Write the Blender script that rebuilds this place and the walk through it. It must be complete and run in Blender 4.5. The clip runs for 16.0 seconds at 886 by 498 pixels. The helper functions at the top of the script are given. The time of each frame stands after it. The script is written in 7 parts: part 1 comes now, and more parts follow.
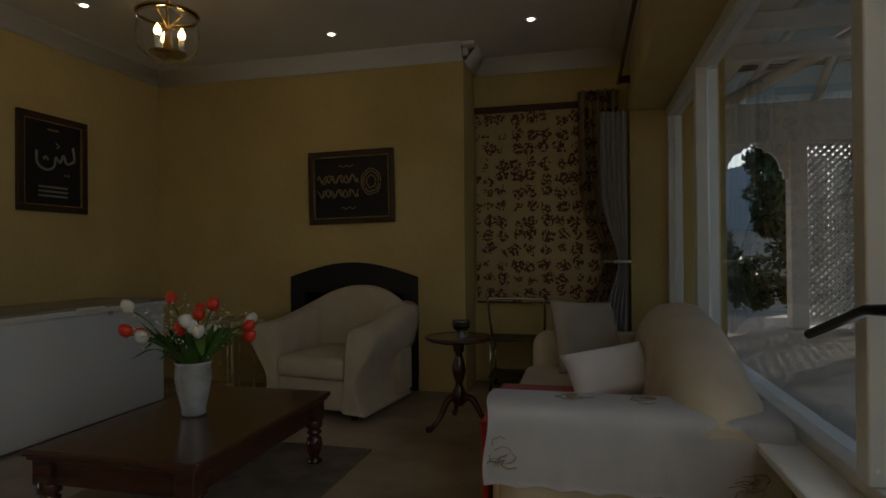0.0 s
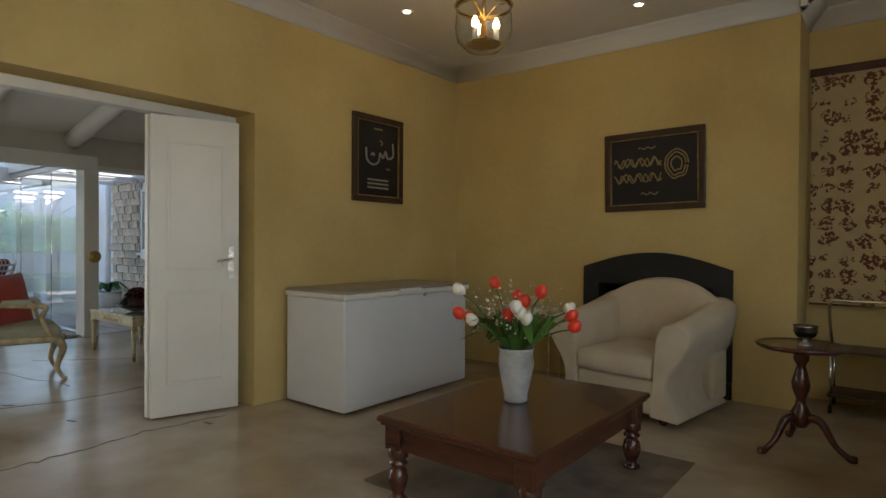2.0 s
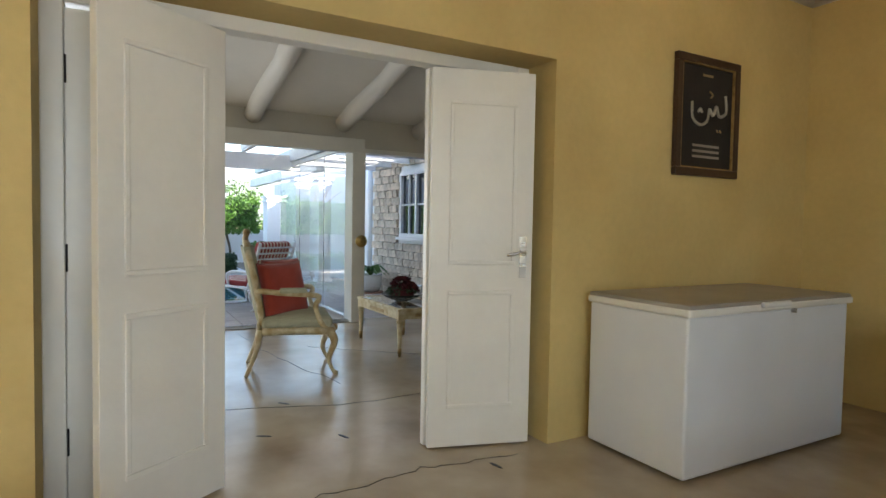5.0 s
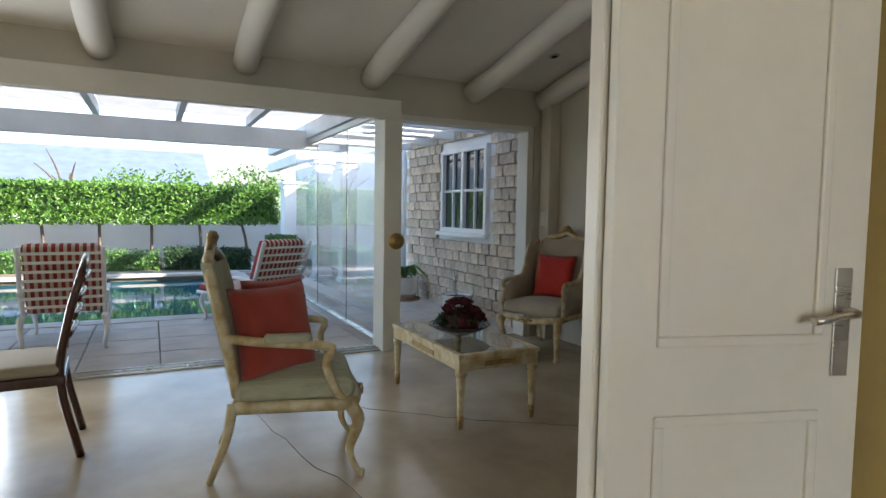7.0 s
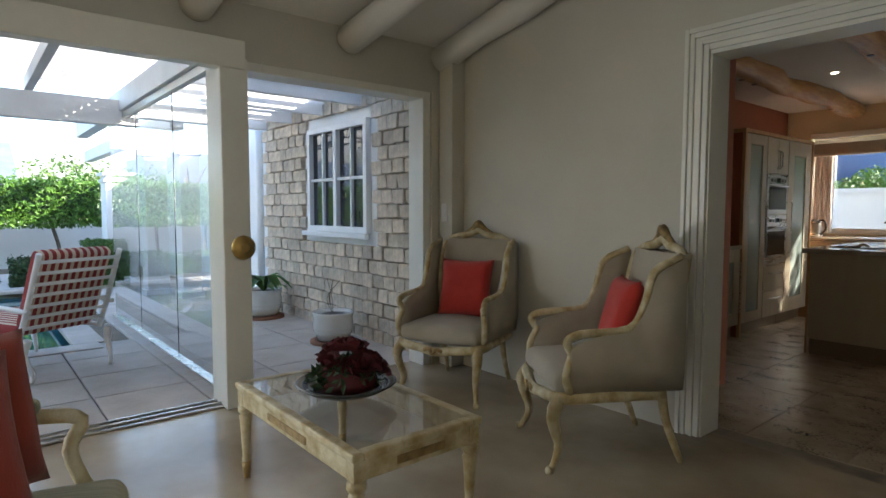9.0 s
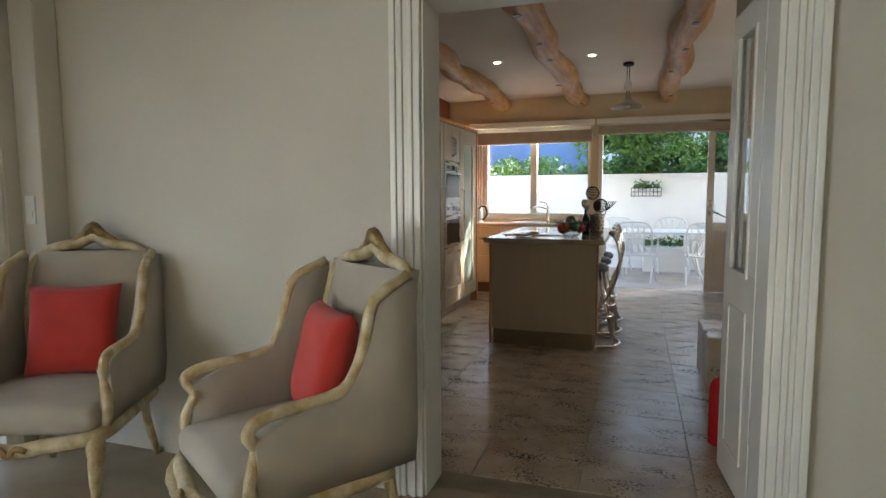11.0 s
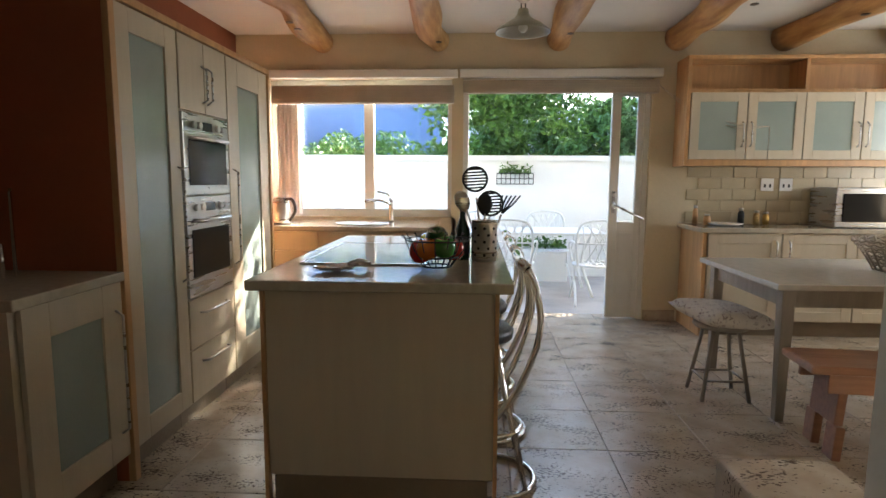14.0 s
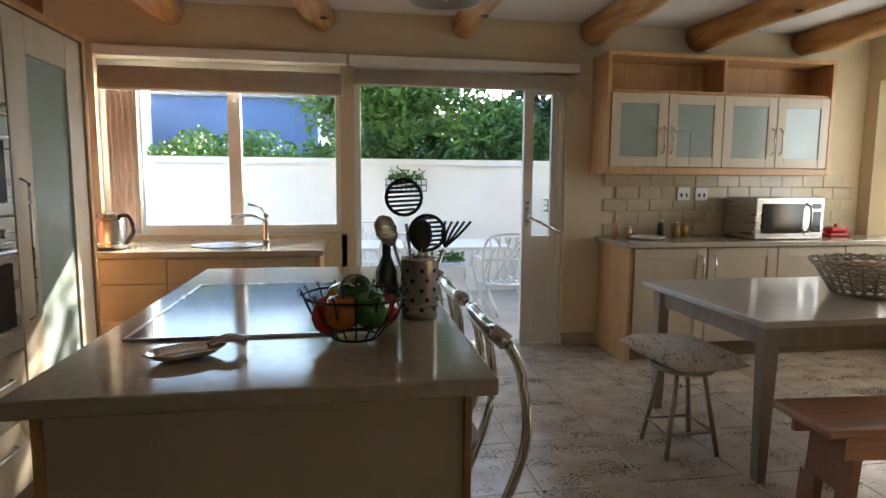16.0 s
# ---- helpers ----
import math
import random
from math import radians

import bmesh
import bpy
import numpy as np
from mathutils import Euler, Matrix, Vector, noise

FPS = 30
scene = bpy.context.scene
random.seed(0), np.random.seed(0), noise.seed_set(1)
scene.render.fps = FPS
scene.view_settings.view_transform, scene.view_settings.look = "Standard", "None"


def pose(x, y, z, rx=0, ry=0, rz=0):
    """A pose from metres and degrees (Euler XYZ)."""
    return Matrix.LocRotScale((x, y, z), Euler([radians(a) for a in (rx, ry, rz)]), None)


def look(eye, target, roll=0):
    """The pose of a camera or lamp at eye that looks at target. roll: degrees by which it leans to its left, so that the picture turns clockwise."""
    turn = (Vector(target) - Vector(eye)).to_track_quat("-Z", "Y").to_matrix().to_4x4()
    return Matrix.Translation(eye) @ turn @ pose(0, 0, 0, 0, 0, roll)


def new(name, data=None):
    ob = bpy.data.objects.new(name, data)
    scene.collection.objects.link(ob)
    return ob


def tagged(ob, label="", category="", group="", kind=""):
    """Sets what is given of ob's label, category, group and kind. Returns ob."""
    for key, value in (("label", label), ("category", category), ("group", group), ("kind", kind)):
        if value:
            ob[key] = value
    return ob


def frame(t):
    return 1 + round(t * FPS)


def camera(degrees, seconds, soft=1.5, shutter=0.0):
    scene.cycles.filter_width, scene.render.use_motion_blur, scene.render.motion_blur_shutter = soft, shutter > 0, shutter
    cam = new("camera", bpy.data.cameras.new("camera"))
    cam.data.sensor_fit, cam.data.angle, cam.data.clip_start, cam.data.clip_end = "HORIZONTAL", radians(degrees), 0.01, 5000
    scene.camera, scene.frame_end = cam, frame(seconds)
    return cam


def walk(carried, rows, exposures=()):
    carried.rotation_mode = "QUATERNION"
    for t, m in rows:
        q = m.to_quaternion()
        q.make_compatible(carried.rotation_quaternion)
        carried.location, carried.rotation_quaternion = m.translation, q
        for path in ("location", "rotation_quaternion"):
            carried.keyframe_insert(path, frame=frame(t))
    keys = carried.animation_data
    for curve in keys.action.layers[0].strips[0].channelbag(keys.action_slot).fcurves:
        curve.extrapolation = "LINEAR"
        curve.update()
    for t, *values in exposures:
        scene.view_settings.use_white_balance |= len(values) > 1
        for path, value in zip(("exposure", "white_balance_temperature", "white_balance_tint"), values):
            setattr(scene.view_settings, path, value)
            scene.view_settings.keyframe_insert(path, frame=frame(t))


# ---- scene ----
cam = camera(74.7, 16.0)
PATH = [
    (0, (1.559, 0.38, 1.209), (1.087, 2.323, 1.222), -0.5),
    (0.5, (1.437, 0.384, 1.163), (0.74, 2.258, 1.185), -0.5),
    (1, (1.361, 0.407, 1.164), (0.453, 2.189, 1.175), -0.2),
    (1.5, (1.282, 0.418, 1.177), (0.192, 2.095, 1.173), 0.2),
    (2, (1.158, 0.42, 1.195), (-0.085, 1.987, 1.175), 0.4),
    (2.5, (1.056, 0.435, 1.197), (-0.311, 1.894, 1.166), 0.5),
    (3, (0.904, 0.45, 1.206), (-0.567, 1.805, 1.161), 0.6),
    (3.5, (0.73, 0.466, 1.215), (-0.807, 1.744, 1.158), 0.8),
    (4, (0.519, 0.527, 1.222), (-1.071, 1.738, 1.143), 0.7),
    (4.5, (0.239, 0.667, 1.208), (-1.43, 1.768, 1.132), 0.9),
    (5, (-0.036, 0.782, 1.212), (-1.779, 1.76, 1.13), 1.0),
    (5.2, (-0.187, 0.797, 1.188), (-1.934, 1.768, 1.122), 1.2),
    (7.3, (-2.195, 1.52, 1.267), (-3.98, 2.412, 1.135), 0.9),
    (7.5, (-2.387, 1.567, 1.25), (-4.166, 2.473, 1.123), 0.9),
    (8, (-2.792, 1.763, 1.22), (-4.557, 2.695, 1.091), 0.9),
    (8.5, (-3.017, 1.923, 1.226), (-4.717, 2.97, 1.1), 0.5),
    (9, (-3.212, 2.066, 1.226), (-4.751, 3.338, 1.093), 0.1),
    (9.5, (-3.366, 2.211, 1.247), (-4.728, 3.668, 1.104), -0.2),
    (10, (-3.519, 2.372, 1.258), (-4.678, 3.995, 1.111), -0.5),
    (10.2, (-3.578, 2.443, 1.272), (-4.629, 4.137, 1.118), -0.7),
    (12.3, (-4.199, 4.041, 1.288), (-4.391, 6.019, 1.065), 0.5),
    (12.5, (-4.196, 4.255, 1.296), (-4.364, 6.234, 1.064), 0.2),
    (13, (-4.222, 4.812, 1.265), (-4.354, 6.793, 1.029), 0.2),
    (13.5, (-4.242, 5.208, 1.269), (-4.356, 7.191, 1.032), 0.2),
    (13.8, (-4.219, 5.431, 1.269), (-4.34, 7.413, 1.032), 0.3),
    (14, (-4.243, 5.553, 1.276), (-4.352, 7.535, 1.038), 0.3),
    (14.5, (-4.266, 5.824, 1.255), (-4.366, 7.808, 1.022), 0.3),
    (15, (-4.347, 6.046, 1.297), (-4.382, 8.032, 1.063), 0.3),
    (15.5, (-4.373, 6.232, 1.316), (-4.237, 8.214, 1.082), 0.5),
    (16, (-4.42, 6.426, 1.325), (-4.095, 8.386, 1.097), 0.4),
]
EXPO = [(0.0, -0.15), (0.5, 0.2), (1.0, 0.65), (1.5, 1.1), (2.0, 1.5), (2.5, 1.95), (3.0, 2.2), (3.5, 2.3), (5.0, 2.2), (7.3, 2.0), (8.5, 2.1), (9.0, 2.3), (10.2, 2.75), (12.3, 3.35), (14.0, 3.4), (14.5, 3.2), (16.0, 2.9)]
walk(cam, [(t, look(eye, target, roll)) for t, eye, target, roll in PATH], EXPO)

# ---- light ----
scene.world = bpy.data.worlds.new("world")
scene.world.use_nodes = True
wn = scene.world.node_tree.nodes
sky = wn.new("ShaderNodeTexSky")
sky.sky_type, sky.sun_disc = "NISHITA", False
SUN_DIR = Vector((0.90, 1.0, 0.68)).normalized()   # towards the sun
sky.sun_elevation = math.asin(SUN_DIR.z)
sky.sun_rotation = math.atan2(SUN_DIR.x, SUN_DIR.y)
scene.world.node_tree.links.new(sky.outputs[0], wn["Background"].inputs[0])
wn["Background"].inputs[1].default_value = 0.15
sun = new("sun", bpy.data.lights.new("sun", "SUN"))
sun.data.energy, sun.data.angle, sun.data.color = 4.0, radians(0.5), (1.0, 0.94, 0.85)
sun.matrix_world = look(SUN_DIR * 30, (0, 0, 0))



def window_light(name, x, y0, y1, z0, z1, facing, watts):
    """Unseen area lamp added in an opening to stand in for sky light."""
    a = new(name, bpy.data.lights.new(name, "AREA"))
    a.data.shape, a.data.size, a.data.size_y, a.data.energy, a.data.color = "RECTANGLE", y1 - y0, z1 - z0, watts, (0.86, 0.93, 1.0)
    a.matrix_world = look((x, (y0 + y1) / 2, (z0 + z1) / 2), (x + facing, (y0 + y1) / 2, (z0 + z1) / 2))


# fill lamps added out of view to brighten the three rooms
window_light("sitting_window_light", 2.22, -1.1, 2.1, 0.7, 2.3, -1, 12)
window_light("lounge_door_light", -6.78, -1.5, 0.5, 0.1, 2.0, 1, 20)
window_light("kitchen_window_light", 0.05, 9.05, 10.2, 0.95, 2.15, -1, 3)

# ---- materials ----
def mat(name, color, rough=0.6, metal=0.0, vary=0.12, scale=3.0, bump=0.05, grain=60.0, color2=None, rand=0.0, stretch=(1, 1, 1), coat=0.0, sheen=0.0, spec=0.5):
    m = bpy.data.materials.new(name)
    m.use_nodes = True
    nt = m.node_tree
    n, l = nt.nodes, nt.links
    b = n["Principled BSDF"]
    b.inputs["Roughness"].default_value = rough
    b.inputs["Metallic"].default_value = metal
    b.inputs["Coat Weight"].default_value = coat
    b.inputs["Sheen Weight"].default_value = sheen
    b.inputs["Specular IOR Level"].default_value = spec
    tc = n.new("ShaderNodeTexCoord")
    mp = n.new("ShaderNodeMapping")
    mp.inputs["Scale"].default_value = stretch
    l.new(tc.outputs["Object"], mp.inputs[0])
    big = n.new("ShaderNodeTexNoise")
    big.inputs["Scale"].default_value, big.inputs["Detail"].default_value = scale, 5
    fine = n.new("ShaderNodeTexNoise")
    fine.inputs["Scale"].default_value, fine.inputs["Detail"].default_value = grain, 4
    l.new(mp.outputs[0], big.inputs[0]); l.new(mp.outputs[0], fine.inputs[0])
    ramp = n.new("ShaderNodeMix"); ramp.data_type = "RGBA"
    c2 = color2 or tuple(c * (1 - 2 * vary) for c in color)
    ramp.inputs[6].default_value = (*color, 1); ramp.inputs[7].default_value = (*c2, 1)
    mr = n.new("ShaderNodeMapRange")
    mr.inputs[1].default_value, mr.inputs[2].default_value = 0.35, 0.68
    l.new(big.outputs[0], mr.inputs[0]); l.new(mr.outputs[0], ramp.inputs[0])
    hsv = n.new("ShaderNodeHueSaturation")
    l.new(ramp.outputs[2], hsv.inputs["Color"])
    add = n.new("ShaderNodeMath"); add.operation = "MULTIPLY_ADD"
    l.new(fine.outputs[0], add.inputs[0]); add.inputs[1].default_value = vary * 1.4; add.inputs[2].default_value = 1 - vary * 0.7
    last = add
    if rand:
        oi = n.new("ShaderNodeObjectInfo")
        ad2 = n.new("ShaderNodeMath"); ad2.operation = "MULTIPLY_ADD"
        l.new(oi.outputs["Random"], ad2.inputs[0]); ad2.inputs[1].default_value = rand; l.new(add.outputs[0], ad2.inputs[2])
        ad3 = n.new("ShaderNodeMath"); ad3.operation = "SUBTRACT"
        l.new(ad2.outputs[0], ad3.inputs[0]); ad3.inputs[1].default_value = rand / 2
        last = ad3
    l.new(last.outputs[0], hsv.inputs["Value"])
    l.new(hsv.outputs[0], b.inputs["Base Color"])
    rr = n.new("ShaderNodeMath"); rr.operation = "MULTIPLY_ADD"
    l.new(big.outputs[0], rr.inputs[0]); rr.inputs[1].default_value = 0.25 * rough; rr.inputs[2].default_value = rough * 0.87
    l.new(rr.outputs[0], b.inputs["Roughness"])
    if bump:
        bp = n.new("ShaderNodeBump")
        bp.inputs["Strength"].default_value, bp.inputs["Distance"].default_value = min(1, bump * 4), 0.01
        l.new(fine.outputs[0], bp.inputs["Height"]); l.new(bp.outputs[0], b.inputs["Normal"])
    return m


def glass(name, tint=(1, 1, 1), rough=0.0, ior=1.45):
    m = bpy.data.materials.new(name)
    m.use_nodes = True
    b = m.node_tree.nodes["Principled BSDF"]
    b.inputs["Base Color"].default_value = (*tint, 1)
    b.inputs["Roughness"].default_value = rough
    b.inputs["Transmission Weight"].default_value = 1
    b.inputs["IOR"].default_value = ior
    return m


def emit(name, color, power):
    m = bpy.data.materials.new(name)
    m.use_nodes = True
    b = m.node_tree.nodes["Principled BSDF"]
    b.inputs["Base Color"].default_value = (*color, 1)
    b.inputs["Emission Color"].default_value = (*color, 1)
    b.inputs["Emission Strength"].default_value = power
    return m


def pitted(m, dark, scale=55.0):
    """Clusters of small dark open pits in stone, sunk a little."""
    nt = m.node_tree
    n, l = nt.nodes, nt.links
    b = n["Principled BSDF"]
    base = b.inputs["Base Color"].links[0].from_socket
    geo = n.new("ShaderNodeNewGeometry")
    mp = n.new("ShaderNodeMapping"); mp.inputs["Scale"].default_value = (1, 1.8, 1)
    l.new(geo.outputs["Position"], mp.inputs[0])
    pit = n.new("ShaderNodeTexNoise"); pit.inputs["Scale"].default_value, pit.inputs["Detail"].default_value = scale, 3
    zone = n.new("ShaderNodeTexNoise"); zone.inputs["Scale"].default_value, zone.inputs["Detail"].default_value = 4.5, 4
    l.new(mp.outputs[0], pit.inputs[0]); l.new(mp.outputs[0], zone.inputs[0])
    add = n.new("ShaderNodeMath"); add.operation = "MULTIPLY_ADD"; add.inputs[1].default_value = 0.75
    l.new(zone.outputs[0], add.inputs[0]); l.new(pit.outputs[0], add.inputs[2])
    mr = n.new("ShaderNodeMapRange"); mr.inputs[1].default_value, mr.inputs[2].default_value = 0.985, 1.04
    l.new(add.outputs[0], mr.inputs[0])
    out = n.new("ShaderNodeMix"); out.data_type = "RGBA"
    l.new(mr.outputs[0], out.inputs[0]); l.new(base, out.inputs[6]); out.inputs[7].default_value = (*dark, 1)
    l.new(out.outputs[2], b.inputs["Base Color"])
    inv = n.new("ShaderNodeMath"); inv.operation = "SUBTRACT"; inv.inputs[0].default_value = 1.0
    l.new(mr.outputs[0], inv.inputs[1])
    bp = n.new("ShaderNodeBump"); bp.inputs["Strength"].default_value, bp.inputs["Distance"].default_value = 0.5, 0.004
    l.new(inv.outputs[0], bp.inputs["Height"]); l.new(bp.outputs[0], b.inputs["Normal"])
    return m


YELLOW = mat("yellow lime wash", (0.60, 0.46, 0.19), 0.8, vary=0.10, scale=1.2, color2=(0.50, 0.37, 0.14), grain=25, bump=0.04)
CREAM = mat("cream wall paint", (0.58, 0.545, 0.47), 0.75, vary=0.05, scale=1.5, grain=40, bump=0.03)
KCREAM = mat("kitchen wall paint", (0.62, 0.53, 0.36), 0.7, vary=0.06, scale=1.5, grain=40, bump=0.03)
WHITE = mat("white gloss paint", (0.76, 0.74, 0.68), 0.35, vary=0.04, scale=2.5, grain=30, bump=0.02)
CEIL = mat("ceiling paint", (0.74, 0.71, 0.66), 0.85, vary=0.04, scale=1.5, grain=50, bump=0.02)
WPLASTER = mat("white outdoor plaster", (0.80, 0.80, 0.79), 0.85, vary=0.05, scale=1.0, grain=60, bump=0.06)
RUST = mat("terracotta wall paint", (0.30, 0.085, 0.03), 0.7, vary=0.08, scale=1.3, grain=30, bump=0.04)
SCREED = mat("polished cement screed", (0.47, 0.39, 0.28), 0.22, vary=0.10, scale=1.4, color2=(0.27, 0.20, 0.125), grain=9, bump=0.010)
TRAV = pitted(mat("travertine tile", (0.47, 0.385, 0.285), 0.26, vary=0.16, scale=5.0, color2=(0.33, 0.25, 0.17), grain=28, bump=0.0, rand=0.14), (0.10, 0.07, 0.045))
TILEGROUT = mat("worn beige tile grout", (0.30, 0.24, 0.175), 0.7, vary=0.2, scale=6)
GROUT = mat("grout", (0.22, 0.18, 0.13), 0.9, vary=0.1)
PAVE = mat("patio paving stone", (0.52, 0.46, 0.41), 0.7, vary=0.12, scale=2.5, color2=(0.40, 0.35, 0.30), grain=30, bump=0.06, rand=0.12)
STONE = mat("split stone", (0.66, 0.55, 0.43), 0.85, vary=0.18, scale=14, grain=90, bump=0.25, rand=0.42)
MAHOG = mat("dark mahogany", (0.075, 0.022, 0.012), 0.22, vary=0.22, scale=3, grain=45, bump=0.02, stretch=(1, 8, 8), coat=0.3)
REDWOOD = mat("red brown varnished wood", (0.16, 0.045, 0.02), 0.2, vary=0.2, scale=3, grain=40, bump=0.02, stretch=(8, 1, 8), coat=0.3)
BEECH = mat("beech wood", (0.52, 0.29, 0.12), 0.4, vary=0.12, scale=4, grain=30, bump=0.03, stretch=(6, 6, 0.7))
PINE = mat("varnished pine log", (0.55, 0.31, 0.11), 0.45, vary=0.2, scale=5, color2=(0.36, 0.17, 0.055), grain=24, bump=0.06, stretch=(5, 0.6, 5))
PINKWOOD = mat("reddish bench wood", (0.36, 0.165, 0.085), 0.35, vary=0.14, scale=4, grain=40, bump=0.03, stretch=(1, 8, 8))
MAPLE = mat("pale cabinet wood", (0.50, 0.42, 0.30), 0.42, vary=0.035, scale=3, grain=40, bump=0.02, stretch=(6, 6, 0.6))
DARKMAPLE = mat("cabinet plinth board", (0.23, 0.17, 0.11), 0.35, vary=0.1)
QUARTZ = mat("polished stone worktop", (0.42, 0.36, 0.27), 0.12, vary=0.07, scale=30, grain=250, bump=0.0)
FABRIC = mat("cream upholstery", (0.62, 0.52, 0.37), 0.9, vary=0.06, scale=6, grain=400, bump=0.12, sheen=0.2)
LINEN = mat("beige linen", (0.47, 0.41, 0.32), 0.9, vary=0.07, scale=6, grain=500, bump=0.15, sheen=0.2)
SAGE = mat("sage striped damask", (0.47, 0.45, 0.31), 0.85, vary=0.12, scale=10, grain=200, bump=0.1, stretch=(12, 1, 1))
WCLOTH = mat("white cotton", (0.80, 0.77, 0.75), 0.9, vary=0.05, scale=5, grain=300, bump=0.08, sheen=0.2)
RED = mat("red cotton", (0.52, 0.03, 0.018), 0.85, vary=0.08, scale=8, grain=350, bump=0.12, sheen=0.2)
RUSTRED = mat("rust red velvet", (0.38, 0.045, 0.022), 0.85, vary=0.1, scale=8, grain=350, bump=0.12, sheen=0.3)
ANTIQUE = mat("antique cream paint with worn gilding", (0.60, 0.52, 0.34), 0.5, vary=0.16, scale=14, color2=(0.36, 0.25, 0.10), grain=90, bump=0.1)
GILT = mat("dull gilt", (0.40, 0.26, 0.10), 0.4, metal=0.4, vary=0.25, scale=20, grain=80, bump=0.2)
BRASS = mat("aged brass", (0.52, 0.36, 0.13), 0.28, metal=1.0, vary=0.12, bump=0.02)
CHROME = mat("chrome", (0.72, 0.71, 0.69), 0.09, metal=1.0, vary=0.03, bump=0.0)
STEEL = mat("brushed steel", (0.55, 0.53, 0.50), 0.28, metal=1.0, vary=0.06, grain=120, bump=0.01, stretch=(1, 1, 12))
IRON = mat("dark iron", (0.03, 0.03, 0.03), 0.5, metal=0.6, vary=0.2)
BLACK = mat("black gloss", (0.012, 0.012, 0.013), 0.12, vary=0.1, bump=0)
SOOT = mat("soot black cast iron", (0.012, 0.011, 0.010), 0.7, vary=0.25, grain=40, bump=0.1)
LEATHER = mat("black leather", (0.018, 0.018, 0.022), 0.35, vary=0.15, grain=200, bump=0.06)
FREEZER = mat("white enamel", (0.70, 0.72, 0.75), 0.35, vary=0.03, scale=2, grain=150, bump=0.01)
FRZLID = mat("grey speckled freezer lid", (0.34, 0.31, 0.27), 0.4, vary=0.12, grain=250, bump=0.02)
FRAMEWOOD = mat("dark picture frame wood", (0.055, 0.028, 0.016), 0.35, vary=0.2, grain=60)
INK = mat("black velvet picture ground", (0.010, 0.010, 0.012), 0.6, vary=0.15)
GOLDINK = mat("gold thread", (0.34, 0.24, 0.10), 0.5, vary=0.15)
SILVER = mat("silver thread", (0.33, 0.32, 0.26), 0.4, vary=0.12)
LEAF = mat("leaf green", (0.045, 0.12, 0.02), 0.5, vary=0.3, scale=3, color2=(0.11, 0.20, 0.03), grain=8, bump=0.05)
# brighter copy of the leaf green, with the sunlit look put into the colour
HEDGE = mat("hedge leaf with sun in its colour", (0.10, 0.21, 0.025), 0.5, vary=0.3, scale=2.0, color2=(0.05, 0.13, 0.015), grain=6, bump=0.05)
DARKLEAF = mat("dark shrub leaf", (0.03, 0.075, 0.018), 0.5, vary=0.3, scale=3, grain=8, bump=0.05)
PALELEAF = mat("pale blossom", (0.62, 0.62, 0.5), 0.7, vary=0.15)
BARK = mat("grey bark", (0.17, 0.13, 0.095), 0.9, vary=0.25, scale=8, grain=40, bump=0.3)
PETALR = mat("red tulip petal", (0.62, 0.035, 0.015), 0.45, vary=0.2, scale=20, color2=(0.66, 0.05, 0.015), bump=0.02)
PETALW = mat("white tulip petal", (0.78, 0.74, 0.62), 0.5, vary=0.08, scale=20, bump=0.02)
ROSE = mat("dark red rose", (0.11, 0.008, 0.012), 0.7, vary=0.3, scale=20, bump=0.05)
CERAMIC = mat("white glazed ceramic", (0.72, 0.70, 0.66), 0.15, vary=0.04, scale=8, grain=40, bump=0.01)
TERRA = mat("terracotta saucer", (0.30, 0.13, 0.07), 0.8, vary=0.15)
POOL = mat("pool water", (0.02, 0.12, 0.15), 0.03, vary=0.15, scale=1.2, grain=5, bump=0.02)
ROOFM = mat("grey roof sheeting", (0.16, 0.20, 0.27), 0.6, vary=0.1, scale=2)
BLUEWALL = mat("blue grey painted wall", (0.10, 0.17, 0.34), 0.8, vary=0.06, scale=1, grain=20)
# distance haze is mixed into this pale blue-grey; no air effect is used
HILL = mat("mountain slope with painted haze", (0.34, 0.34, 0.38), 0.95, vary=0.2, scale=0.03, color2=(0.24, 0.27, 0.24), grain=0.4, bump=0)
SOIL = mat("garden soil and lawn", (0.10, 0.10, 0.045), 0.95, vary=0.25, scale=0.8, grain=20, bump=0.2)
PEBBLE = mat("white pebbles", (0.70, 0.68, 0.65), 0.8, vary=0.2, scale=40, grain=60, bump=0.4)
SASH = mat("white outdoor paint", (0.78, 0.78, 0.78), 0.5, vary=0.05, scale=3, grain=60, bump=0.03)
SOCKET = mat("white plastic", (0.74, 0.73, 0.70), 0.35, vary=0.02, bump=0)
SPLASH = mat("beige glazed tile", (0.50, 0.42, 0.28), 0.25, vary=0.06, scale=6, rand=0.10, bump=0.02)
REDMETAL = mat("red enamel", (0.45, 0.012, 0.012), 0.25, vary=0.05, bump=0)
PANE = glass("window glass", (0.97, 0.99, 0.98))
FROST = glass("frosted glass", (0.62, 0.72, 0.68), 0.35)
DARKPANE = mat("dark reflecting pane", (0.03, 0.035, 0.04), 0.05, vary=0.1, bump=0)
FGLASS = mat("sandblasted glass", (0.30, 0.35, 0.31), 0.18, vary=0.05, scale=3, bump=0, coat=0.3)
VASEG = glass("ribbed vase glass", (0.92, 0.95, 0.95), 0.12)
BULB = emit("warm bulb", (1.0, 0.62, 0.25), 14.0)
SPOT = emit("downlight lens", (1.0, 0.90, 0.72), 10.0)


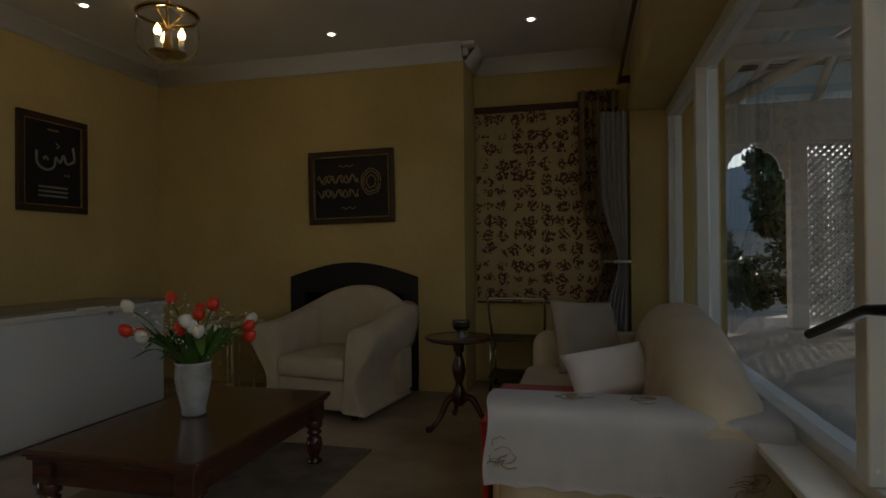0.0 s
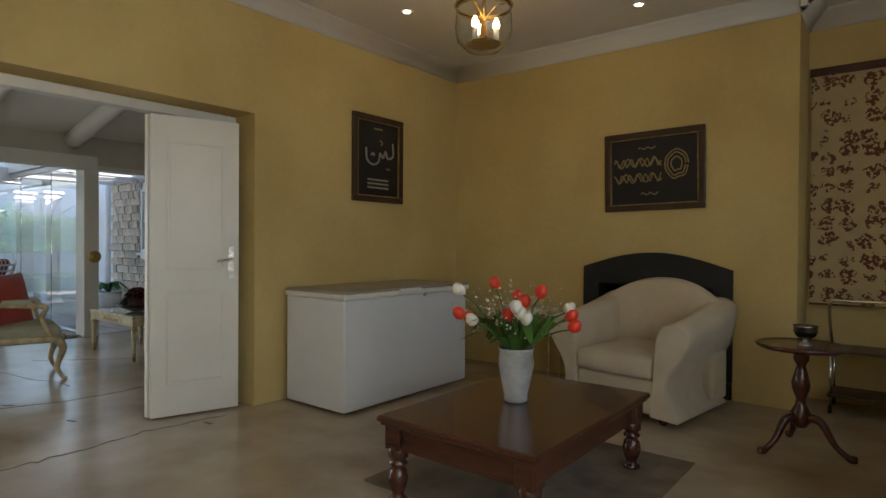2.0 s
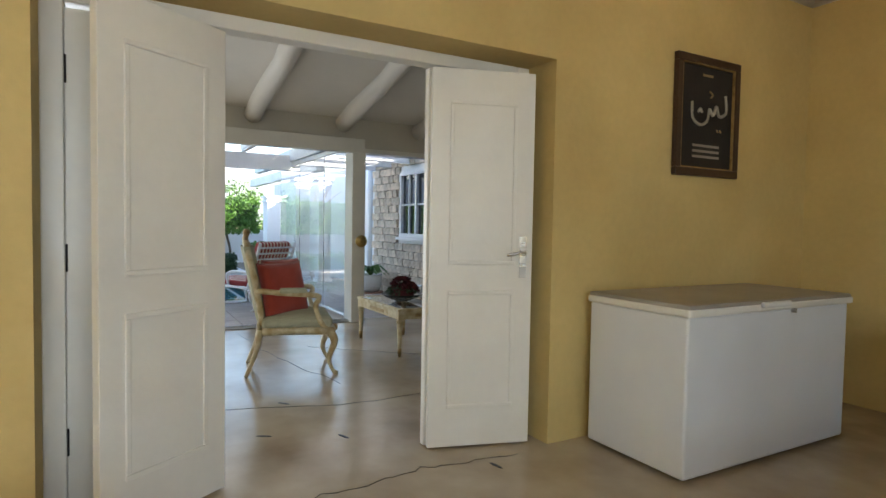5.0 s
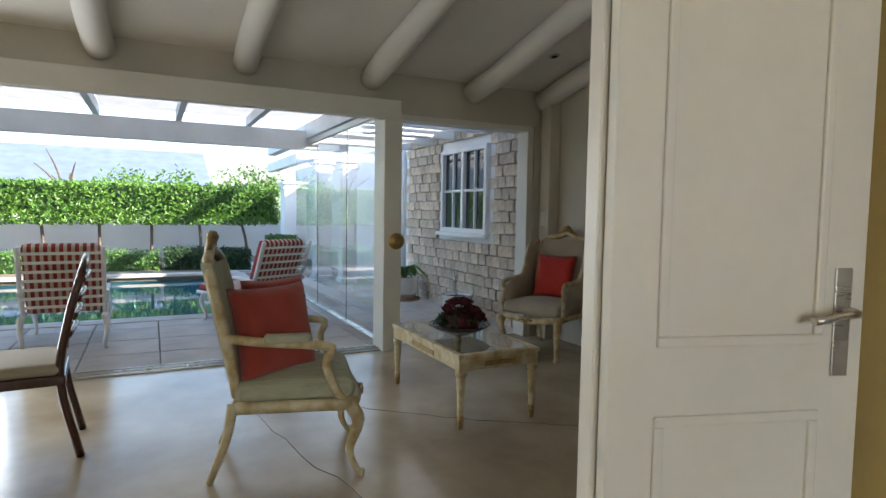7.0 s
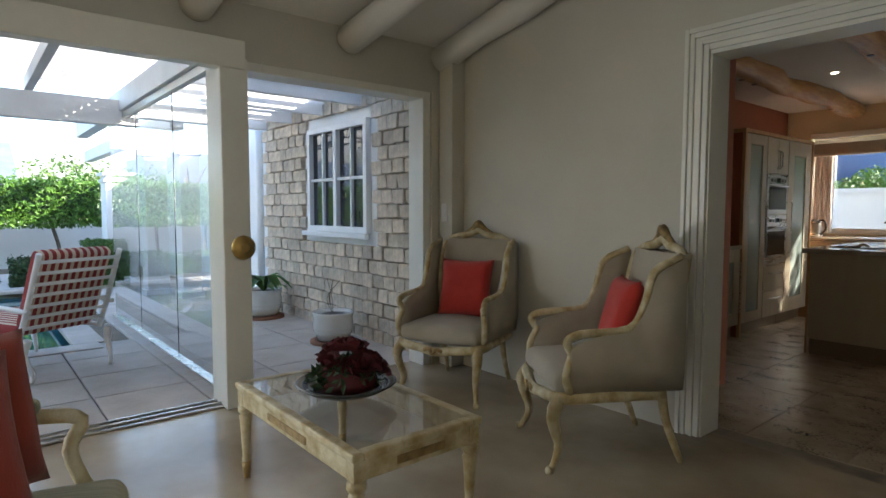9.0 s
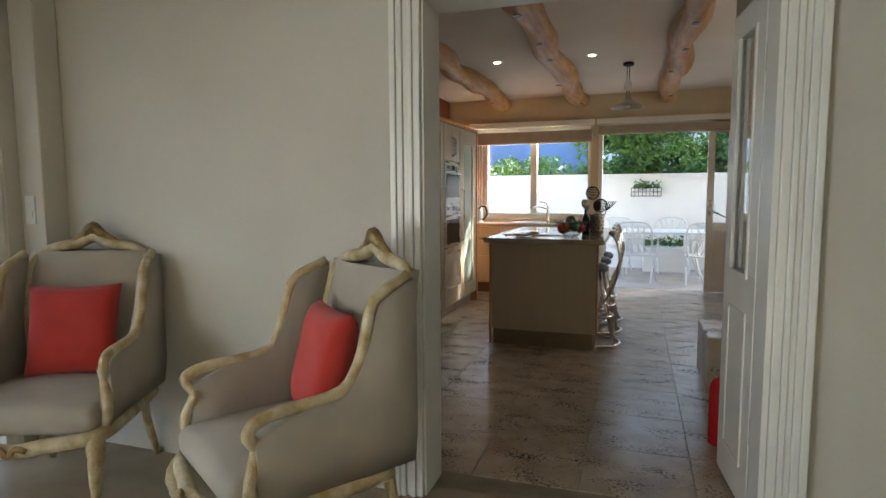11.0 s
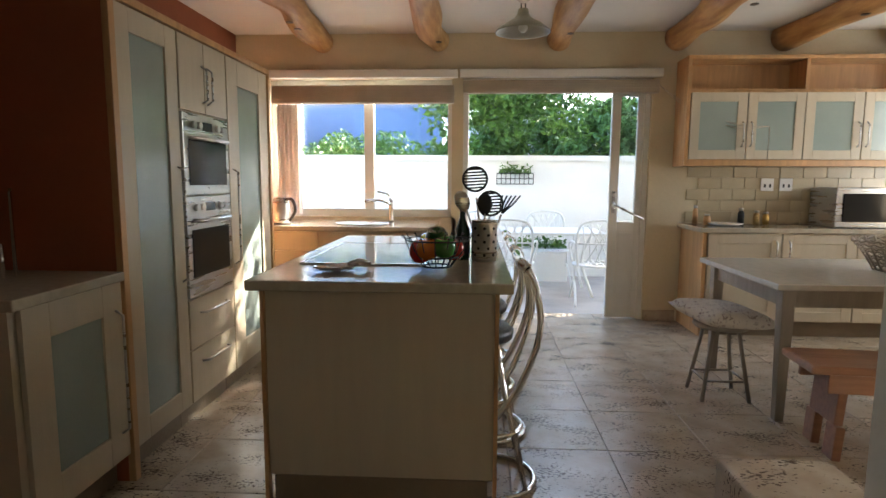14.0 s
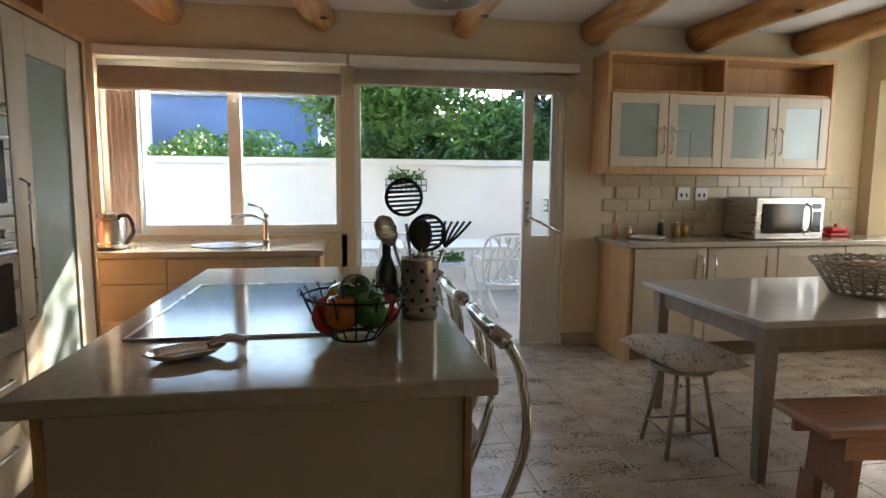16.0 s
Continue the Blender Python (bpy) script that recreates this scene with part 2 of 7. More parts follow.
def floral(name, ground, spot, scale, size=0.33, spot2=None, loose=0.7):
    """Cloth with scattered blossom prints."""
    m = mat(name, ground, 0.9, vary=0.05, scale=8, grain=400, bump=0.1)
    nt = m.node_tree
    n, l = nt.nodes, nt.links
    b = n["Principled BSDF"]
    base = b.inputs["Base Color"].links[0].from_socket
    tc = n.new("ShaderNodeTexCoord")
    dist = n.new("ShaderNodeTexNoise"); dist.inputs["Scale"].default_value = scale * 2.2
    mx = n.new("ShaderNodeMix"); mx.data_type = "RGBA"; mx.blend_type = "LINEAR_LIGHT"; mx.inputs[0].default_value = 0.05
    l.new(tc.outputs["Object"], dist.inputs[0]); l.new(tc.outputs["Object"], mx.inputs[6]); l.new(dist.outputs[1], mx.inputs[7])
    v = n.new("ShaderNodeTexVoronoi"); v.inputs["Scale"].default_value = scale; v.inputs["Randomness"].default_value = loose
    l.new(mx.outputs[2], v.inputs[0])
    lt = n.new("ShaderNodeMath"); lt.operation = "LESS_THAN"; lt.inputs[1].default_value = size
    l.new(v.outputs["Distance"], lt.inputs[0])
    pet = n.new("ShaderNodeTexNoise"); pet.inputs["Scale"].default_value = scale * 5
    l.new(tc.outputs["Object"], pet.inputs[0])
    gt = n.new("ShaderNodeMath"); gt.operation = "GREATER_THAN"; gt.inputs[1].default_value = 0.47
    l.new(pet.outputs[0], gt.inputs[0])
    mu = n.new("ShaderNodeMath"); mu.operation = "MULTIPLY"
    l.new(lt.outputs[0], mu.inputs[0]); l.new(gt.outputs[0], mu.inputs[1])
    out = n.new("ShaderNodeMix"); out.data_type = "RGBA"
    l.new(mu.outputs[0], out.inputs[0]); l.new(base, out.inputs[6])
    if spot2:
        sp = n.new("ShaderNodeMix"); sp.data_type = "RGBA"
        sp.inputs[6].default_value = (*spot, 1); sp.inputs[7].default_value = (*spot2, 1)
        l.new(v.outputs["Color"], sp.inputs[0]); l.new(sp.outputs[2], out.inputs[7])
    else:
        out.inputs[7].default_value = (*spot, 1)
    l.new(out.outputs[2], b.inputs["Base Color"])
    return m


BLINDF = floral("beige floral blind cloth", (0.50, 0.38, 0.20), (0.13, 0.03, 0.018), 7.5, 0.44, (0.15, 0.075, 0.03), 0.38)
CUSHF = floral("floral seat cushion cloth", (0.62, 0.57, 0.49), (0.22, 0.15, 0.14), 22.0, 0.36, (0.30, 0.27, 0.22))


def striped(name, a, b2, freq, axis):
    m = mat(name, a, 0.9, vary=0.05, scale=8, grain=300, bump=0.1)
    nt = m.node_tree
    n, l = nt.nodes, nt.links
    b = n["Principled BSDF"]
    base = b.inputs["Base Color"].links[0].from_socket
    tc = n.new("ShaderNodeTexCoord")
    w = n.new("ShaderNodeTexWave"); w.bands_direction = axis; w.inputs["Scale"].default_value = freq
    l.new(tc.outputs["Object"], w.inputs[0])
    gt = n.new("ShaderNodeMath"); gt.operation = "GREATER_THAN"; gt.inputs[1].default_value = 0.55
    l.new(w.outputs["Fac"], gt.inputs[0])
    out = n.new("ShaderNodeMix"); out.data_type = "RGBA"
    l.new(gt.outputs[0], out.inputs[0]); l.new(base, out.inputs[6]); out.inputs[7].default_value = (*b2, 1)
    l.new(out.outputs[2], b.inputs["Base Color"])
    return m


STRIPE = striped("red and cream striped canvas", (0.34, 0.035, 0.03), (0.66, 0.55, 0.42), 6.0, "Y")


# ---- mesh helpers ----
def box(x0, x1, y0, y1, z0, z1, bev=0.0, bm=None, seg=2):
    own = bmesh.new()
    vs = bmesh.ops.create_cube(own, size=1.0)["verts"]
    bmesh.ops.transform(own, matrix=Matrix.Translation(((x0 + x1) / 2, (y0 + y1) / 2, (z0 + z1) / 2)) @ Matrix.Diagonal((abs(x1 - x0), abs(y1 - y0), abs(z1 - z0), 1)), verts=vs)
    if bev:
        bmesh.ops.bevel(own, geom=own.edges[:], offset=min(bev, 0.45 * min(abs(x1 - x0), abs(y1 - y0), abs(z1 - z0))), segments=seg, profile=0.5, affect="EDGES")
    return merge(bm, own)


def merge(bm, own, m=None):
    if m is not None:
        bmesh.ops.transform(own, matrix=m, verts=own.verts)
    if bm is None:
        return own
    me = bpy.data.meshes.new("tmp")
    own.to_mesh(me); bm.from_mesh(me)
    bpy.data.meshes.remove(me); own.free()
    return bm


def boxes(*rows, bev=0.0):
    bm = bmesh.new()
    for r in rows:
        box(*r, bev=bev, bm=bm)
    return bm


def lathe(profile, seg=24, at=(0, 0, 0), bm=None):
    """Turned shape from (radius, height) pairs, closed at both ends."""
    own = bmesh.new()
    rings = []
    for r, z in profile:
        rings.append([own.verts.new((at[0] + r * math.cos(2 * math.pi * i / seg), at[1] + r * math.sin(2 * math.pi * i / seg), at[2] + z)) for i in range(seg)])
    for a, b in zip(rings, rings[1:]):
        for i in range(seg):
            f = own.faces.new((a[i], a[(i + 1) % seg], b[(i + 1) % seg], b[i])); f.smooth = True
    own.faces.new(rings[0][::-1]); own.faces.new(rings[-1])
    return merge(bm, own)


def tube(pts, r, seg=8, bm=None, closed=False):
    """A round bar along points; r one radius or one for each point."""
    pts = [Vector(p) for p in pts]
    n = len(pts)
    rs = r if isinstance(r, (list, tuple)) else [r] * n
    own = bmesh.new()
    rings = []
    ref = Vector((0, 0, 1))
    for i, p in enumerate(pts):
        a, b = (pts[(i - 1) % n], pts[(i + 1) % n]) if closed else (pts[max(i - 1, 0)], pts[min(i + 1, n - 1)])
        d = (b - a).normalized()
        u = d.cross(ref)
        if u.length < 0.2:
            u = d.cross(Vector((0, 1, 0)))
        if rings and u.dot(lastu) < 0:
            u = -u
        u.normalize(); lastu = u
        v = d.cross(u)
        rings.append([own.verts.new(p + (u * math.cos(2 * math.pi * k / seg) + v * math.sin(2 * math.pi * k / seg)) * rs[i]) for k in range(seg)])
    pairs = list(zip(rings, rings[1:])) + ([(rings[-1], rings[0])] if closed else [])
    for a, b in pairs:
        for k in range(seg):
            f = own.faces.new((a[k], a[(k + 1) % seg], b[(k + 1) % seg], b[k])); f.smooth = True
    if not closed:
        own.faces.new(rings[0][::-1]); own.faces.new(rings[-1])
    bmesh.ops.recalc_face_normals(own, faces=own.faces)
    return merge(bm, own)


def spline(pts, n=6):
    """Smooth curve through points."""
    P = [Vector(p) for p in pts]
    P = [P[0] * 2 - P[1]] + P + [P[-1] * 2 - P[-2]]
    out = []
    for i in range(1, len(P) - 2):
        for k in range(n):
            t = k / n
            out.append(0.5 * ((2 * P[i]) + (P[i + 1] - P[i - 1]) * t + (2 * P[i - 1] - 5 * P[i] + 4 * P[i + 1] - P[i + 2]) * t * t + (3 * P[i] - P[i - 1] - 3 * P[i + 1] + P[i + 2]) * t ** 3))
    out.append(P[-2])
    return out


def arc(c, r, a0, a1, n=12, plane="xz"):
    o = []
    for i in range(n + 1):
        a = radians(a0 + (a1 - a0) * i / n)
        u, v = r * math.cos(a), r * math.sin(a)
        o.append((c[0] + u, c[1], c[2] + v) if plane == "xz" else (c[0] + u, c[1] + v, c[2]) if plane == "xy" else (c[0], c[1] + u, c[2] + v))
    return o


def pillow(w, h, t, seed=0, n=14):
    """A stuffed square cushion standing in the xz plane, base on z=0."""
    own = bmesh.new()
    rnd = random.Random(seed)
    grid = {}
    for side in (1, -1):
        for i in range(n + 1):
            for j in range(n + 1):
                u, v = 2 * i / n - 1, 2 * j / n - 1
                edge = (1 - u ** 4) * (1 - v ** 4)
                if edge < 1e-6 and side == -1:
                    grid[side, i, j] = grid[1, i, j]
                    continue
                pull = 1 - 0.07 * (1 - abs(u) ** 2) * (abs(v) ** 3)
                pull2 = 1 - 0.07 * (1 - abs(v) ** 2) * (abs(u) ** 3)
                y = side * t / 2 * (max(edge, 0) ** 0.45) * (1 + 0.10 * noise.noise((u * 1.7 + seed, v * 1.7, side)))
                grid[side, i, j] = own.verts.new((u * w / 2 * pull2, y, h / 2 + v * h / 2 * pull))
    for side in (1, -1):
        for i in range(n):
            for j in range(n):
                q = (grid[side, i, j], grid[side, i + 1, j], grid[side, i + 1, j + 1], grid[side, i, j + 1])
                f = own.faces.new(q if side < 0 else q[::-1]); f.smooth = True
    return own


def softbox(x0, x1, y0, y1, z0, z1, r, bm=None, puff=0.0):
    own = box(x0, x1, y0, y1, z0, z1, bev=r, seg=4)
    for f in own.faces:
        f.smooth = True
    if puff:
        bmesh.ops.subdivide_edges(own, edges=[e for e in own.edges if e.calc_length() > 0.2], cuts=5, use_grid_fill=True)
        for v in own.verts:
            u, w = 2 * (v.co.x - x0) / (x1 - x0) - 1, 2 * (v.co.y - y0) / (y1 - y0) - 1
            if v.co.z > (z0 + z1) / 2:
                v.co.z += puff * (1 - u * u) * (1 - w * w)
    return merge(bm, own)


def part(name, bm, material, parent=None, label=""):
    me = bpy.data.meshes.new(name)
    bm.to_mesh(me); bm.free()
    me.materials.append(material)
    ob = new(name, me)
    if parent is not None:
        ob.parent = parent
    if label:
        ob["label"] = label
    return ob


def thing(name, label, category, m=None, group="", kind=""):
    ob = new(name)
    ob.empty_display_size = 0.1
    if m is not None:
        ob.matrix_basis = m
    return tagged(ob, label, category, group, kind)


def structure(name, bm, material, label, category="wall"):
    return tagged(part(name, bm, material), label, category, kind="structure")


def solo(name, bm, material, label, category, group="", m=None):
    ob = tagged(part(name, bm, material), label, category, group)
    if m is not None:
        ob.matrix_basis = m
    return ob


def leaves(rnd, centre_fn, count, size, bm=None, flat=0.45):
    """Many small folded leaves at points that centre_fn gives."""
    verts, faces = [], []
    for i in range(count):
        c = Vector(centre_fn(rnd))
        d = Vector((rnd.gauss(0, 1), rnd.gauss(0, 1), rnd.gauss(0, 1))).normalized()
        s = d.cross(Vector((rnd.gauss(0, 1), rnd.gauss(0, 1), rnd.gauss(0, 1)))).normalized()
        k = size * rnd.uniform(0.6, 1.4)
        b = len(verts)
        up = d.cross(s) * k * 0.12
        verts += [c - d * k * 0.5, c + s * k * flat * 0.5 + up, c + d * k * 0.5, c - s * k * flat * 0.5 + up]
        faces += [(b, b + 1, b + 2), (b, b + 2, b + 3)]
    me = bpy.data.meshes.new("leafmass")
    me.from_pydata([tuple(v) for v in verts], [], faces)
    own = bmesh.new(); own.from_mesh(me); bpy.data.meshes.remove(me)
    return merge(bm, own)

# ---- sitting room: walls, floor, ceiling ----
structure("ground", boxes((-400, 400, -400, 400, -0.6, -0.30)), SOIL, "garden soil and lawn round the house", "ground")
structure("floor_house", boxes((-6.97, 2.75, -2.2, 5.20, -0.25, 0.0), (-2.53, 2.75, 5.20, 5.29, -0.25, 0.0), (0.56, 2.75, 5.29, 6.1, -0.25, 0.0)), SCREED, "polished beige cement screed floor with hairline cracks", "floor")
structure("wall_sitting_west", boxes((-2.93, -2.53, -2.2, 0.52, 0, 3.9), (-2.93, -2.53, 2.87, 5.9, 0, 3.9), (-2.93, -2.53, 0.52, 2.87, 2.125, 3.9)), YELLOW, "yellow lime-washed wall with a deep door opening")
structure("wall_fireplace", boxes((-2.53, -1.08, 5.29, 6.1, 0, 3.2), (0.14, 0.56, 5.29, 6.1, 0, 3.2), (-1.08, 0.14, 5.29, 6.1, 1.0, 3.2), (-1.08, 0.14, 5.75, 6.1, 0, 1.0)), YELLOW, "yellow lime-washed chimney breast")
structure("wall_recess", boxes((0.56, 2.75, 5.78, 6.1, 0, 3.2)), YELLOW, "yellow wall of the recess beside the chimney breast")
structure("wall_sitting_east", boxes((1.95, 2.35, -2.2, -1.2, 0, 3.2), (1.95, 2.35, 5.62, 5.78, 0, 3.2), (1.95, 2.35, -1.2, 5.62, 2.42, 3.2), (2.24, 2.42, -1.2, 5.62, 0, 0.55)), YELLOW, "yellow wall round the wide window")
structure("wall_south", boxes((-7.2, 2.75, -2.5, -2.2, 0, 3.9)), YELLOW, "plain painted wall closing the rooms")
structure("ceiling_sitting", boxes((-2.93, 2.75, -2.5, 6.1, 3.0, 3.1)), CEIL, "flat white plaster ceiling", "ceiling")


def cornice(p, q, inward, z=3.0):
    """Stepped and coved plaster cornice between two corners."""
    prof = [(0, -0.13), (0.018, -0.13), (0.022, -0.105), (0.05, -0.07), (0.085, -0.045), (0.10, -0.02), (0.125, -0.018), (0.125, 0)]
    own = bmesh.new()
    n = Vector((*inward, 0))
    a = [own.verts.new(Vector((*p, z)) + n * u + Vector((0, 0, v))) for u, v in prof]
    b = [own.verts.new(Vector((*q, z)) + n * u + Vector((0, 0, v))) for u, v in prof]
    for i in range(len(prof) - 1):
        f = own.faces.new((a[i], b[i], b[i + 1], a[i + 1])); f.smooth = True
    own.faces.new(a); own.faces.new(b)
    bmesh.ops.recalc_face_normals(own, faces=own.faces)
    return own


for i, (p, q, n) in enumerate([((-2.53, -2.2), (-2.53, 5.29), (1, 0)), ((-2.53, 5.29), (0.56, 5.29), (0, -1)), ((0.56, 5.29), (0.56, 5.78), (1, 0)), ((0.56, 5.78), (1.95, 5.78), (0, -1)), ((1.95, -2.2), (1.95, 5.78), (-1, 0))]):
    structure("trim_cornice_%d" % (i + 1), cornice(p, q, n, 2.998), CEIL, "white coved plaster cornice", "cornice")

structure("trim_cornice_corner", boxes((0.561, 0.68, 5.17, 5.289, 2.965, 2.997), (0.561, 0.61, 5.24, 5.289, 2.90, 2.965), bev=0.008), CEIL, "white plaster cornice corner piece", "cornice")

# window of the sitting room, on the garden-house side
win = tagged(new("window_1"), "wide white aluminium sliding window with large panes", "window", kind="structure")
fr = boxes((2.25, 2.37, -1.2, 5.62, 0.55, 0.62), (2.25, 2.37, -1.2, 5.62, 2.34, 2.42), (2.25, 2.37, 5.54, 5.62, 0.62, 2.34), (2.25, 2.37, -1.2, -1.12, 0.62, 2.34), bev=0.006)
part("window_frame", fr, WHITE, win)
for y in (4.30, 2.10, 0.4):
    part("mullion", boxes((2.235, 2.30, y - 0.08, y - 0.01, 0.62, 2.34), (2.312, 2.38, y - 0.01, y + 0.06, 0.62, 2.34), bev=0.006), WHITE, win)
part("handle", tube([(2.2, 2.295, 0.96), (2.19, 1.906, 1.07), (2.19, 1.749, 1.083)], 0.014, 8), IRON, win, "dark metal window handle bar")
part("handle_stud", tube([(2.19, 1.906, 1.07), (2.24, 1.906, 1.07)], 0.010, 8), IRON, win)
for y0, y1 in ((-1.12, 0.32), (0.47, 2.02), (2.17, 4.22), (4.37, 5.54)):
    g = part("pane", boxes((2.304, 2.309, y0, y1, 0.62, 2.34)), PANE, win)
    g.visible_shadow = False
part("window_sill", boxes((2.10, 2.25, -1.2, 5.62, 0.55, 0.58), bev=0.008), WHITE, win)
rail = thing("curtain_rail", "dark wooden curtain rail above the wide window", "curtain rail")
part("rod", tube([(1.86, -1.4, 2.66), (1.86, 5.6, 2.66)], 0.016), MAHOG, rail)
for y in (-1.2, 2.2, 5.5):
    part("bracket", boxes((1.86, 1.95, y - 0.012, y + 0.012, 2.63, 2.69)), MAHOG, rail)


def curtain(name, label, y0, y1, x, z0, z1, tie, material):
    own = bmesh.new()
    nz, ny = 24, 46
    g = []
    for j in range(nz + 1):
        z = z0 + (z1 - z0) * j / nz
        pinch = 1 - 0.62 * math.exp(-((z - tie) / 0.33) ** 2)
        row = []
        for i in range(ny + 1):
            u = i / ny
            y = y1 - (1 - u) * (y1 - y0) * pinch
            row.append(own.verts.new((y, x + 0.035 * math.sin(u * 34 + 0.3 * math.sin(z * 3)) * (0.5 + 0.5 * pinch), z)))
        g.append(row)
    for a, b in zip(g, g[1:]):
        for i in range(ny):
            f = own.faces.new((a[i], a[i + 1], b[i + 1], b[i])); f.smooth = True
    bmesh.ops.solidify(own, geom=own.faces[:], thickness=0.004)
    c = thing(name, label, "curtain")
    part("cloth", own, material, c)
    part("tieback", tube(arc((y1 - (y1 - y0) * 0.19, x, tie), 0.06, 0, 360, 14, "xy")[:-1], 0.014, 6, closed=True), material, c)
    return c


curtain("curtain", "floral beige lined curtain tied back at the window", 1.52, 1.86, 5.62, 0.05, 2.62, 1.12, BLINDF)
curtain("sheer_curtain", "white lining curtain tied back beside the floral one", 1.70, 1.92, 5.52, 0.5, 2.40, 1.12, WCLOTH)
bl = thing("roman_blind", "beige blind with dark red blossoms over a closed window", "blind")
bmb = bmesh.new()
for i in range(7):
    z1 = 2.50 - i * 0.25
    box(0.585, 1.70, 5.735 - 0.004 * (i % 2), 5.745, z1 - 0.252, z1, 0.003, bmb)
part("cloth", bmb, BLINDF, bl)
part("headrail", boxes((0.575, 1.75, 5.715, 5.775, 2.50, 2.56), bev=0.005), MAHOG, bl)
part("bottom_bar", boxes((0.585, 1.70, 5.728, 5.748, 0.74, 0.755), bev=0.003), MAHOG, bl)

# fireplace opening with a cast iron hood plate
fp = thing("fireplace", "black arched cast-iron fireplace insert in the chimney breast", "fireplace")
own = bmesh.new()
cols = []
for i in range(25):
    x = -1.08 + 1.22 * i / 24
    z = 1.0 + 0.13 * math.sin(math.pi * i / 24)
    cols.append([own.verts.new((x, yy, zz)) for yy, zz in ((5.268, 0.86), (5.268, z), (5.287, z), (5.287, 0.86))])
for a, b in zip(cols, cols[1:]):
    for k in range(4):
        own.faces.new((a[k], a[(k + 1) % 4], b[(k + 1) % 4], b[k]))
own.faces.new(cols[0]); own.faces.new(cols[-1])
bmesh.ops.recalc_face_normals(own, faces=own.faces)
box(-1.08, -0.94, 5.268, 5.287, 0.14, 0.86, 0, own)
box(0.0, 0.14, 5.268, 5.287, 0.14, 0.86, 0, own)
part("surround", own, SOOT, fp)
part("firebox", boxes((-1.075, 0.135, 5.72, 5.745, 0.0, 0.998), (-1.075, -1.05, 5.30, 5.72, 0, 0.998), (0.11, 0.135, 5.30, 5.72, 0, 0.998), (-1.05, 0.11, 5.30, 5.72, 1.10, 0.998), (-1.05, 0.11, 5.295, 5.72, 0, 0.13)), SOOT, fp)


def picture(name, label, w, h, m, art):
    p = thing(name, label, "picture", m)
    b = bmesh.new()
    t = 0.05
    for r in ((-w / 2, w / 2, h / 2 - t, h / 2), (-w / 2, w / 2, -h / 2, -h / 2 + t), (-w / 2, -w / 2 + t, -h / 2 + t, h / 2 - t), (w / 2 - t, w / 2, -h / 2 + t, h / 2 - t)):
        box(r[0], r[1], -0.035, 0, r[2], r[3], 0.006, b)
    part("frame", b, FRAMEWOOD, p)
    g = bmesh.new()
    s = t - 0.004
    for r in ((-w / 2 + s, w / 2 - s, h / 2 - s - 0.012, h / 2 - s), (-w / 2 + s, w / 2 - s, -h / 2 + s, -h / 2 + s + 0.012), (-w / 2 + s, -w / 2 + s + 0.012, -h / 2 + s, h / 2 - s), (w / 2 - s - 0.012, w / 2 - s, -h / 2 + s, h / 2 - s)):
        box(r[0], r[1], -0.028, -0.012, r[2], r[3], 0.0, g)
    part("gilt_slip", g, GILT, p, "thin gilt inner edge")
    part("panel", boxes((-w / 2 + t, w / 2 - t, -0.012, -0.004, -h / 2 + t, h / 2 - t)), INK, p, "black velvet ground")
    art(p, w, h)
    return p


def strokes(p, curves, r, material, name="embroidery"):
    for c in curves:
        part(name, tube(spline([(x, -0.015, z) for x, z in c], 5), r, 5), material, p)


def bars(p, rows, material):
    for x0, x1, z0, z1 in rows:
        part("text_bar", boxes((x0, x1, -0.016, -0.011, z0, z1)), material, p)


def art_one(p, w, h):
    strokes(p, [[(0.18, 0.16), (0.19, 0.05), (0.12, 0.02), (0.09, 0.08), (0.06, 0.02), (0.02, 0.06)], [(0.02, 0.06), (0.0, -0.02), (-0.07, -0.05), (-0.14, -0.01), (-0.15, 0.09)], [(-0.09, 0.03), (-0.07, 0.05), (-0.05, 0.03)]], 0.010, SILVER)
    strokes(p, [[(0.10, -0.07), (0.115, -0.085)], [(0.13, -0.07), (0.145, -0.085)], [(0.02, 0.17), (0.05, 0.15), (0.03, 0.13)]], 0.006, GOLDINK)
    bars(p, [(-0.13, 0.13, -0.19 - 0.035 * i, -0.175 - 0.035 * i) for i in range(3)], FRZLID)
    bars(p, [(-0.05, 0.05, 0.26, 0.275)], GOLDINK)


def art_two(p, w, h):
    for k, z in enumerate((0.075, -0.055)):
        strokes(p, [[(-0.33 + 0.022 * i, z + 0.035 * math.sin(i * 2.1 + k)) for i in range(19)], [(-0.32 + 0.03 * i, z + 0.04 * math.cos(i * 1.7 + k)) for i in range(14)]], 0.006, GOLDINK)
    for rr in (0.115, 0.09, 0.055):
        strokes(p, [[(0.19 + rr * 0.8 * math.cos(a * 0.55), 0.04 + rr * math.sin(a * 0.55) + 0.008 * math.sin(a * 3)) for a in range(12)]], 0.006, GOLDINK)
    strokes(p, [[(-0.12 + 0.02 * i, 0.19 + 0.008 * math.sin(i * 2)) for i in range(8)], [(-0.1 + 0.02 * i, -0.19 + 0.01 * math.sin(i * 2)) for i in range(8)]], 0.005, GOLDINK)


picture("framed_picture", "black calligraphy picture in silver thread, dark wooden frame", 0.62, 0.76, pose(-2.525, 4.11, 1.935, 0, 0, 90), art_one)
picture("framed_picture", "wide black calligraphy picture in gold thread, dark wooden frame", 0.82, 0.66, pose(-0.475, 5.285, 1.81, 0, -1, 0), art_two)


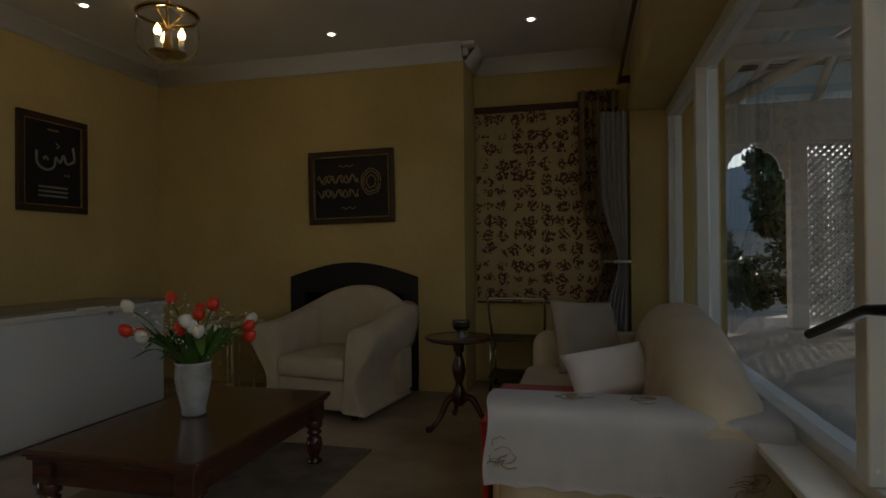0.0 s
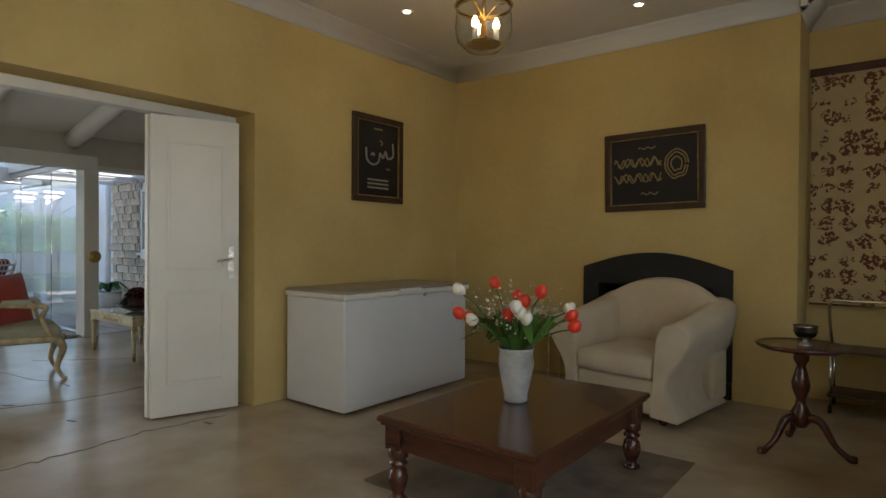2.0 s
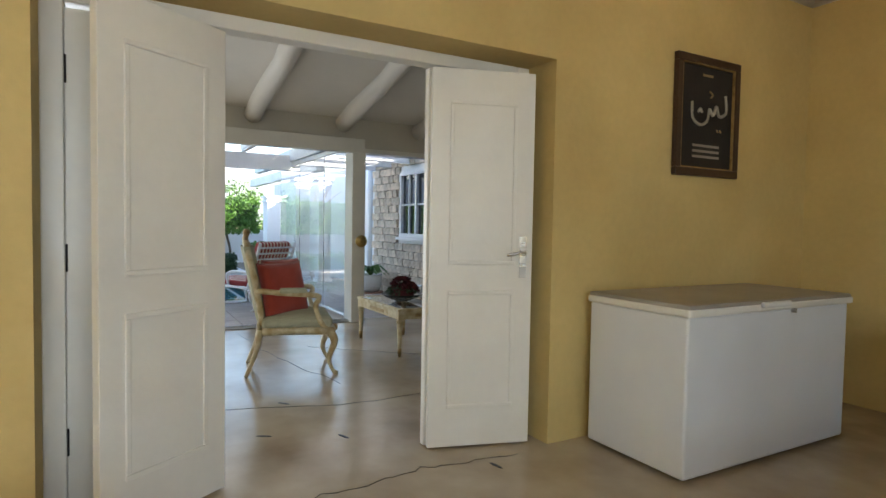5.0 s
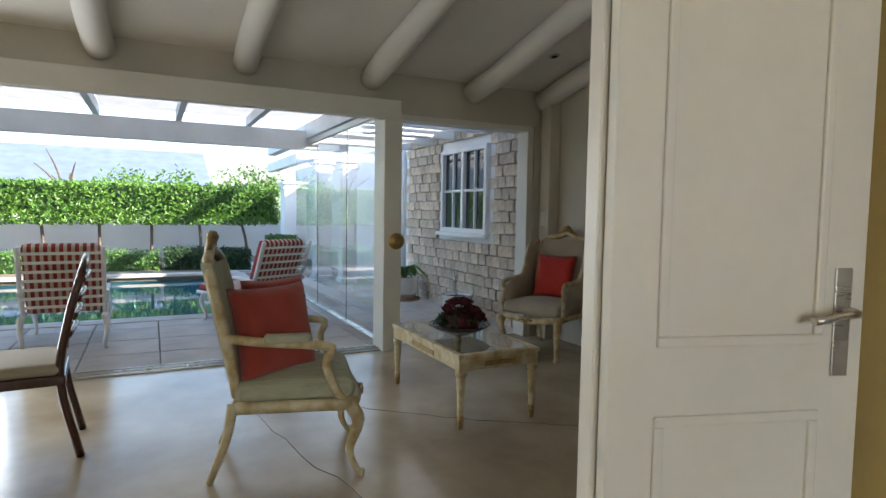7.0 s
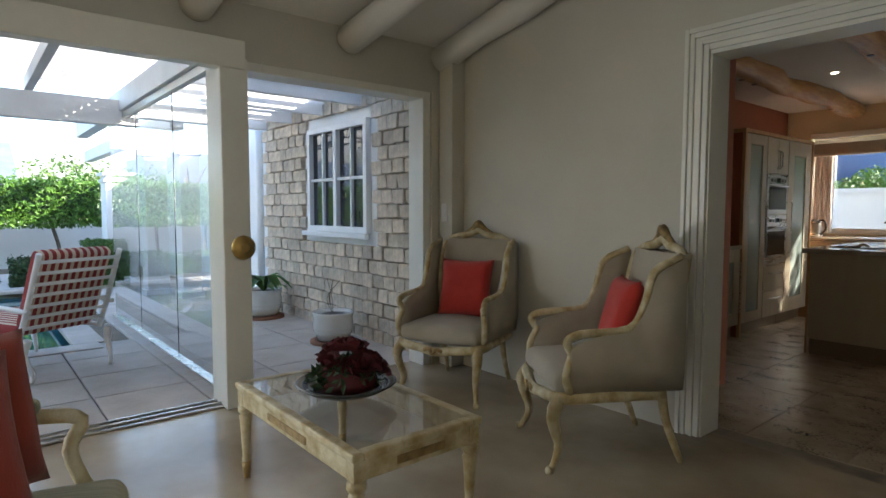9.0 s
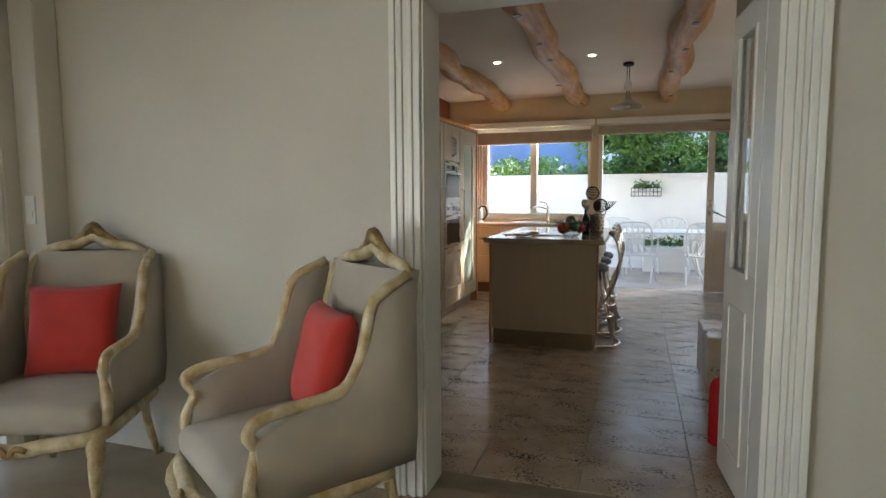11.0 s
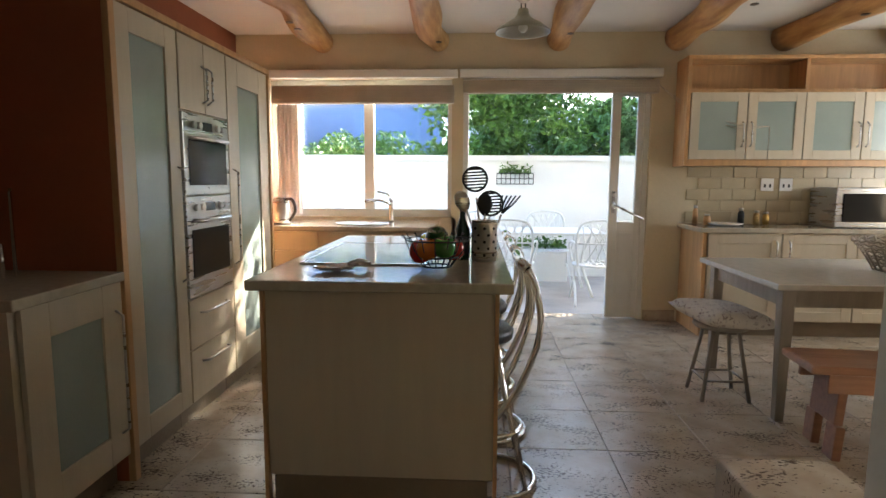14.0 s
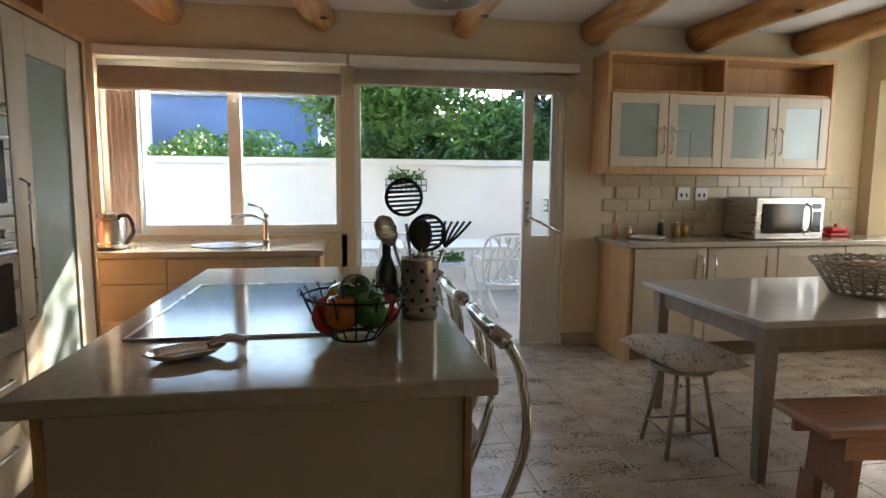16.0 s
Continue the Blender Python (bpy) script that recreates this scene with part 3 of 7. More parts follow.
# chest freezer
fz = thing("chest_freezer", "white chest freezer with a grey lid against the yellow wall", "freezer")
part("body", boxes((-2.46, -1.82, 3.10, 4.50, 0.02, 0.80), bev=0.012), FREEZER, fz)
part("lid", boxes((-2.465, -1.805, 3.09, 4.51, 0.805, 0.857), bev=0.012), FRZLID, fz, "grey speckled lid with a white rim")
part("lid_rim", boxes((-2.467, -1.798, 3.083, 4.517, 0.80, 0.838), bev=0.010), WHITE, fz, "white rim of the lid")
part("handle", boxes((-1.80, -1.775, 3.62, 3.86, 0.822, 0.85), bev=0.008), SOCKET, fz)
part("lock", lathe([(0.014, 0), (0.014, 0.02), (0.009, 0.024)], 12, (-1.805, 3.93, 0.78)), STEEL, fz)


def turned_leg(h, r, seg=16, at=(0, 0, 0)):
    prof = [(0.55, 0), (0.8, 0.03), (0.9, 0.07), (0.6, 0.12), (0.5, 0.16), (0.75, 0.26), (0.95, 0.42), (0.8, 0.56), (0.5, 0.62), (0.85, 0.66), (0.85, 0.70), (0.55, 0.74), (0.95, 0.79), (0.95, 1.0)]
    return lathe([(r * a, h * b) for a, b in prof], seg, at)


ct = thing("coffee_table", "dark mahogany coffee table with turned legs and polished top", "table")
part("tabletop", boxes((-0.73, 0.11, 2.31, 3.54, 0.375, 0.405), bev=0.012), MAHOG, ct)
part("edge_moulding", boxes((-0.715, 0.095, 2.325, 3.525, 0.36, 0.375), bev=0.005), MAHOG, ct)
for r in ((-0.64, 0.02, 2.36, 2.39), (-0.64, 0.02, 3.46, 3.49)):
    part("apron", boxes((r[0], r[1], r[2], r[3], 0.25, 0.36), bev=0.004), MAHOG, ct)
for x in (-0.67, 0.03):
    part("apron", boxes((x, x + 0.02, 2.40, 3.45, 0.25, 0.36), bev=0.004), MAHOG, ct)
for x in (-0.655, 0.035):
    for y in (2.385, 3.465):
        part("leg", merge(turned_leg(0.27, 0.05, 16, (x, y, 0)), boxes((x - 0.045, x + 0.045, y - 0.045, y + 0.045, 0.25, 0.36), bev=0.006)), MAHOG, ct)
solo("rug", boxes((-0.95, 0.28, 2.45, 3.75, 0.001, 0.008)), mat("worn brown rug", (0.25, 0.19, 0.13), 0.95, vary=0.2, scale=5, grain=300, bump=0.2), "small worn brown rug under the coffee table", "rug")

vase = thing("vase", "ribbed glass vase of red and white tulips on coffee table", "vase", pose(-0.36, 2.93, 0.406) @ Matrix.Diagonal((1.2, 1.2, 1.2, 1)))
part("body", lathe([(0.045, 0), (0.052, 0.01), (0.05, 0.03), (0.066, 0.10), (0.075, 0.16), (0.070, 0.21), (0.078, 0.225), (0.072, 0.225), (0.062, 0.20), (0.066, 0.15), (0.055, 0.08), (0.04, 0.03)], 28), mat("ribbed white vase glass", (0.40, 0.40, 0.38), 0.15, vary=0.15, scale=14, bump=0.03, coat=0.5), vase)
rnd = random.Random(4)
for i in range(17):
    a, rr, h = rnd.uniform(0, 6.28), rnd.uniform(0.10, 0.27), rnd.uniform(0.30, 0.47)
    if i < 6:
        a = i * 1.05; rr = 0.24; h = 0.32 + 0.04 * (i % 3)
    tip = Vector((rr * math.cos(a), rr * math.sin(a), h))
    part("stem", tube(spline([(0.02 * math.cos(a), 0.02 * math.sin(a), 0.1), (0.045 * math.cos(a), 0.045 * math.sin(a), 0.23), tip * 0.72 + Vector((0, 0, 0.07)), tip]), 0.0035, 5), LEAF, vase)
    bud = lathe([(0.004, 0), (0.018, 0.008), (0.025, 0.025), (0.023, 0.042), (0.012, 0.056), (0.003, 0.06)], 9)
    for v in bud.verts:
        k = 1 + 0.10 * math.sin(3 * math.atan2(v.co.y, v.co.x))
        v.co.x *= k; v.co.y *= k
    d = (tip - Vector((0, 0, 0.15))).normalized()
    bmesh.ops.transform(bud, matrix=Matrix.Translation(tip) @ d.to_track_quat("Z", "Y").to_matrix().to_4x4(), verts=bud.verts)
    part("tulip", bud, PETALR if i % 2 == 0 else PETALW, vase, "red tulip" if i % 2 == 0 else "white tulip")
for i in range(32):
    a, rr = rnd.uniform(0, 6.28), rnd.uniform(0.12, 0.26)
    o = bmesh.new()
    pts = spline([(0.03 * math.cos(a), 0.03 * math.sin(a), 0.2), (rr * 0.6 * math.cos(a), rr * 0.6 * math.sin(a), 0.30 + rnd.uniform(-0.03, 0.05)), (rr * math.cos(a), rr * math.sin(a), 0.27 + rnd.uniform(-0.04, 0.12))], 5)
    side = Vector((-math.sin(a), math.cos(a), 0.2))
    prev = None
    for k, p in enumerate(pts):
        w = 0.022 * math.sin(math.pi * (k + 0.4) / (len(pts) + 0.2))
        cur = (o.verts.new(p - side * w), o.verts.new(p + side * w))
        if prev:
            o.faces.new((prev[0], prev[1], cur[1], cur[0])).smooth = True
        prev = cur
    part("leaf", o, LEAF, vase)
part("baby_breath", leaves(rnd, lambda r: (r.gauss(0, 0.10), r.gauss(0, 0.10), 0.38 + r.gauss(0, 0.05)), 420, 0.011, flat=0.9), PALELEAF, vase, "tiny white filler flowers")

# tub armchair in front of the fireplace
tub = thing("armchair", "cream upholstered tub armchair with flared scrolled arms", "armchair", pose(-0.36, 4.74, 0, 0, 0, -8) @ Matrix.Diagonal((0.94, 0.94, 0.96, 1)))


def arm_shape(sx):
    own = bmesh.new()
    secs = []
    for j in range(9):
        y = -0.47 + 0.86 * j / 8
        lift = 0.0 + 0.14 * (j / 8) ** 1.6
        prof = [(0.30, 0.06), (0.32, 0.30), (0.33, 0.46), (0.35, 0.62 + lift), (0.41, 0.70 + lift), (0.52, 0.69 + lift), (0.57, 0.61 + lift), (0.52, 0.49), (0.43, 0.36), (0.40, 0.24), (0.44, 0.12), (0.50, 0.05)]
        secs.append([own.verts.new((sx * p[0], y, p[1])) for p in spline([(a, b, 0) for a, b in prof], 3)])
    m = len(secs[0])
    for a, b in zip(secs, secs[1:]):
        for i in range(m):
            own.faces.new((a[i], a[(i + 1) % m], b[(i + 1) % m], b[i])).smooth = True
    own.faces.new(secs[0]); own.faces.new(secs[-1])
    bmesh.ops.recalc_face_normals(own, faces=own.faces)
    return own


for s in (1, -1):
    part("arm", arm_shape(s), FABRIC, tub)
own = bmesh.new()
secs = []
for j in range(17):
    u = 2 * j / 16 - 1
    x = 0.50 * u
    top = 0.97 - 0.17 * abs(u) ** 2.2
    back = 0.47 - 0.10 * u * u
    prof = spline([(back - 0.24, 0.10, 0), (back - 0.22, 0.45, 0), (back - 0.15, top - 0.08, 0), (back - 0.09, top, 0), (back - 0.01, top - 0.05, 0), (back, 0.5, 0), (back, 0.10, 0)], 3)
    secs.append([own.verts.new((x, p[0], p[1])) for p in prof])
for a, b in zip(secs, secs[1:]):
    for i in range(len(a)):
        own.faces.new((a[i], a[(i + 1) % len(a)], b[(i + 1) % len(a)], b[i])).smooth = True
own.faces.new(secs[0]); own.faces.new(secs[-1])
bmesh.ops.recalc_face_normals(own, faces=own.faces)
part("backrest", own, FABRIC, tub)
part("seat_base", softbox(-0.32, 0.32, -0.44, 0.3, 0.06, 0.30, 0.03), FABRIC, tub)
part("seat_cushion", softbox(-0.315, 0.315, -0.48, 0.28, 0.30, 0.46, 0.055, puff=0.03), FABRIC, tub)
for x in (-0.36, 0.36):
    for y in (-0.38, 0.34):
        part("foot", lathe([(0.025, 0), (0.035, 0.03), (0.03, 0.07)], 10, (x, y, 0)), MAHOG, tub)

# pedestal side table
st = thing("side_table", "small round mahogany pedestal table with three curved feet", "table", pose(0.70, 4.36, 0, 0, 0, 20))
part("tabletop", lathe([(0.215, 0), (0.235, 0.012), (0.24, 0.022), (0.23, 0.03), (0.218, 0.024)], 40, (0, 0, 0.595)), MAHOG, st)
part("pedestal", lathe([(0.03, 0.14), (0.05, 0.17), (0.055, 0.22), (0.03, 0.27), (0.024, 0.30), (0.045, 0.36), (0.05, 0.40), (0.03, 0.47), (0.022, 0.5), (0.04, 0.53), (0.04, 0.56), (0.07, 0.595)], 20), MAHOG, st)
for k in range(3):
    a = radians(90 + 120 * k)
    part("leg", tube(spline([(0.02 * math.cos(a), 0.02 * math.sin(a), 0.20), (0.10 * math.cos(a), 0.10 * math.sin(a), 0.19), (0.17 * math.cos(a), 0.17 * math.sin(a), 0.08), (0.24 * math.cos(a), 0.24 * math.sin(a), 0.022), (0.28 * math.cos(a), 0.28 * math.sin(a), 0.022)]), [0.028, 0.028, 0.028, 0.027, 0.026, 0.025, 0.024, 0.023, 0.022, 0.021, 0.02, 0.019, 0.018, 0.017, 0.017, 0.017, 0.017, 0.018, 0.02, 0.022, 0.022, 0.022, 0.022, 0.02, 0.015], 8), MAHOG, st)
bowl = thing("silver_bowl", "small footed silver bowl on the side table", "bowl", pose(0.72, 4.35, 0.620))
part("bowl", lathe([(0.03, 0.04), (0.05, 0.055), (0.062, 0.08), (0.06, 0.105), (0.066, 0.115), (0.058, 0.112), (0.05, 0.07)], 24), mat("tarnished silver", (0.30, 0.27, 0.22), 0.25, metal=1, vary=0.25, scale=30), bowl)
part("foot", lathe([(0.038, 0), (0.035, 0.008), (0.014, 0.018), (0.012, 0.035), (0.028, 0.045)], 20), STEEL, bowl)

# serving trolley with a chrome push bar
tr = thing("serving_trolley", "low serving trolley with a chrome push bar, under the blind", "trolley")
part("push_bar", tube(spline([(0.76, 5.50, 0.45), (0.75, 5.38, 0.70), (0.76, 5.34, 0.80), (0.82, 5.34, 0.81), (1.16, 5.34, 0.81), (1.22, 5.34, 0.80), (1.23, 5.38, 0.70), (1.22, 5.50, 0.45)], 4), 0.012, 8), CHROME, tr)
for z in (0.12, 0.44):
    part("shelf", boxes((0.74, 1.24, 5.36, 5.70, z, z + 0.02), bev=0.005), FRAMEWOOD, tr)
for x in (0.76, 1.22):
    for y in (5.38, 5.68):
        part("post", tube([(x, y, 0.05), (x, y, 0.45)], 0.009), CHROME, tr)
        part("castor", tube([(x - 0.012, y, 0.025), (x + 0.012, y, 0.025)], 0.025, 12), IRON, tr)

# nest of small gilt tables in the corner
ns = thing("nest_of_tables", "nest of slender cream and gilt side tables in the corner", "table", pose(-1.35, 4.80, 0, 0, 0, -25))
for k, s in enumerate((1.0, 0.8)):
    w, h = 0.21 * s, 0.66 - 0.07 * k
    part("tabletop", boxes((-w, w, -w * 0.8 - 0.05 * k, w * 0.8 - 0.05 * k, h - 0.05, h), bev=0.006), ANTIQUE, ns)
    for x in (-w + 0.012, w - 0.012):
        for y in (-w * 0.8 + 0.012 - 0.05 * k, w * 0.8 - 0.012 - 0.05 * k):
            part("leg", tube([(x, y, 0), (x, y, h - 0.05)], 0.008, 6), ANTIQUE, ns)
        part("stretcher", tube([(x, -w * 0.8 - 0.05 * k + 0.012, 0.06), (x, w * 0.8 - 0.05 * k - 0.012, 0.06)], 0.006, 6), ANTIQUE, ns)

# sofa in the window
sofa = thing("sofa", "cream camel-back sofa with a rounded back in the window", "sofa")
part("seat_base", softbox(1.20, 2.10, 2.62, 4.35, 0.10, 0.36, 0.04), FABRIC, sofa)
part("near_arm", softbox(1.24, 2.18, 2.48, 2.76, 0.08, 0.65, 0.10), FABRIC, sofa)
part("far_arm", softbox(1.22, 2.10, 4.22, 4.48, 0.08, 0.68, 0.10), FABRIC, sofa)
own = bmesh.new()
secs = []
for j in range(25):
    u = j / 24
    y = 2.46 + 2.02 * u
    top = 0.62 + 0.32 * math.sin(math.pi * u) ** 0.62
    prof = spline([(1.80, 0.2, 0), (1.82, 0.45, 0), (1.88, top - 0.09, 0), (1.99, top, 0), (2.14, top - 0.05, 0), (2.20, 0.5, 0), (2.20, 0.1, 0)], 3)
    secs.append([own.verts.new((p[0], y, p[1])) for p in prof])
for a, b in zip(secs, secs[1:]):
    for i in range(len(a)):
        own.faces.new((a[i], a[(i + 1) % len(a)], b[(i + 1) % len(a)], b[i])).smooth = True
own.faces.new(secs[0]); own.faces.new(secs[-1])
bmesh.ops.recalc_face_normals(own, faces=own.faces)
part("backrest", own, FABRIC, sofa)
part("seat_cushion", softbox(1.18, 1.96, 2.75, 4.22, 0.36, 0.47, 0.05, puff=0.02), FABRIC, sofa)
for x in (1.24, 2.08):
    for y in (2.56, 4.40):
        part("foot", lathe([(0.02, 0), (0.032, 0.04), (0.028, 0.10)], 10, (x, y, 0)), MAHOG, sofa)
solo("throw", softbox(1.13, 1.75, 2.76, 3.5, 0.486, 0.505, 0.009), RED, "folded red throw lying on the sofa seat", "throw")
solo("red_valance", softbox(1.135, 1.165, 2.76, 3.5, 0.12, 0.50, 0.012), RED, "red throw edge hanging down the sofa front", "throw")
solo("cushion", pillow(0.46, 0.46, 0.16, 3), LINEN, "plain beige cushion on the sofa", "cushion", m=pose(1.60, 4.02, 0.47, -20, 4, 35))
solo("cushion", pillow(0.44, 0.27, 0.15, 5), WCLOTH, "small white cushion on the sofa", "cushion", m=pose(1.72, 3.30, 0.50, -34, -8, 22))
# embroidered cloth over the near arm
own = bmesh.new()
g = []
path = [(2.785, 0.52), (2.775, 0.60), (2.73, 0.655), (2.62, 0.663), (2.51, 0.655), (2.466, 0.62), (2.458, 0.54), (2.452, 0.46), (2.448, 0.37)]
for j, p in enumerate(spline([(a, b, 0) for a, b in path], 3)):
    row = []
    for i in range(41):
        u = i / 40
        hang = max(0, 0.56 - p[1])
        scal = 0.012 * abs(math.sin(u * 24)) if j == 24 else 0
        row.append(own.verts.new((1.205 + 1.0 * u + 0.01 * math.sin(j * 0.5), p[0] - hang * 0.03 * math.sin(u * 20) - (0.012 if abs(u - 0.28) < 0.02 or abs(u - 0.56) < 0.02 else 0) * min(1, hang * 5), p[1] + scal)))
    g.append(row)
for a, b in zip(g, g[1:]):
    for i in range(40):
        own.faces.new((a[i], a[i + 1], b[i + 1], b[i])).smooth = True
bmesh.ops.solidify(own, geom=own.faces[:], thickness=0.003)
cl = thing("embroidered_cloth", "white embroidered cloth with scalloped edge over the sofa arm", "cloth")
part("cloth", own, WCLOTH, cl)
rnd = random.Random(8)
for cx, cz, top in ((1.27, 0.47, 0), (2.08, 0.44, 0), (1.50, 2.60, 1), (1.78, 2.63, 1)):
    for k in range(9):
        a = rnd.uniform(0, 6.28)
        u0, v0 = cx + rnd.gauss(0, 0.025), cz + rnd.gauss(0, 0.02)
        pts = [(u0 + 0.02 * math.cos(a + t) * (1 + t / 3), v0 + 0.02 * math.sin(a + t)) for t in range(4)]
        part("embroidery", tube([(u, v, 0.6665) if top else (u, 2.4425, v) for u, v in pts], 0.0022, 4), (GILT, SILVER, LINEN)[k % 3], cl, "stitched flower spray")

# oval table near the door
ot = thing("occasional_table", "low oval red-brown wooden table near the doors", "table", pose(-1.44, 0.42, 0) @ Matrix.Diagonal((1, 1, 0.76, 1)))
own = lathe([(0.42, 0), (0.44, 0.01), (0.44, 0.025), (0.42, 0.035)], 40, (0, 0, 0.515))
bmesh.ops.scale(own, vec=(1, 0.72, 1), verts=own.verts)
part("tabletop", own, REDWOOD, ot)
for x in (-0.28, 0.28):
    for y in (-0.17, 0.17):
        part("leg", turned_leg(0.515, 0.026, 12, (x, y, 0)), REDWOOD, ot)

# lantern with three candle bulbs
ln = thing("pendant_lantern", "clear glass bell lantern with three candle bulbs on a brass chain", "lamp", pose(-1.0, 3.55, -0.06) @ Matrix.Diagonal((1.5, 1.5, 1, 1)))
part("ceiling_rose", lathe([(0.06, 3.02), (0.055, 3.04), (0.02, 3.058)], 20), BRASS, ln)
part("stem", tube([(0, 0, 2.62), (0, 0, 3.04)], 0.008), BRASS, ln)
part("bell", lathe([(0.02, 2.49), (0.07, 2.51), (0.115, 2.57), (0.125, 2.66), (0.12, 2.76), (0.123, 2.80), (0.120, 2.80), (0.117, 2.76), (0.122, 2.66), (0.112, 2.573), (0.068, 2.514), (0.02, 2.494)], 32), PANE, ln).visible_shadow = False
part("rim", tube(arc((0, 0, 2.80), 0.123, 0, 360, 30, "xy")[:-1], 0.006, 6, closed=True), BRASS, ln)
for k in range(3):
    a = 2.1 * k + 0.4
    x, y = 0.055 * math.cos(a), 0.055 * math.sin(a)
    part("arm", tube([(0, 0, 2.70), (x, y, 2.80), (x * 1.9, y * 1.9, 2.80)], 0.005, 6), BRASS, ln)
    c = part("candle", lathe([(0.012, 2.56), (0.012, 2.64)], 10, (x, y, 0)), CERAMIC, ln)
    part("bulb", lathe([(0.006, 2.64), (0.014, 2.655), (0.016, 2.67), (0.010, 2.695), (0.002, 2.715)], 12, (x, y, 0)), BULB, ln, "glowing candle bulb")
part("holder", lathe([(0.07, 2.545), (0.075, 2.555), (0.02, 2.56), (0.012, 2.70)], 16), BRASS, ln)


def downlight(x, y, z, lit, rx=0, ry=0):
    d = thing("downlight", "small round recessed ceiling spotlight", "lamp", pose(x, y, z, rx, ry, 0), group="downlights")
    part("ring", lathe([(0.042, -0.004), (0.045, 0), (0.03, 0.001)], 20), STEEL if not lit else WHITE, d)
    part("lens", lathe([(0.026, -0.006), (0.024, -0.0062)], 16), SPOT if lit else DARKPANE, d)


for x, y in ((-0.42, 4.75), (1.18, 4.86), (-1.89, 3.79), (-1.75, 1.2), (-0.3, 1.4), (1.2, 1.6)):
    downlight(x, y, 2.998, True)

# four-leaf panelled doors between the rooms
frd = tagged(new("door_1"), "white four-leaf panelled doors, two middle leaves folded open", "door", kind="structure")
part("door_frame", boxes((-2.87, -2.77, 0.52, 0.60, 0, 2.125), (-2.87, -2.77, 2.79, 2.87, 0, 2.125), (-2.87, -2.77, 0.60, 2.79, 2.06, 2.125), bev=0.006), WHITE, frd)


def leaf(m, w, handle, name="leaf", hinges=True):
    b = boxes((0, w, -0.02, 0.02, 0.01, 2.045), bev=0.003)
    lf = part(name, b, WHITE, frd)
    lf.matrix_basis = m
    for z0, z1 in ((0.22, 0.86), (1.0, 1.88)):
        for s in (1, -1):
            bb = bmesh.new()
            for r in ((0.10, w - 0.10, z0, z0 + 0.022), (0.10, w - 0.10, z1 - 0.022, z1), (0.10, 0.122, z0 + 0.022, z1 - 0.022), (w - 0.122, w - 0.10, z0 + 0.022, z1 - 0.022)):
                box(r[0], r[1], s * 0.018, s * 0.028, r[2], r[3], 0.004, bb)
            part("panel_moulding", bb, WHITE, lf)
    if handle:
        for s in (1, -1):
            part("lock_plate", boxes((w - 0.075, w - 0.035, s * 0.02, s * 0.025, 0.93, 1.16), bev=0.006), STEEL, lf, "steel lock plate")
            part("lever", tube(spline([(w - 0.055, s * 0.02, 1.07), (w - 0.055, s * 0.06, 1.07), (w - 0.09, s * 0.07, 1.068), (w - 0.16, s * 0.065, 1.055)], 4), 0.009, 8), STEEL, lf, "steel lever handle")
    for z in (0.25, 1.0, 1.75) if hinges else ():
        part("hinge", tube([(0.0, -0.024, z), (0.0, -0.024, z + 0.11)], 0.008, 8), IRON, lf)
    return lf


def door_pose(hx, hy, ex, ey):
    return pose(hx, hy, 0, 0, 0, math.degrees(math.atan2(ey - hy, ex - hx)))


leaf(door_pose(-2.82, 0.60, -2.82, 1.2), 0.58, False)
leaf(door_pose(-2.785, 1.19, -2.46, 0.71), 0.58, False, hinges=False)
leaf(door_pose(-2.82, 2.79, -2.82, 2.2), 0.56, False)
leaf(door_pose(-2.775, 2.235, -2.61, 2.785), 0.575, True, hinges=False)
# cracks in the screed
for k, pts in enumerate(([(-2.35, 0.9), (-2.48, 1.3), (-2.5, 1.7), (-2.55, 2.1), (-2.48, 2.65)], [(-3.4, 4.9), (-4.4, 3.9), (-4.9, 3.2), (-5.6, 2.4)], [(-4.0, 1.2), (-3.7, 2.2), (-3.75, 3.3)], [(-6.7, 1.9), (-5.5, 2.0), (-4.2, 2.25)])):
    rnd = random.Random(k)
    pp = [(p[0] + rnd.gauss(0, 0.012), p[1] + rnd.gauss(0, 0.012), 0.0004) for p in spline([(a, b, 0) for a, b in pts], 9)]
    c = part("crack", tube(pp, [0.0010 + 0.0014 * rnd.random() for _ in pp], 4), IRON, bpy.data.objects["floor_house"])
for x, y, a in ((-2.42, 2.45, 10), (-3.35, 1.5, 60), (-3.15, 1.9, 20), (-3.9, 1.75, 40)):
    c = part("chip", lathe([(0.035, 0), (0.03, 0.0015)], 7), IRON, bpy.data.objects["floor_house"])
    c.matrix_basis = pose(x, y, 0, 0, 0, a) @ Matrix.Diagonal((1.4, 0.35, 1, 1))

# ---- garden lounge ----
def slope(x):
    return 2.46 + 0.22 * (x + 6.93)


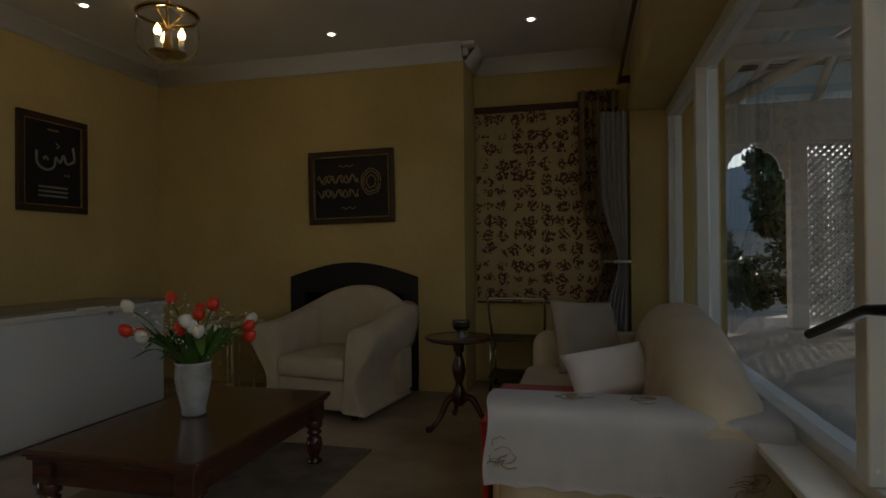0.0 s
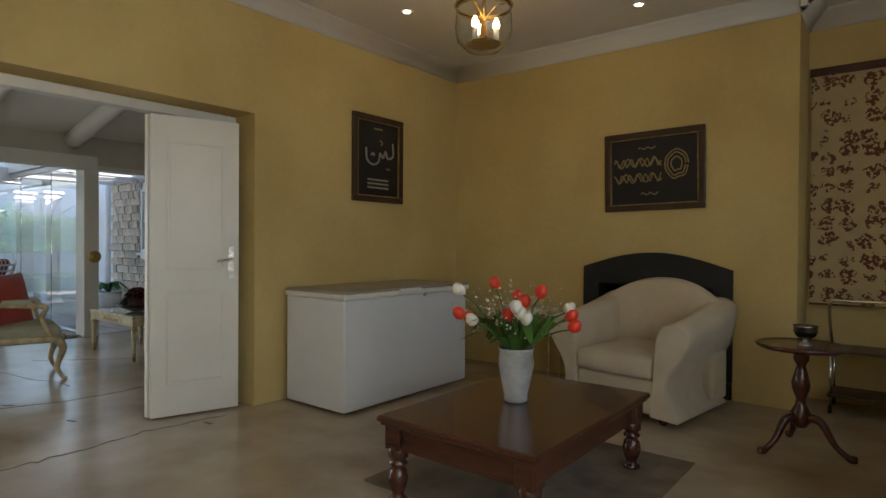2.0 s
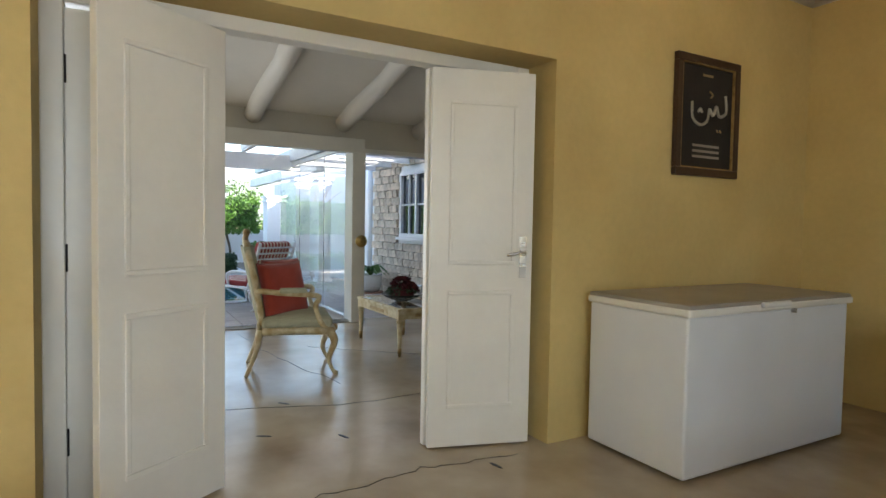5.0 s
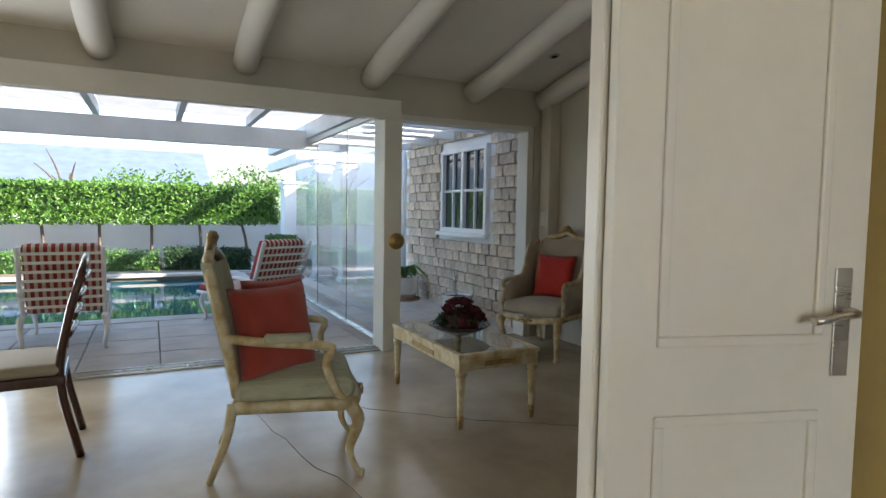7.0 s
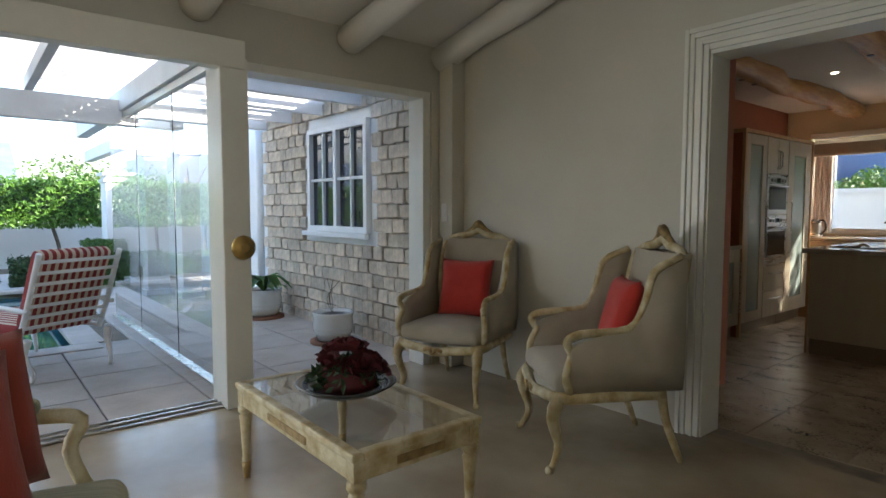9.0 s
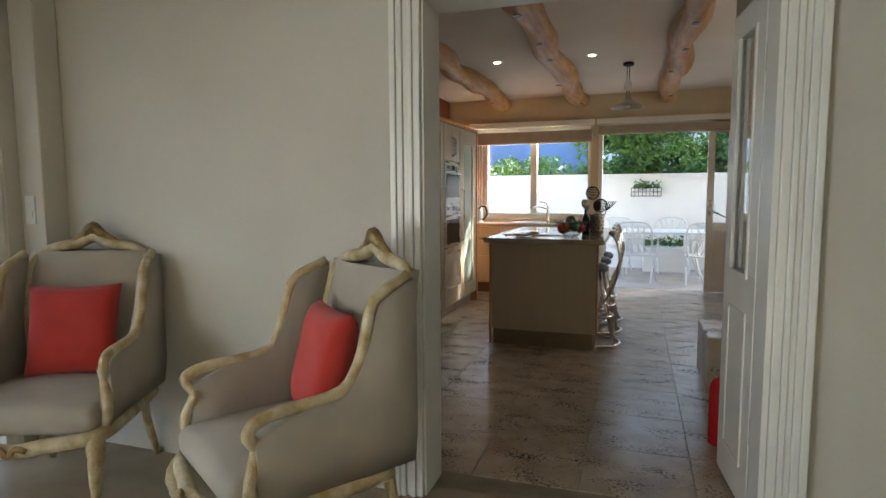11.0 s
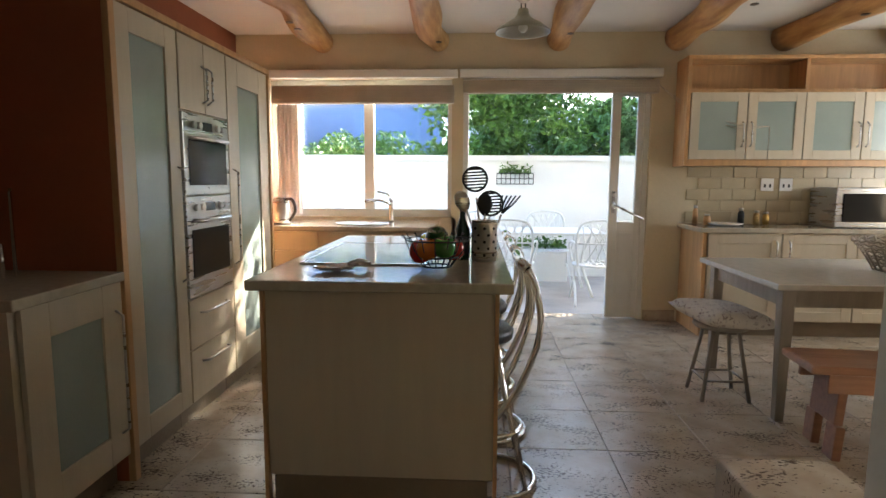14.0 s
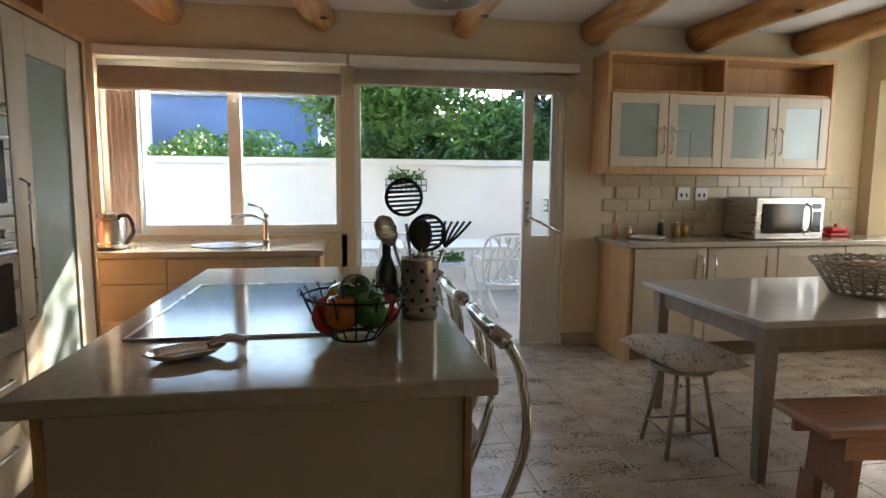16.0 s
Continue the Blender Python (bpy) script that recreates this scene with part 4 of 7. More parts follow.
own = bmesh.new()
a = [own.verts.new(p) for p in ((-7.2, -2.5, slope(-7.2)), (-2.93, -2.5, slope(-2.93)), (-2.93, 5.3, slope(-2.93)), (-7.2, 5.3, slope(-7.2)))]
b = [own.verts.new((v.co.x, v.co.y, v.co.z + 0.12)) for v in a]
own.faces.new(a[::-1]); own.faces.new(b)
for i in range(4):
    own.faces.new((a[i], a[(i + 1) % 4], b[(i + 1) % 4], b[i]))
bmesh.ops.recalc_face_normals(own, faces=own.faces)
structure("ceiling_lounge", own, CEIL, "sloping white plaster ceiling between beams", "ceiling")
structure("wall_lounge_north", boxes((-7.0, -4.70, 5.10, 5.30, 0, 3.5), (-3.42, -2.93, 5.10, 5.30, 0, 3.5), (-4.70, -3.42, 5.10, 5.30, 2.06, 3.5)), CREAM, "cream painted wall between lounge and kitchen")
structure("wall_lounge_east", boxes((-2.945, -2.932, -2.2, 0.52, 0, 3.5), (-2.945, -2.932, 2.87, 5.10, 0, 3.5), (-2.945, -2.932, 0.52, 2.87, 2.125, 3.5)), CREAM, "cream painted wall of the lounge")
structure("wall_lounge_west", boxes((-7.0, -6.80, -2.2, 5.10, 2.14, 2.75), (-7.0, -6.80, -2.2, -1.6, 0, 2.14), (-7.0, -6.78, 4.90, 5.10, 0, 2.14)), CREAM, "cream header wall above the glass doors")
structure("wall_pier", boxes((-6.775, -6.62, 4.97, 5.098, 0, 2.62), bev=0.006), CREAM, "slim cream painted pier in the lounge corner")
structure("trim_header", boxes((-6.82, -6.72, -1.6, 3.42, 2.07, 2.24), bev=0.006), WHITE, "white boxed track cover above the sliding doors", "trim")
structure("trim_post", boxes((-7.0, -6.74, 3.27, 3.44, 0, 2.14), bev=0.008), WHITE, "white post between the glass openings", "post")
structure("trim_frame", boxes((-6.99, -6.80, 4.83, 4.90, 0, 2.14), (-6.99, -6.80, 3.44, 4.83, 2.085, 2.14), bev=0.005), WHITE, "white frame of the garden window", "trim")
structure("trim_track", boxes((-6.96, -6.80, -1.6, 3.27, 0.001, 0.014), (-6.93, -6.915, -1.6, 3.27, 0.014, 0.026), (-6.86, -6.845, -1.6, 3.27, 0.014, 0.026), bev=0.002), STEEL, "metal sliding door track in the floor", "trim")
for k, y in enumerate((-1.0, 0.05, 1.09, 2.11, 3.16, 4.19, 5.0)):
    rnd = random.Random(k)
    pts = [(x, y + rnd.gauss(0, 0.01), slope(x) - 0.085 + rnd.gauss(0, 0.006)) for x in [-6.79 + 0.42 * i for i in range(10)]]
    bmw = tube(pts, [0.10 + rnd.gauss(0, 0.005) for _ in pts], 14)
    solo("ceiling_beam", bmw, CEIL, "white painted round log beam under the sloping ceiling", "beam", "lounge beams")
kb = solo("door_knob", lathe([(0.03, 0), (0.03, 0.008), (0.012, 0.014), (0.012, 0.035), (0.035, 0.042), (0.052, 0.06), (0.055, 0.072), (0.045, 0.085), (0.02, 0.09), (0.02, 0.094)], 28), BRASS, "large round brass knob on the white post", "knob", m=pose(-6.742, 3.36, 1.0, 0, 90, 0) @ Matrix.Diagonal((1.35, 1.35, 1.2, 1)))
for x, y in ((-5.9, 1.6), (-5.2, 2.65), (-5.0, 3.7), (-6.1, 4.6)):
    downlight(x, y, slope(x) - 0.003, False, 0, -12.4)
sw = thing("light_switch", "white double light switch on the corner pier", "switch")
part("plate", boxes((-6.74, -6.675, 4.962, 4.97, 1.14, 1.28), bev=0.003), SOCKET, sw)
for z in (1.17, 1.22):
    part("rocker", boxes((-6.725, -6.69, 4.958, 4.963, z, z + 0.035), bev=0.002), SOCKET, sw)


def glass_panels(name, label, y, x0, x1, n):
    g = thing(name, label, "glass panel")
    w = (x1 - x0) / n
    for i in range(n):
        p = part("pane", boxes((x0 + i * w + 0.01, x0 + (i + 1) * w - 0.01, y - 0.005, y + 0.005, 0.0, 2.18)), PANE, g)
        p.visible_shadow = False
    part("floor_rail", boxes((x0, x1, y - 0.04, y + 0.04, -0.015, 0.0)), STEEL, g)
    part("head_rail", boxes((x0, x1, y - 0.03, y + 0.03, 2.18, 2.24)), WHITE, g)


glass_panels("glass_screen", "tall frameless glass screen across the patio", 3.42, -10.9, -7.02, 3)
structure("patio", boxes((-14.2, -6.97, 2.95, 5.10, -0.25, -0.045), (-9.35, -6.97, -6.5, 2.95, -0.25, -0.045), (-20, -14.2, -7, 5.2, -0.25, -0.06)), GROUT, "pale stone patio round the pool", "patio")
structure("water_pool", boxes((-14.15, -9.36, -6.5, 2.94, -0.25, -0.12)), POOL, "still turquoise swimming pool water", "water")
structure("trim_pool", boxes((-9.40, -9.12, -6.5, 3.0, -0.06, -0.005), (-14.4, -14.12, -6.5, 3.0, -0.06, -0.005), (-14.12, -9.40, 2.80, 3.06, -0.06, -0.005), bev=0.01), PAVE, "stone pool coping", "coping")
structure("pebble_bed", boxes((-17.2, -14.45, 2.4, 3.6, -0.06, -0.02)), PEBBLE, "bed of white pebbles beside the pool", "pebbles")
structure("wall_stone_backing", boxes((-10.4, -9.15, 5.08, 5.35, -0.1, 2.5), (-7.93, -7.0, 5.08, 5.35, -0.1, 2.5), (-9.15, -7.93, 5.08, 5.35, -0.1, 1.0), (-9.15, -7.93, 5.08, 5.35, 2.1, 2.5)), WPLASTER, "plastered wall behind the stone cladding")
structure("wall_garden", boxes((-19.1, -18.9, -14, 5.2, -0.3, 0.95), (-19.1, -10.4, 5.2, 5.4, -0.3, 2.4)), WPLASTER, "white garden boundary wall")
pw = tagged(new("window_2"), "white painted garden window with eight panes in stone wall", "window", kind="structure")
part("window_frame", boxes((-9.15, -9.09, 5.02, 5.10, 1.0, 2.1), (-7.99, -7.93, 5.02, 5.10, 1.0, 2.1), (-9.09, -7.99, 5.02, 5.10, 1.0, 1.06), (-9.09, -7.99, 5.02, 5.10, 2.04, 2.1), (-8.57, -8.51, 5.02, 5.10, 1.06, 2.04), bev=0.004), SASH, pw)
part("glazing_bar", boxes((-9.09, -8.57, 5.04, 5.08, 1.53, 1.56), (-8.51, -7.99, 5.04, 5.08, 1.53, 1.56), (-8.84, -8.815, 5.04, 5.08, 1.06, 2.04), (-8.26, -8.235, 5.04, 5.08, 1.06, 2.04)), SASH, pw)
part("pane", boxes((-9.09, -7.99, 5.072, 5.078, 1.06, 2.04)), DARKPANE, pw)
part("window_sill", boxes((-9.2, -7.88, 4.97, 5.02, 0.95, 1.0), bev=0.006), SASH, pw)

# pergola over the patio
pg = thing("pergola", "white timber pergola with thin slats over the patio", "pergola")
for x, z0, z1 in ((-10.1, 2.10, 2.36), (-7.25, 2.22, 2.40)):
    part("beam", boxes((x - 0.06, x + 0.06, -6.0, 3.55, z0, z1), bev=0.006), SASH, pg)
part("beam", boxes((-13.0, -7.02, 3.36, 3.50, 2.25, 2.46), bev=0.006), SASH, pg)
for y in (-3.0, -1.6, -0.3, 0.85, 1.75, 2.6):
    part("rafter", boxes((-10.1, -7.05, y - 0.035, y + 0.035, 2.36, 2.48), bev=0.004), SASH, pg)
for i in range(5):
    x = -7.3 - 0.75 * i
    part("rafter", boxes((x - 0.03, x + 0.03, 3.5, 5.06, 2.22, 2.34), bev=0.004), SASH, pg)
for i in range(52):
    x = -10.1 + 0.058 * i
    part("slat", boxes((x, x + 0.028, -6.0, 3.4, 2.48, 2.505)), SASH, pg)
for i in range(30):
    x = -10.1 + 0.10 * i
    part("slat", boxes((x, x + 0.03, 3.5, 5.06, 2.34, 2.37)), SASH, pg)


def column(x, y, w, h, colour=SASH):
    c = thing("column", "square white painted garden column with a moulded cap", "column", pose(x, y, -0.05), group="columns")
    part("shaft", boxes((-w / 2, w / 2, -w / 2, w / 2, 0, h), bev=0.008), colour, c)
    part("base", boxes((-w / 2 - 0.03, w / 2 + 0.03, -w / 2 - 0.03, w / 2 + 0.03, 0, 0.12), bev=0.008), colour, c)
    part("cap", boxes((-w / 2 - 0.03, w / 2 + 0.03, -w / 2 - 0.03, w / 2 + 0.03, h - 0.16, h - 0.11), (-w / 2 - 0.05, w / 2 + 0.05, -w / 2 - 0.05, w / 2 + 0.05, h - 0.05, h), bev=0.006), colour, c)


column(-12.5, 4.25, 0.30, 2.2)
column(-11.9, 4.55, 0.26, 2.2)
column(-14.5, 4.15, 0.46, 1.9, WPLASTER)
part_pg = boxes((-16.5, -10.4, 3.95, 4.1, 2.16, 2.36), bev=0.006)
solo("garden_beam", part_pg, SASH, "white timber beam carried on garden columns", "beam")
solo("downpipe", tube([(-10.55, 5.05, -0.05), (-10.55, 5.05, 2.3)], 0.05, 12), SASH, "white downpipe at the end of the stone wall", "pipe")

# hedge on bare stems, low hedges, pots
rnd = random.Random(11)
hd = thing("hedge", "clipped green hedge raised on bare stems along the white wall", "hedge")


def in_box(x0, x1, y0, y1, z0, z1):
    def f(r):
        p = [r.uniform(x0, x1), r.uniform(y0, y1), r.uniform(z0, z1)]
        k = r.randrange(4)
        if k == 0:
            p[0] = x1 + r.gauss(0, 0.04)
        elif k == 1:
            p[2] = z1 + r.gauss(0, 0.03)
        elif k == 2:
            p[0] = x1 + r.gauss(-0.05, 0.06); p[2] = z0 + abs(r.gauss(0, 0.15)) - 0.08
        else:
            p[0] = x1 + r.gauss(-0.1, 0.08)
        return p
    return f


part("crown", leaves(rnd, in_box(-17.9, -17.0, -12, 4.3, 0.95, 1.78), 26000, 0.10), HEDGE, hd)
# solid dark box added behind the leaves as the hedge's inner shade
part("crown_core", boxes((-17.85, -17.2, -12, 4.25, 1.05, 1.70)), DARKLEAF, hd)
for i in range(14):
    y = -10.5 + i * 1.08
    part("stem", tube(spline([(-17.4, y, -0.1), (-17.4 + rnd.gauss(0, 0.05), y + 0.04, 0.4), (-17.4, y + rnd.gauss(0, 0.1), 1.1)], 4), 0.035, 7), BARK, hd)


def low_hedge(label, x0, x1, y0, y1, h, n, material):
    h_ = thing("low_hedge", label, "hedge")
    part("crown", leaves(rnd, in_box(x0, x1, y0, y1, -0.05, h), n, 0.06), material, h_)
    # dark filler box: shade between the leaves, put in as colour
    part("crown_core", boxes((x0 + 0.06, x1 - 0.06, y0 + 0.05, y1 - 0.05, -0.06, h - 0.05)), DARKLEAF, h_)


low_hedge("low clipped hedge beyond the pool", -16.2, -15.5, -10, 1.6, 0.32, 9000, HEDGE)
low_hedge("clipped box shrub block by the columns", -15.2, -14.7, 2.6, 3.3, 0.38, 2600, DARKLEAF)
low_hedge("tall clipped shrub block beside the garden column", -14.5, -13.8, 3.55, 4.15, 0.68, 4200, LEAF)
low_hedge("dark clipped shrub beside the pool", -16.2, -15.4, 1.65, 2.5, 0.36, 2400, DARKLEAF)


def tree(label, x, y, h, r, n, material, seed, bare=False):
    t = thing("tree", label, "tree")
    rd = random.Random(seed)
    part("trunk", tube(spline([(x, y, -0.3), (x + 0.05, y, h * 0.35), (x - 0.05, y + 0.1, h * 0.7)], 4), [0.12 - 0.008 * i for i in range(9)], 8), BARK, t)
    cl = []
    for i in range(9):
        a, z = rd.uniform(0, 6.28), rd.uniform(0.45, 1.0) * h
        tip = (x + r * rd.uniform(0.4, 0.9) * math.cos(a), y + r * rd.uniform(0.4, 0.9) * math.sin(a), z)
        part("limb", tube(spline([(x, y, h * rd.uniform(0.25, 0.5)), ((x + tip[0]) / 2, (y + tip[1]) / 2, (z + h * 0.4) / 2 + 0.2), tip], 4), [0.05 - 0.0048 * k for k in range(9)], 6), BARK, t)
        cl.append((tip, rd.uniform(0.3, 0.55) * r))
    if not bare:
        def f(q):
            c, s = q.choice(cl)
            d = Vector((q.gauss(0, 1), q.gauss(0, 1), q.gauss(0, 0.8)))
            d = d.normalized() * s * (q.random() ** 0.4)
            return (c[0] + d.x, c[1] + d.y, c[2] + d.z)
        part("crown", leaves(rd, f, n, 0.13), material, t)


tree("leafy garden tree behind the boundary wall", -21.5, 1.5, 2.1, 1.5, 4000, HEDGE, 1)
tree("leafy garden tree behind the boundary wall", -22.5, 4.5, 2.1, 1.5, 3500, LEAF, 2)
tree("leafy garden tree behind the boundary wall", -21.5, -4, 2.2, 1.7, 4000, HEDGE, 3)
tree("bare-branched tree behind the boundary wall", -22.5, -0.8, 3.2, 1.5, 0, HEDGE, 4, True)
hs = thing("house", "white neighbouring house with a low grey pitched roof", "house")
part("wall", boxes((-34, -26, -22, 3.0, -0.3, 2.0)), WPLASTER, hs)
own = bmesh.new()
q = [own.verts.new(p) for p in ((-25.5, -22.5, 2.0), (-25.5, 3.5, 2.0), (-34.5, 3.5, 2.0), (-34.5, -22.5, 2.0), (-30, -22.5, 3.7), (-30, 3.5, 3.7))]
for f in ((0, 1, 5, 4), (2, 3, 4, 5), (1, 2, 5), (3, 0, 4), (0, 3, 2, 1)):
    own.faces.new([q[i] for i in f])
part("roof", own, ROOFM, hs)
for y in (-14, -9, -4, 0):
    wdw = part("window", boxes((-26.02, -25.96, y, y + 1.2, 0.9, 1.8)), DARKPANE, hs)
    part("frame", boxes((-26.0, -25.94, y - 0.06, y, 0.84, 1.86), (-26.0, -25.94, y + 1.2, y + 1.26, 0.84, 1.86), (-26.0, -25.94, y, y + 1.2, 1.8, 1.86), (-26.0, -25.94, y, y + 1.2, 0.84, 0.9)), SASH, wdw)
own = bmesh.new()
vs = []
for i in range(61):
    a = radians(60 + 240 * i / 60)
    hgt = 52 + 26 * noise.noise((i * 0.13, 0.3, 0)) + 10 * noise.noise((i * 0.5, 2, 0))
    vs.append((own.verts.new((420 * math.cos(a), 420 * math.sin(a), -2)), own.verts.new((430 * math.cos(a), 430 * math.sin(a), hgt * 0.5)), own.verts.new((470 * math.cos(a), 470 * math.sin(a), hgt))))
for a, b in zip(vs, vs[1:]):
    for k in range(2):
        own.faces.new((a[k], b[k], b[k + 1], a[k + 1])).smooth = True
structure("backdrop_mountain", own, HILL, "distant mountain slopes with haze painted into the colour", "mountain")


def plant_pot(x, y, r, h, label, seed, n):
    p = thing("potted_plant", label, "plant", pose(x, y, -0.035))
    part("saucer", lathe([(r * 1.05, 0), (r * 1.12, 0.01), (r * 1.12, 0.045), (r * 0.9, 0.05)], 24), TERRA, p)
    prof = [(r * 0.75, 0.05), (r * 0.95, 0.05 + h * 0.3), (r, 0.05 + h * 0.55), (r * 0.96, 0.05 + h * 0.8), (r * 1.0, 0.05 + h * 0.88), (r * 1.03, 0.05 + h), (r * 0.9, 0.05 + h), (r * 0.86, 0.05 + h * 0.9)]
    part("pot", lathe(prof, 28), CERAMIC, p)
    for k in (0.25, 0.4, 0.55):
        part("rib", tube(arc((0, 0, 0.05 + h * k), r * (0.93 + 0.08 * k), 0, 360, 24, "xy")[:-1], 0.006, 5, closed=True), CERAMIC, p)
    part("soil", lathe([(r * 0.85, 0.04 + h * 0.9), (r * 0.5, 0.05 + h * 0.92)], 16), IRON, p)
    rd = random.Random(seed)
    for i in range(n):
        a, L = rd.uniform(0, 6.28), rd.uniform(0.18, 0.32)
        pts = spline([(0, 0, 0.05 + h * 0.9), (L * 0.5 * math.cos(a), L * 0.5 * math.sin(a), h + 0.18 * rd.uniform(0.6, 1.3)), (L * 1.15 * math.cos(a), L * 1.15 * math.sin(a), h + 0.10 * rd.uniform(0.3, 1.6))], 5)
        o, prev, side = bmesh.new(), None, Vector((-math.sin(a), math.cos(a), 0.15))
        for k, q_ in enumerate(pts):
            w = 0.035 * math.sin(math.pi * (k + 0.3) / (len(pts) + 0.1))
            cur = (o.verts.new(q_ - side * w), o.verts.new(q_ + Vector((0, 0, -0.01))), o.verts.new(q_ + side * w))
            if prev:
                o.faces.new((prev[0], prev[1], cur[1], cur[0])).smooth = True
                o.faces.new((prev[1], prev[2], cur[2], cur[1])).smooth = True
            prev = cur
        part("leaf", o, LEAF, p)
    return p


plant_pot(-9.7, 4.72, 0.21, 0.30, "broad-leaved plant in a white ribbed pot on a saucer", 1, 22)
plant_pot(-8.05, 4.72, 0.19, 0.26, "white ribbed pot on a terracotta saucer, sparse twigs", 2, 0)
tw = bpy.data.objects["potted_plant.001"]
for k in range(3):
    part("twig", tube(spline([(0, 0, 0.28), (-0.05 - 0.05 * k, 0.02, 0.42), (-0.2 + 0.12 * k, 0.05, 0.6)], 4), 0.003, 5), BARK, tw)


# striped garden loungers
def lounger(label, m):
    l_ = thing("sun_lounger", label, "lounger", m, "garden loungers")
    for x in (-0.31, 0.31):
        part("side_rail", tube(spline([(x, -0.75, 0.34), (x, 0.10, 0.34), (x, 0.22, 0.38), (x, 0.46, 0.96)], 5), 0.02, 8), SASH, l_)
        part("arm", tube(spline([(x, -0.22, 0.36), (x * 1.06, -0.20, 0.52), (x * 1.08, 0.0, 0.56), (x * 1.04, 0.34, 0.54)], 5), 0.018, 8), SASH, l_)
        for y in (-0.62, 0.30):
            part("leg", tube(spline([(x, y, 0.34), (x * 1.05, y - 0.03, 0.22), (x * 0.98, y + 0.03, 0.08), (x * 1.05, y - 0.02, 0.0)], 4), [0.03, 0.03, 0.029, 0.027, 0.025, 0.023, 0.02, 0.018, 0.016, 0.016, 0.017, 0.02, 0.024], 8), SASH, l_)
    for k in range(7):
        z = 0.42 + 0.08 * k
        y = 0.24 + 0.24 * (z - 0.4) / 0.58
        part("back_slat", boxes((-0.31, 0.31, y - 0.006 + 0.02, y + 0.006 + 0.02, z - 0.012, z + 0.012)), SASH, l_)
    o = softbox(-0.29, 0.29, -0.05, 0.05, 0, 0.62, 0.04, puff=0)
    c = part("back_cushion", o, STRIPE_V, l_, "red and cream striped cushion")
    c.matrix_basis = pose(0, 0.15, 0.40, -22, 0, 0)
    part("seat_cushion", softbox(-0.29, 0.29, -0.78, 0.16, 0.345, 0.43, 0.04), STRIPE_V, l_, "red and cream striped cushion")


STRIPE_V = striped("red and cream lounger stripe", (0.30, 0.035, 0.03), (0.62, 0.50, 0.38), 5.5, "X")
lounger("white cast lounger with red striped cushion by the pool", pose(-8.20, 0.72, -0.04, 0, 0, -88))
lounger("white cast lounger with red striped cushion near glass screen", pose(-8.62, 2.52, -0.04, 0, 0, -62))


# French armchairs
def french_chair(label, m, wing, cloth, cushions=(), mt=RED):
    c = thing("french_armchair", label, "armchair", m, "carved armchairs")
    w = 0.33
    for x in (-0.29, 0.29):
        part("front_leg", tube(spline([(x, -0.28, 0.36), (x * 1.08, -0.33, 0.27), (x * 0.98, -0.29, 0.12), (x * 1.06, -0.33, 0.02), (x * 1.1, -0.36, 0.015)], 4), [0.034, 0.036, 0.037, 0.036, 0.034, 0.031, 0.028, 0.025, 0.022, 0.019, 0.017, 0.016, 0.017, 0.02, 0.022, 0.022, 0.014], 8), ANTIQUE, c, "carved cabriole leg")
        part("back_leg", tube(spline([(x * 0.86, 0.27, 0.36), (x * 0.88, 0.30, 0.2), (x * 0.92, 0.38, 0.0)], 4), [0.026, 0.026, 0.025, 0.024, 0.022, 0.021, 0.02, 0.018, 0.016], 8), ANTIQUE, c)
    rail = tube(spline([(-0.31, 0.25, 0.36), (-0.33, -0.1, 0.36), (-0.30, -0.29, 0.35), (-0.12, -0.335, 0.335), (0, -0.345, 0.32), (0.12, -0.335, 0.335), (0.30, -0.29, 0.35), (0.33, -0.1, 0.36), (0.31, 0.25, 0.36)], 4), 0.030, 8)
    part("seat_rail", rail, ANTIQUE, c, "carved cream and gilt seat rail")
    part("carving", tube(spline([(-0.07, -0.37, 0.33), (-0.03, -0.378, 0.345), (0, -0.38, 0.315), (0.03, -0.378, 0.345), (0.07, -0.37, 0.33)], 3), 0.012, 6), GILT, c)
    part("seat", softbox(-0.31, 0.31, -0.32, 0.26, 0.36, 0.47, 0.05, puff=0.035), cloth, c)
    # back frame, leaning
    bf = spline([(-0.24, 0.25, 0.40), (-0.28, 0.29, 0.65), (-0.30, 0.35, 0.92), (-0.22, 0.38, 1.02), (-0.08, 0.39, 1.05), (0, 0.395, 1.08), (0.08, 0.39, 1.05), (0.22, 0.38, 1.02), (0.30, 0.35, 0.92), (0.28, 0.29, 0.65), (0.24, 0.25, 0.40)], 4)
    part("back_frame", tube(bf, 0.026, 8), ANTIQUE, c, "carved cream and gilt back frame")
    part("crest", tube(spline([(-0.12, 0.39, 1.05), (-0.05, 0.39, 1.09), (0, 0.385, 1.125), (0.05, 0.39, 1.09), (0.12, 0.39, 1.05)], 4), [0.016, 0.017, 0.018, 0.019, 0.021, 0.023, 0.026, 0.030, 0.034, 0.030, 0.026, 0.023, 0.021, 0.019, 0.018, 0.017, 0.016], 7), GILT, c, "carved gilt crest")
    own = bmesh.new()
    rows = []
    for j in range(9):
        v = j / 8
        z = 0.42 + 0.60 * v
        y = 0.25 + 0.13 * v
        ww = 0.24 + 0.055 * math.sin(math.pi * 0.62 * v)
        rows.append([[own.verts.new((ww * u, y + s * (0.02 + 0.035 * (1 - u * u)), z)) for u in (-1, -0.8, -0.4, 0, 0.4, 0.8, 1)] for s in (-1, 1)])
    for a, b in zip(rows, rows[1:]):
        for s in (0, 1):
            for i in range(6):
                qd = (a[s][i], a[s][i + 1], b[s][i + 1], b[s][i])
                own.faces.new(qd if s == 0 else qd[::-1]).smooth = True
